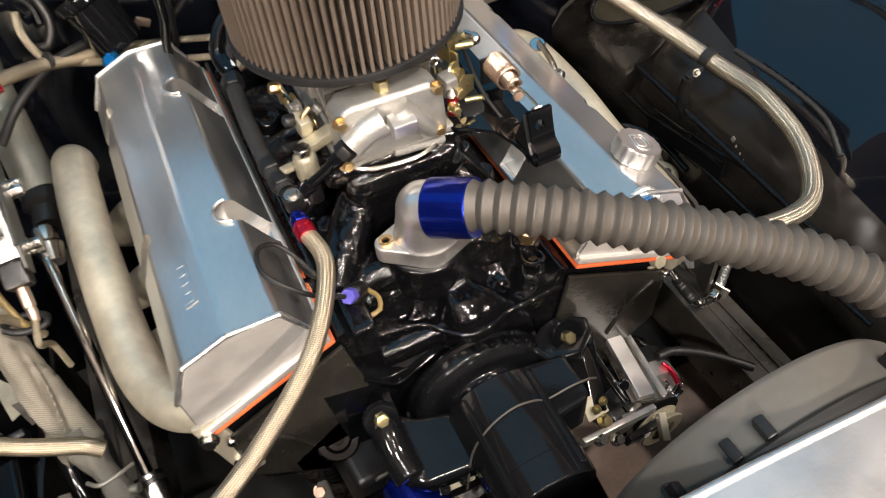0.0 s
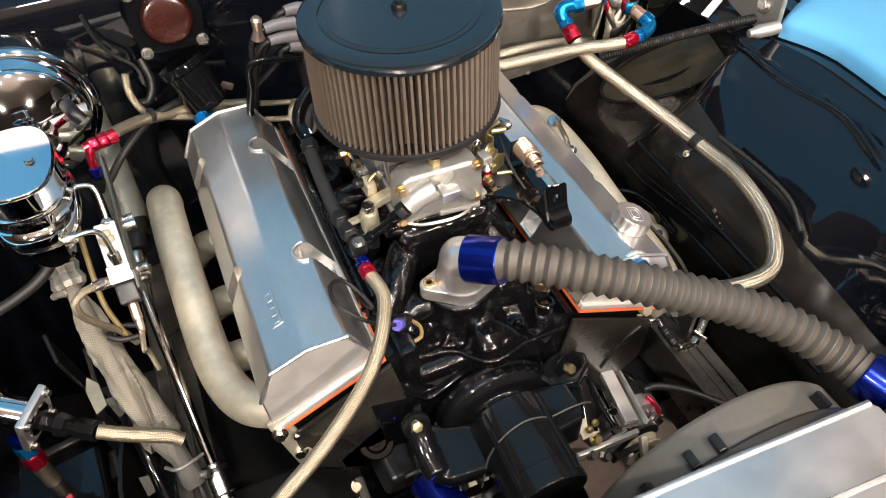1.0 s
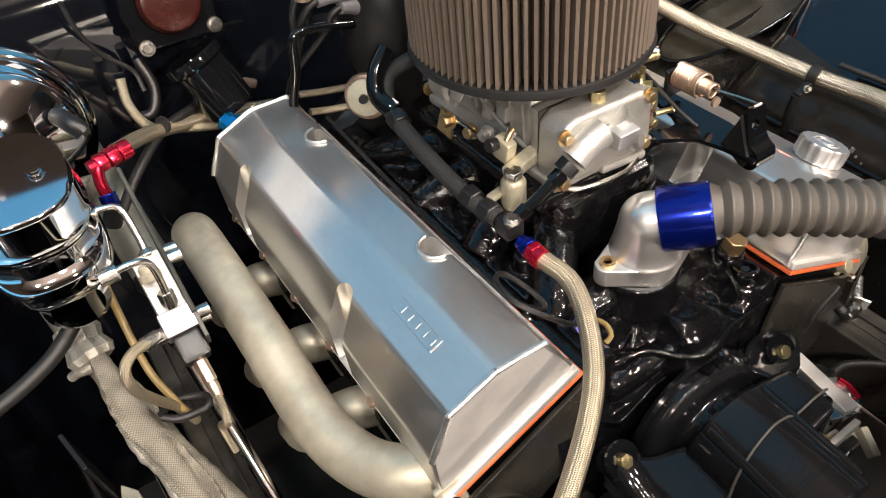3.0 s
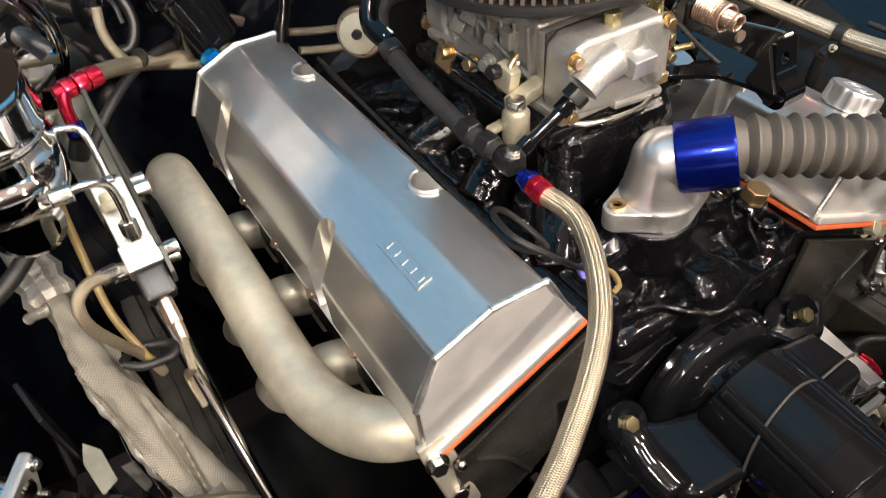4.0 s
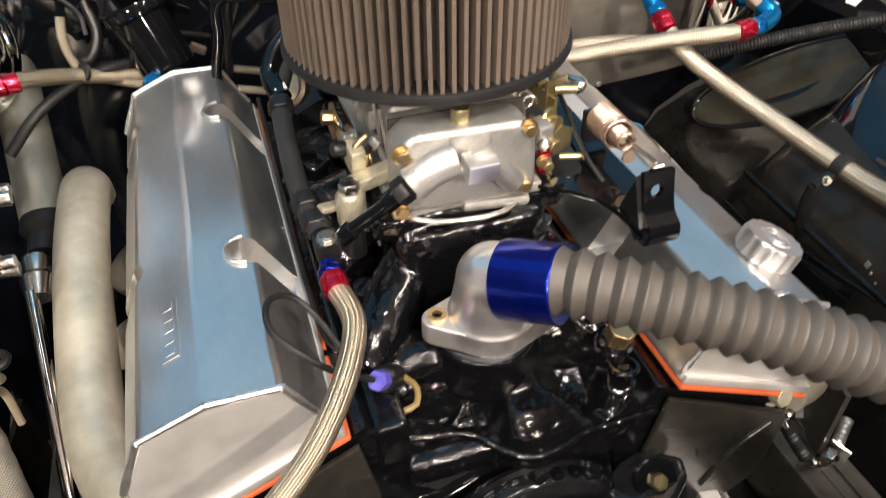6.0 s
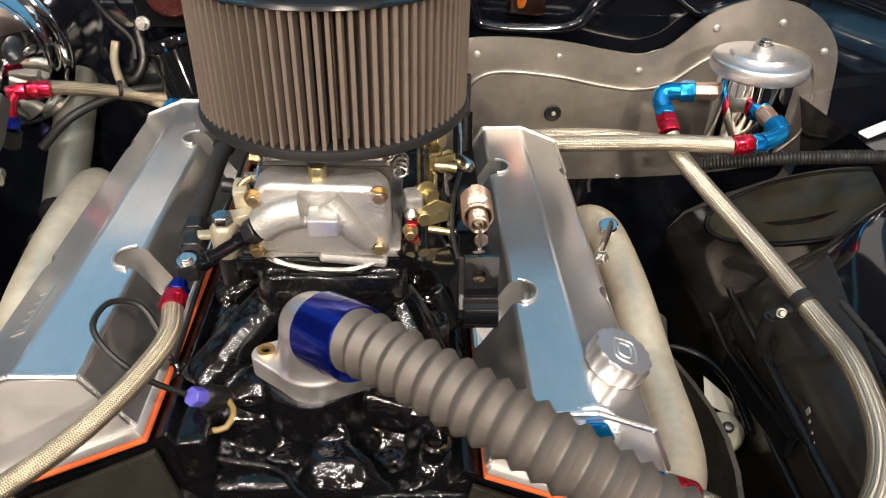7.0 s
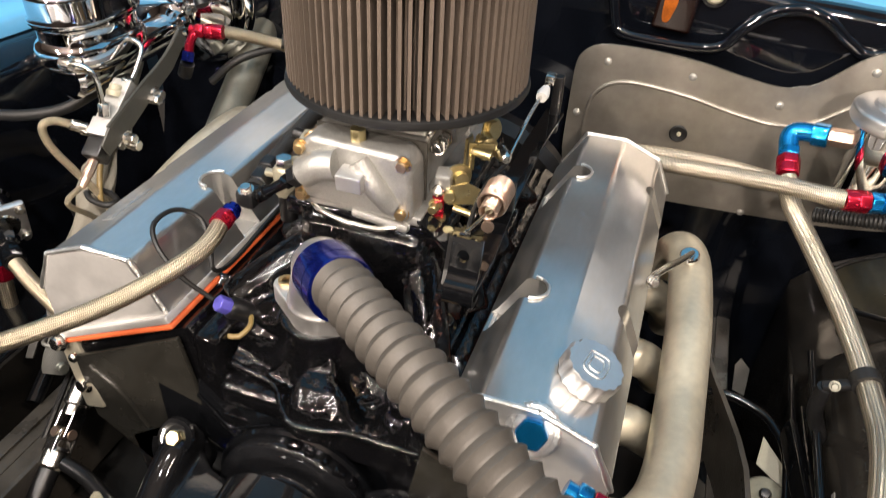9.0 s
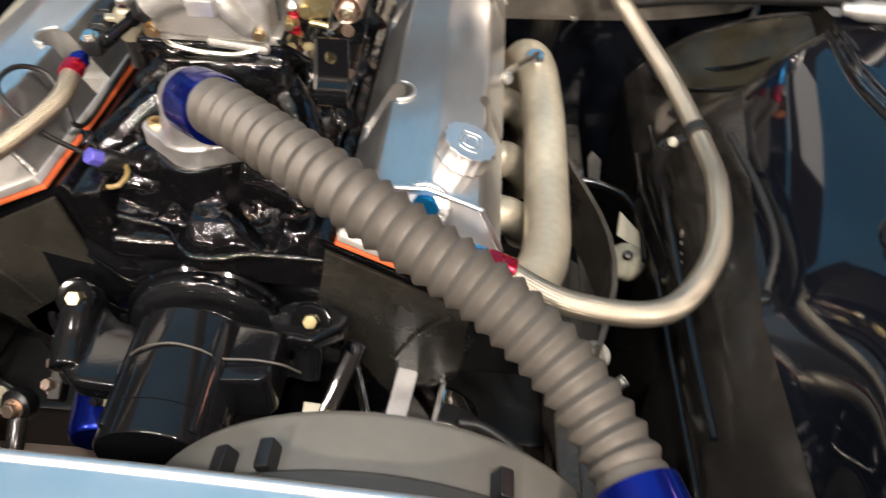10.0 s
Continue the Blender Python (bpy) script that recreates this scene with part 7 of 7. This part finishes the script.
part("knob", lathe([(0, 0), (0.006, 0.001), (0.0075, 0.004), (0.0075, 0.010), (0.0095, 0.013), (0.0115, 0.020), (0.0115, 0.056), (0, 0.058)], 22, frame_to((0.653, 0.312, 0.918), (1, -0.12, 0.02))), CAST_ALU, hng, "rounded bump stop")
single("white_tab", block((0.070, 0.014, 0.003), 0.001, pose(0.645, 0.400, 0.926, 8, 0, 32)), WHITE, "small white tab by the fender", "tab")
single("fender_harness", tube([(0.46, 0.45, 0.85), (0.511, 0.424, 0.87), (0.56, 0.405, 0.883), (0.614, 0.387, 0.894), (0.672, 0.372, 0.902), (0.72, 0.362, 0.905)], 0.0085, 14, 0.0011, prof=lambda s, t: 0.0085 + 0.0007 * math.sin(s * 1500)), RUBBER, "black ribbed cable sleeve", "cable")
single("black_conduit", tube([(0.536, 0.20, 0.82), (0.55, 0.12, 0.812), (0.555, 0.05, 0.80), (0.54, 0.0, 0.78)], 0.004, 12, prof=lambda s, t: 0.004 + 0.0006 * math.sin(s * 1600)), RUBBER, "black ribbed conduit beside the hose", "cable")
twr = thing("suspension_tower", "black suspension tower and arm beside the engine", "suspension", at=(0.45, 0.25, 0.55))
part("plate", sheet([[(0.41 + 0.03 * math.sin(k * 0.5), 0.02 + 0.045 * k, z) for z in (0.45, 0.55, 0.63, 0.66)] for k in range(11)], 0.006), RAIL_PAINT, twr, "dull black side plate")
part("opening_rim", tube([(0.385, 0.330, 0.636), (0.400, 0.328, 0.642), (0.430, 0.322, 0.644), (0.462, 0.306, 0.642), (0.480, 0.275, 0.640), (0.485, 0.240, 0.638), (0.483, 0.185, 0.634)], 0.0055, 12), GLOSS_BLACK, twr, "rolled rim of a dark opening")
part("bush", lathe([(0, 0.012), (0.004, 0.034), (0.008, 0.030), (0.013, 0.026), (0.022, 0.020), (0.025, 0.014), (0.025, 0.004), (0.021, -0.004), (0.018, -0.010), (0, -0.010)], 36, frame_to((0.470, 0.222, 0.590), (-0.15, -0.45, 0.88))), PALE_RUBBER, twr, "cream rubber bush")
part("bush_stud", lathe([(0, 0), (0.006, 0), (0.007, 0.006), (0.005, 0.010), (0, 0.011)], 16, frame_to((0.466, 0.208, 0.617), (-0.15, -0.45, 0.88))), SATIN_BLACK, twr, "dark stud")
part("bare_patch", prism([(0, 0), (0.018, -0.018), (0.034, -0.040), (0.032, -0.004), (0.010, 0.034)], 0.003, pose(0.462, 0.268, 0.598, 30, -20, 0), 0.001), CREAM, twr, "pale bare metal")
part("bare_patch", prism([(0, 0), (0.016, -0.006), (0.022, 0.030), (0.010, 0.044), (0.002, 0.034)], 0.003, pose(0.430, 0.385, 0.600, 40, 0, 10), 0.001), DUSTY, twr, "dusty bare metal")
part("upright_edge", tube([(0.490, 0.296, 0.680), (0.489, 0.230, 0.688), (0.489, 0.160, 0.698), (0.490, 0.095, 0.708)], 0.0022, 8), GLOSS_BLACK, twr, "sharp bright edge")
part("brace", block((0.010, 0.16, 0.030), 0.003, pose(0.484, 0.20, 0.672, -8, 6, 2)), GLOSS_BLACK, twr, "gloss black brace")
part("shock", lathe([(0, 0), (0.03, 0), (0.032, 0.01), (0.032, 0.18), (0.02, 0.2), (0, 0.2)], 24, pose(0.44, 0.30, 0.36, 8, -5, 0)), GLOSS_BLACK, twr, "black shock absorber")
ltw = thing("left_suspension_tower", "black suspension tower on the column side", "suspension", at=(-0.5, 0.2, 0.5))
part("plate", sheet([[(-0.49 - 0.02 * math.sin(k * 0.6), -0.02 + 0.05 * k, z) for z in (0.42, 0.48, 0.54, 0.585)] for k in range(9)], 0.006), WALL_BLACK, ltw, "dull black side plate")
part("rib", tube([(-0.47, 0.32, 0.70), (-0.465, 0.22, 0.66), (-0.455, 0.14, 0.60), (-0.44, 0.06, 0.56)], 0.010, 12), GLOSS_BLACK, ltw, "black rib")
part("pale_patch", prism([(0, 0), (0.012, 0), (0.016, 0.025), (0.003, 0.03)], 0.003, pose(-0.465, 0.09, 0.605, 40, -10, 10), 0.001), DUSTY, ltw, "dusty bare patch")
part("pale_patch", prism([(0, 0), (0.010, 0), (0.014, 0.03), (0.002, 0.035)], 0.003, pose(-0.475, 0.20, 0.655, 50, -10, 20), 0.001), DUSTY, ltw, "dusty bare patch")
part("pale_tongue", prism([(0, 0), (0.020, 0.004), (0.026, 0.040), (0.016, 0.058), (0.004, 0.040)], 0.004, pose(-0.520, 0.262, 0.600, 35, -12, 8), 0.0015), PALE_RUBBER, ltw, "pale curved tongue")
part("upright_plate", block((0.006, 0.055, 0.26), 0.002, pose(-0.532, 0.33, 0.60, 10, -4, 12)), SATIN_BLACK, ltw, "black upright plate")
part("plate_shelf", block((0.10, 0.012, 0.030), 0.003, pose(-0.560, 0.24, 0.585, 25, 0, 10)), SATIN_BLACK, ltw, "black shelf edge")
part("dusty_block", block((0.055, 0.05, 0.10), 0.006, pose(-0.545, 0.225, 0.47, 6, 0, 8)), DUSTY, ltw, "dusty lower block")
part("tower_box", block((0.14, 0.42, 0.32), 0.012, pose(-0.585, 0.05, 0.42, 0, 0, 4), 3), GLOSS_BLACK, ltw, "black boxed tower")
part("tower_rib", block((0.012, 0.02, 0.36), 0.003, pose(-0.512, -0.05, 0.48, 0, 0, 4)), GLOSS_BLACK, ltw, "upright black rib")

bl = thing("brake_fitting", "brass and steel brake line fitting on the frame", "fitting", at=(0.42, 0.0, 0.56))
part("star_washer", lathe([(0.006, 0), (0.017, 0), (0.017, 0.0025), (0.006, 0.0025)], 10, frame_to((0.419, 0.014, 0.567), (0.75, 0.45, 0.2)), wobble=lambda a: 1 + 0.14 * math.cos(a * 5)), STEEL, bl, "bright star washer")
part("nut", hexagon(0.0095, 0.012, frame_to((0.404, 0.007, 0.567), (0.75, 0.40, 0.1)), 0.001), STEEL, bl, "bright nut")
part("ferrule", tube([(0.362, -0.004, 0.594), (0.378, -0.002, 0.584), (0.396, 0.004, 0.572), (0.410, 0.010, 0.568)], 0.0058, 14, 0.002, lambda s, t: 0.0058 + 0.0012 * (math.sin(s * 700) > 0.2)), STEEL, bl, "stepped bright ferrule")
part("stub", tube([(0.424, 0.018, 0.570), (0.438, 0.028, 0.575), (0.452, 0.038, 0.580)], 0.0068, 14, 0.002, lambda s, t: 0.0068 + 0.0008 * math.sin(s * 1800)), CAST_ALU, bl, "threaded stub")
part("line", tube([(0.362, -0.004, 0.594), (0.352, 0.006, 0.608), (0.338, 0.034, 0.640), (0.326, 0.062, 0.670)], 0.0045, 12), STEEL, bl, "steel line")
part("line_sleeve", tube([(0.356, 0.000, 0.602), (0.348, 0.014, 0.617), (0.342, 0.026, 0.630)], 0.0068, 12, 0.0015, lambda s, t: 0.0068 + 0.0010 * math.sin(s * 1500)), RUBBER, bl, "black coiled sleeve")
part("mount_bolt", bolt((0.424, 0.083, 0.566), (-0.35, -0.75, 0.55), 0.0135, 0.014), CAST_ALU, bl, "large pale bolt")
cst = thing("bare_corner_casting", "bare metal corner of the intake below the gasket", "casting", at=(0.172, 0.0, 0.77))
part("web", prism([(0.158, 0.786), (0.188, 0.789), (0.176, 0.766), (0.166, 0.752)], 0.010, Matrix(((1, 0, 0, 0), (0, 0, -1, 0.004), (0, 1, 0, 0), (0, 0, 0, 1))), 0.002), CAST_ALU, cst, "pale bare web")
part("corner_bolt", bolt((0.254, -0.012, 0.764), (0.1, -0.9, 0.4), 0.0095, 0.012), PALE_ZINC, cst, "pale zinc bolt")
dip = thing("dipstick_lever", "bright lever clamped beside the valve cover", "lever", at=(0.30, 0.27, 0.86))
part("arm", tube([(0.287, 0.260, 0.840), (0.300, 0.290, 0.834), (0.318, 0.338, 0.818), (0.331, 0.376, 0.806)], 0.0042, 12), STEEL, dip, "bent bright arm")
part("head", lathe([(0, 0), (0.011, 0), (0.012, 0.002), (0.012, 0.008), (0.010, 0.010), (0, 0.010)], 24, frame_to((0.330, 0.378, 0.796), (-0.15, -0.35, 0.9))), CHROME, dip, "bright clamp head")
part("eye_bolt", bolt((0.289, 0.256, 0.839), (0.5, -0.8, 0.3), 0.006, 0.006), STEEL, dip, "bright bolt")

elb = thing("hose_elbow", "red and blue anodised elbow at the brake booster", "fitting", at=(-0.375, 0.45, 0.935))
part("elbow", tube([(-0.378, 0.452, 0.945), (-0.388, 0.446, 0.942), (-0.392, 0.438, 0.932), (-0.392, 0.430, 0.918)], 0.0064, 16, 0.003), RED_ANO, elb, "red elbow")
part("nut", hexagon(0.0095, 0.014, frame_to((-0.392, 0.431, 0.920), (0.0, -0.45, -0.9)), 0.001), BLUE_ANO, elb, "deep blue nut")
part("port", lathe([(0, 0), (0.010, 0), (0.010, 0.02), (0, 0.02)], 20, frame_to((-0.392, 0.424, 0.905), (-0.4, 0.0, -0.9))), SATIN_BLACK, elb, "black port")
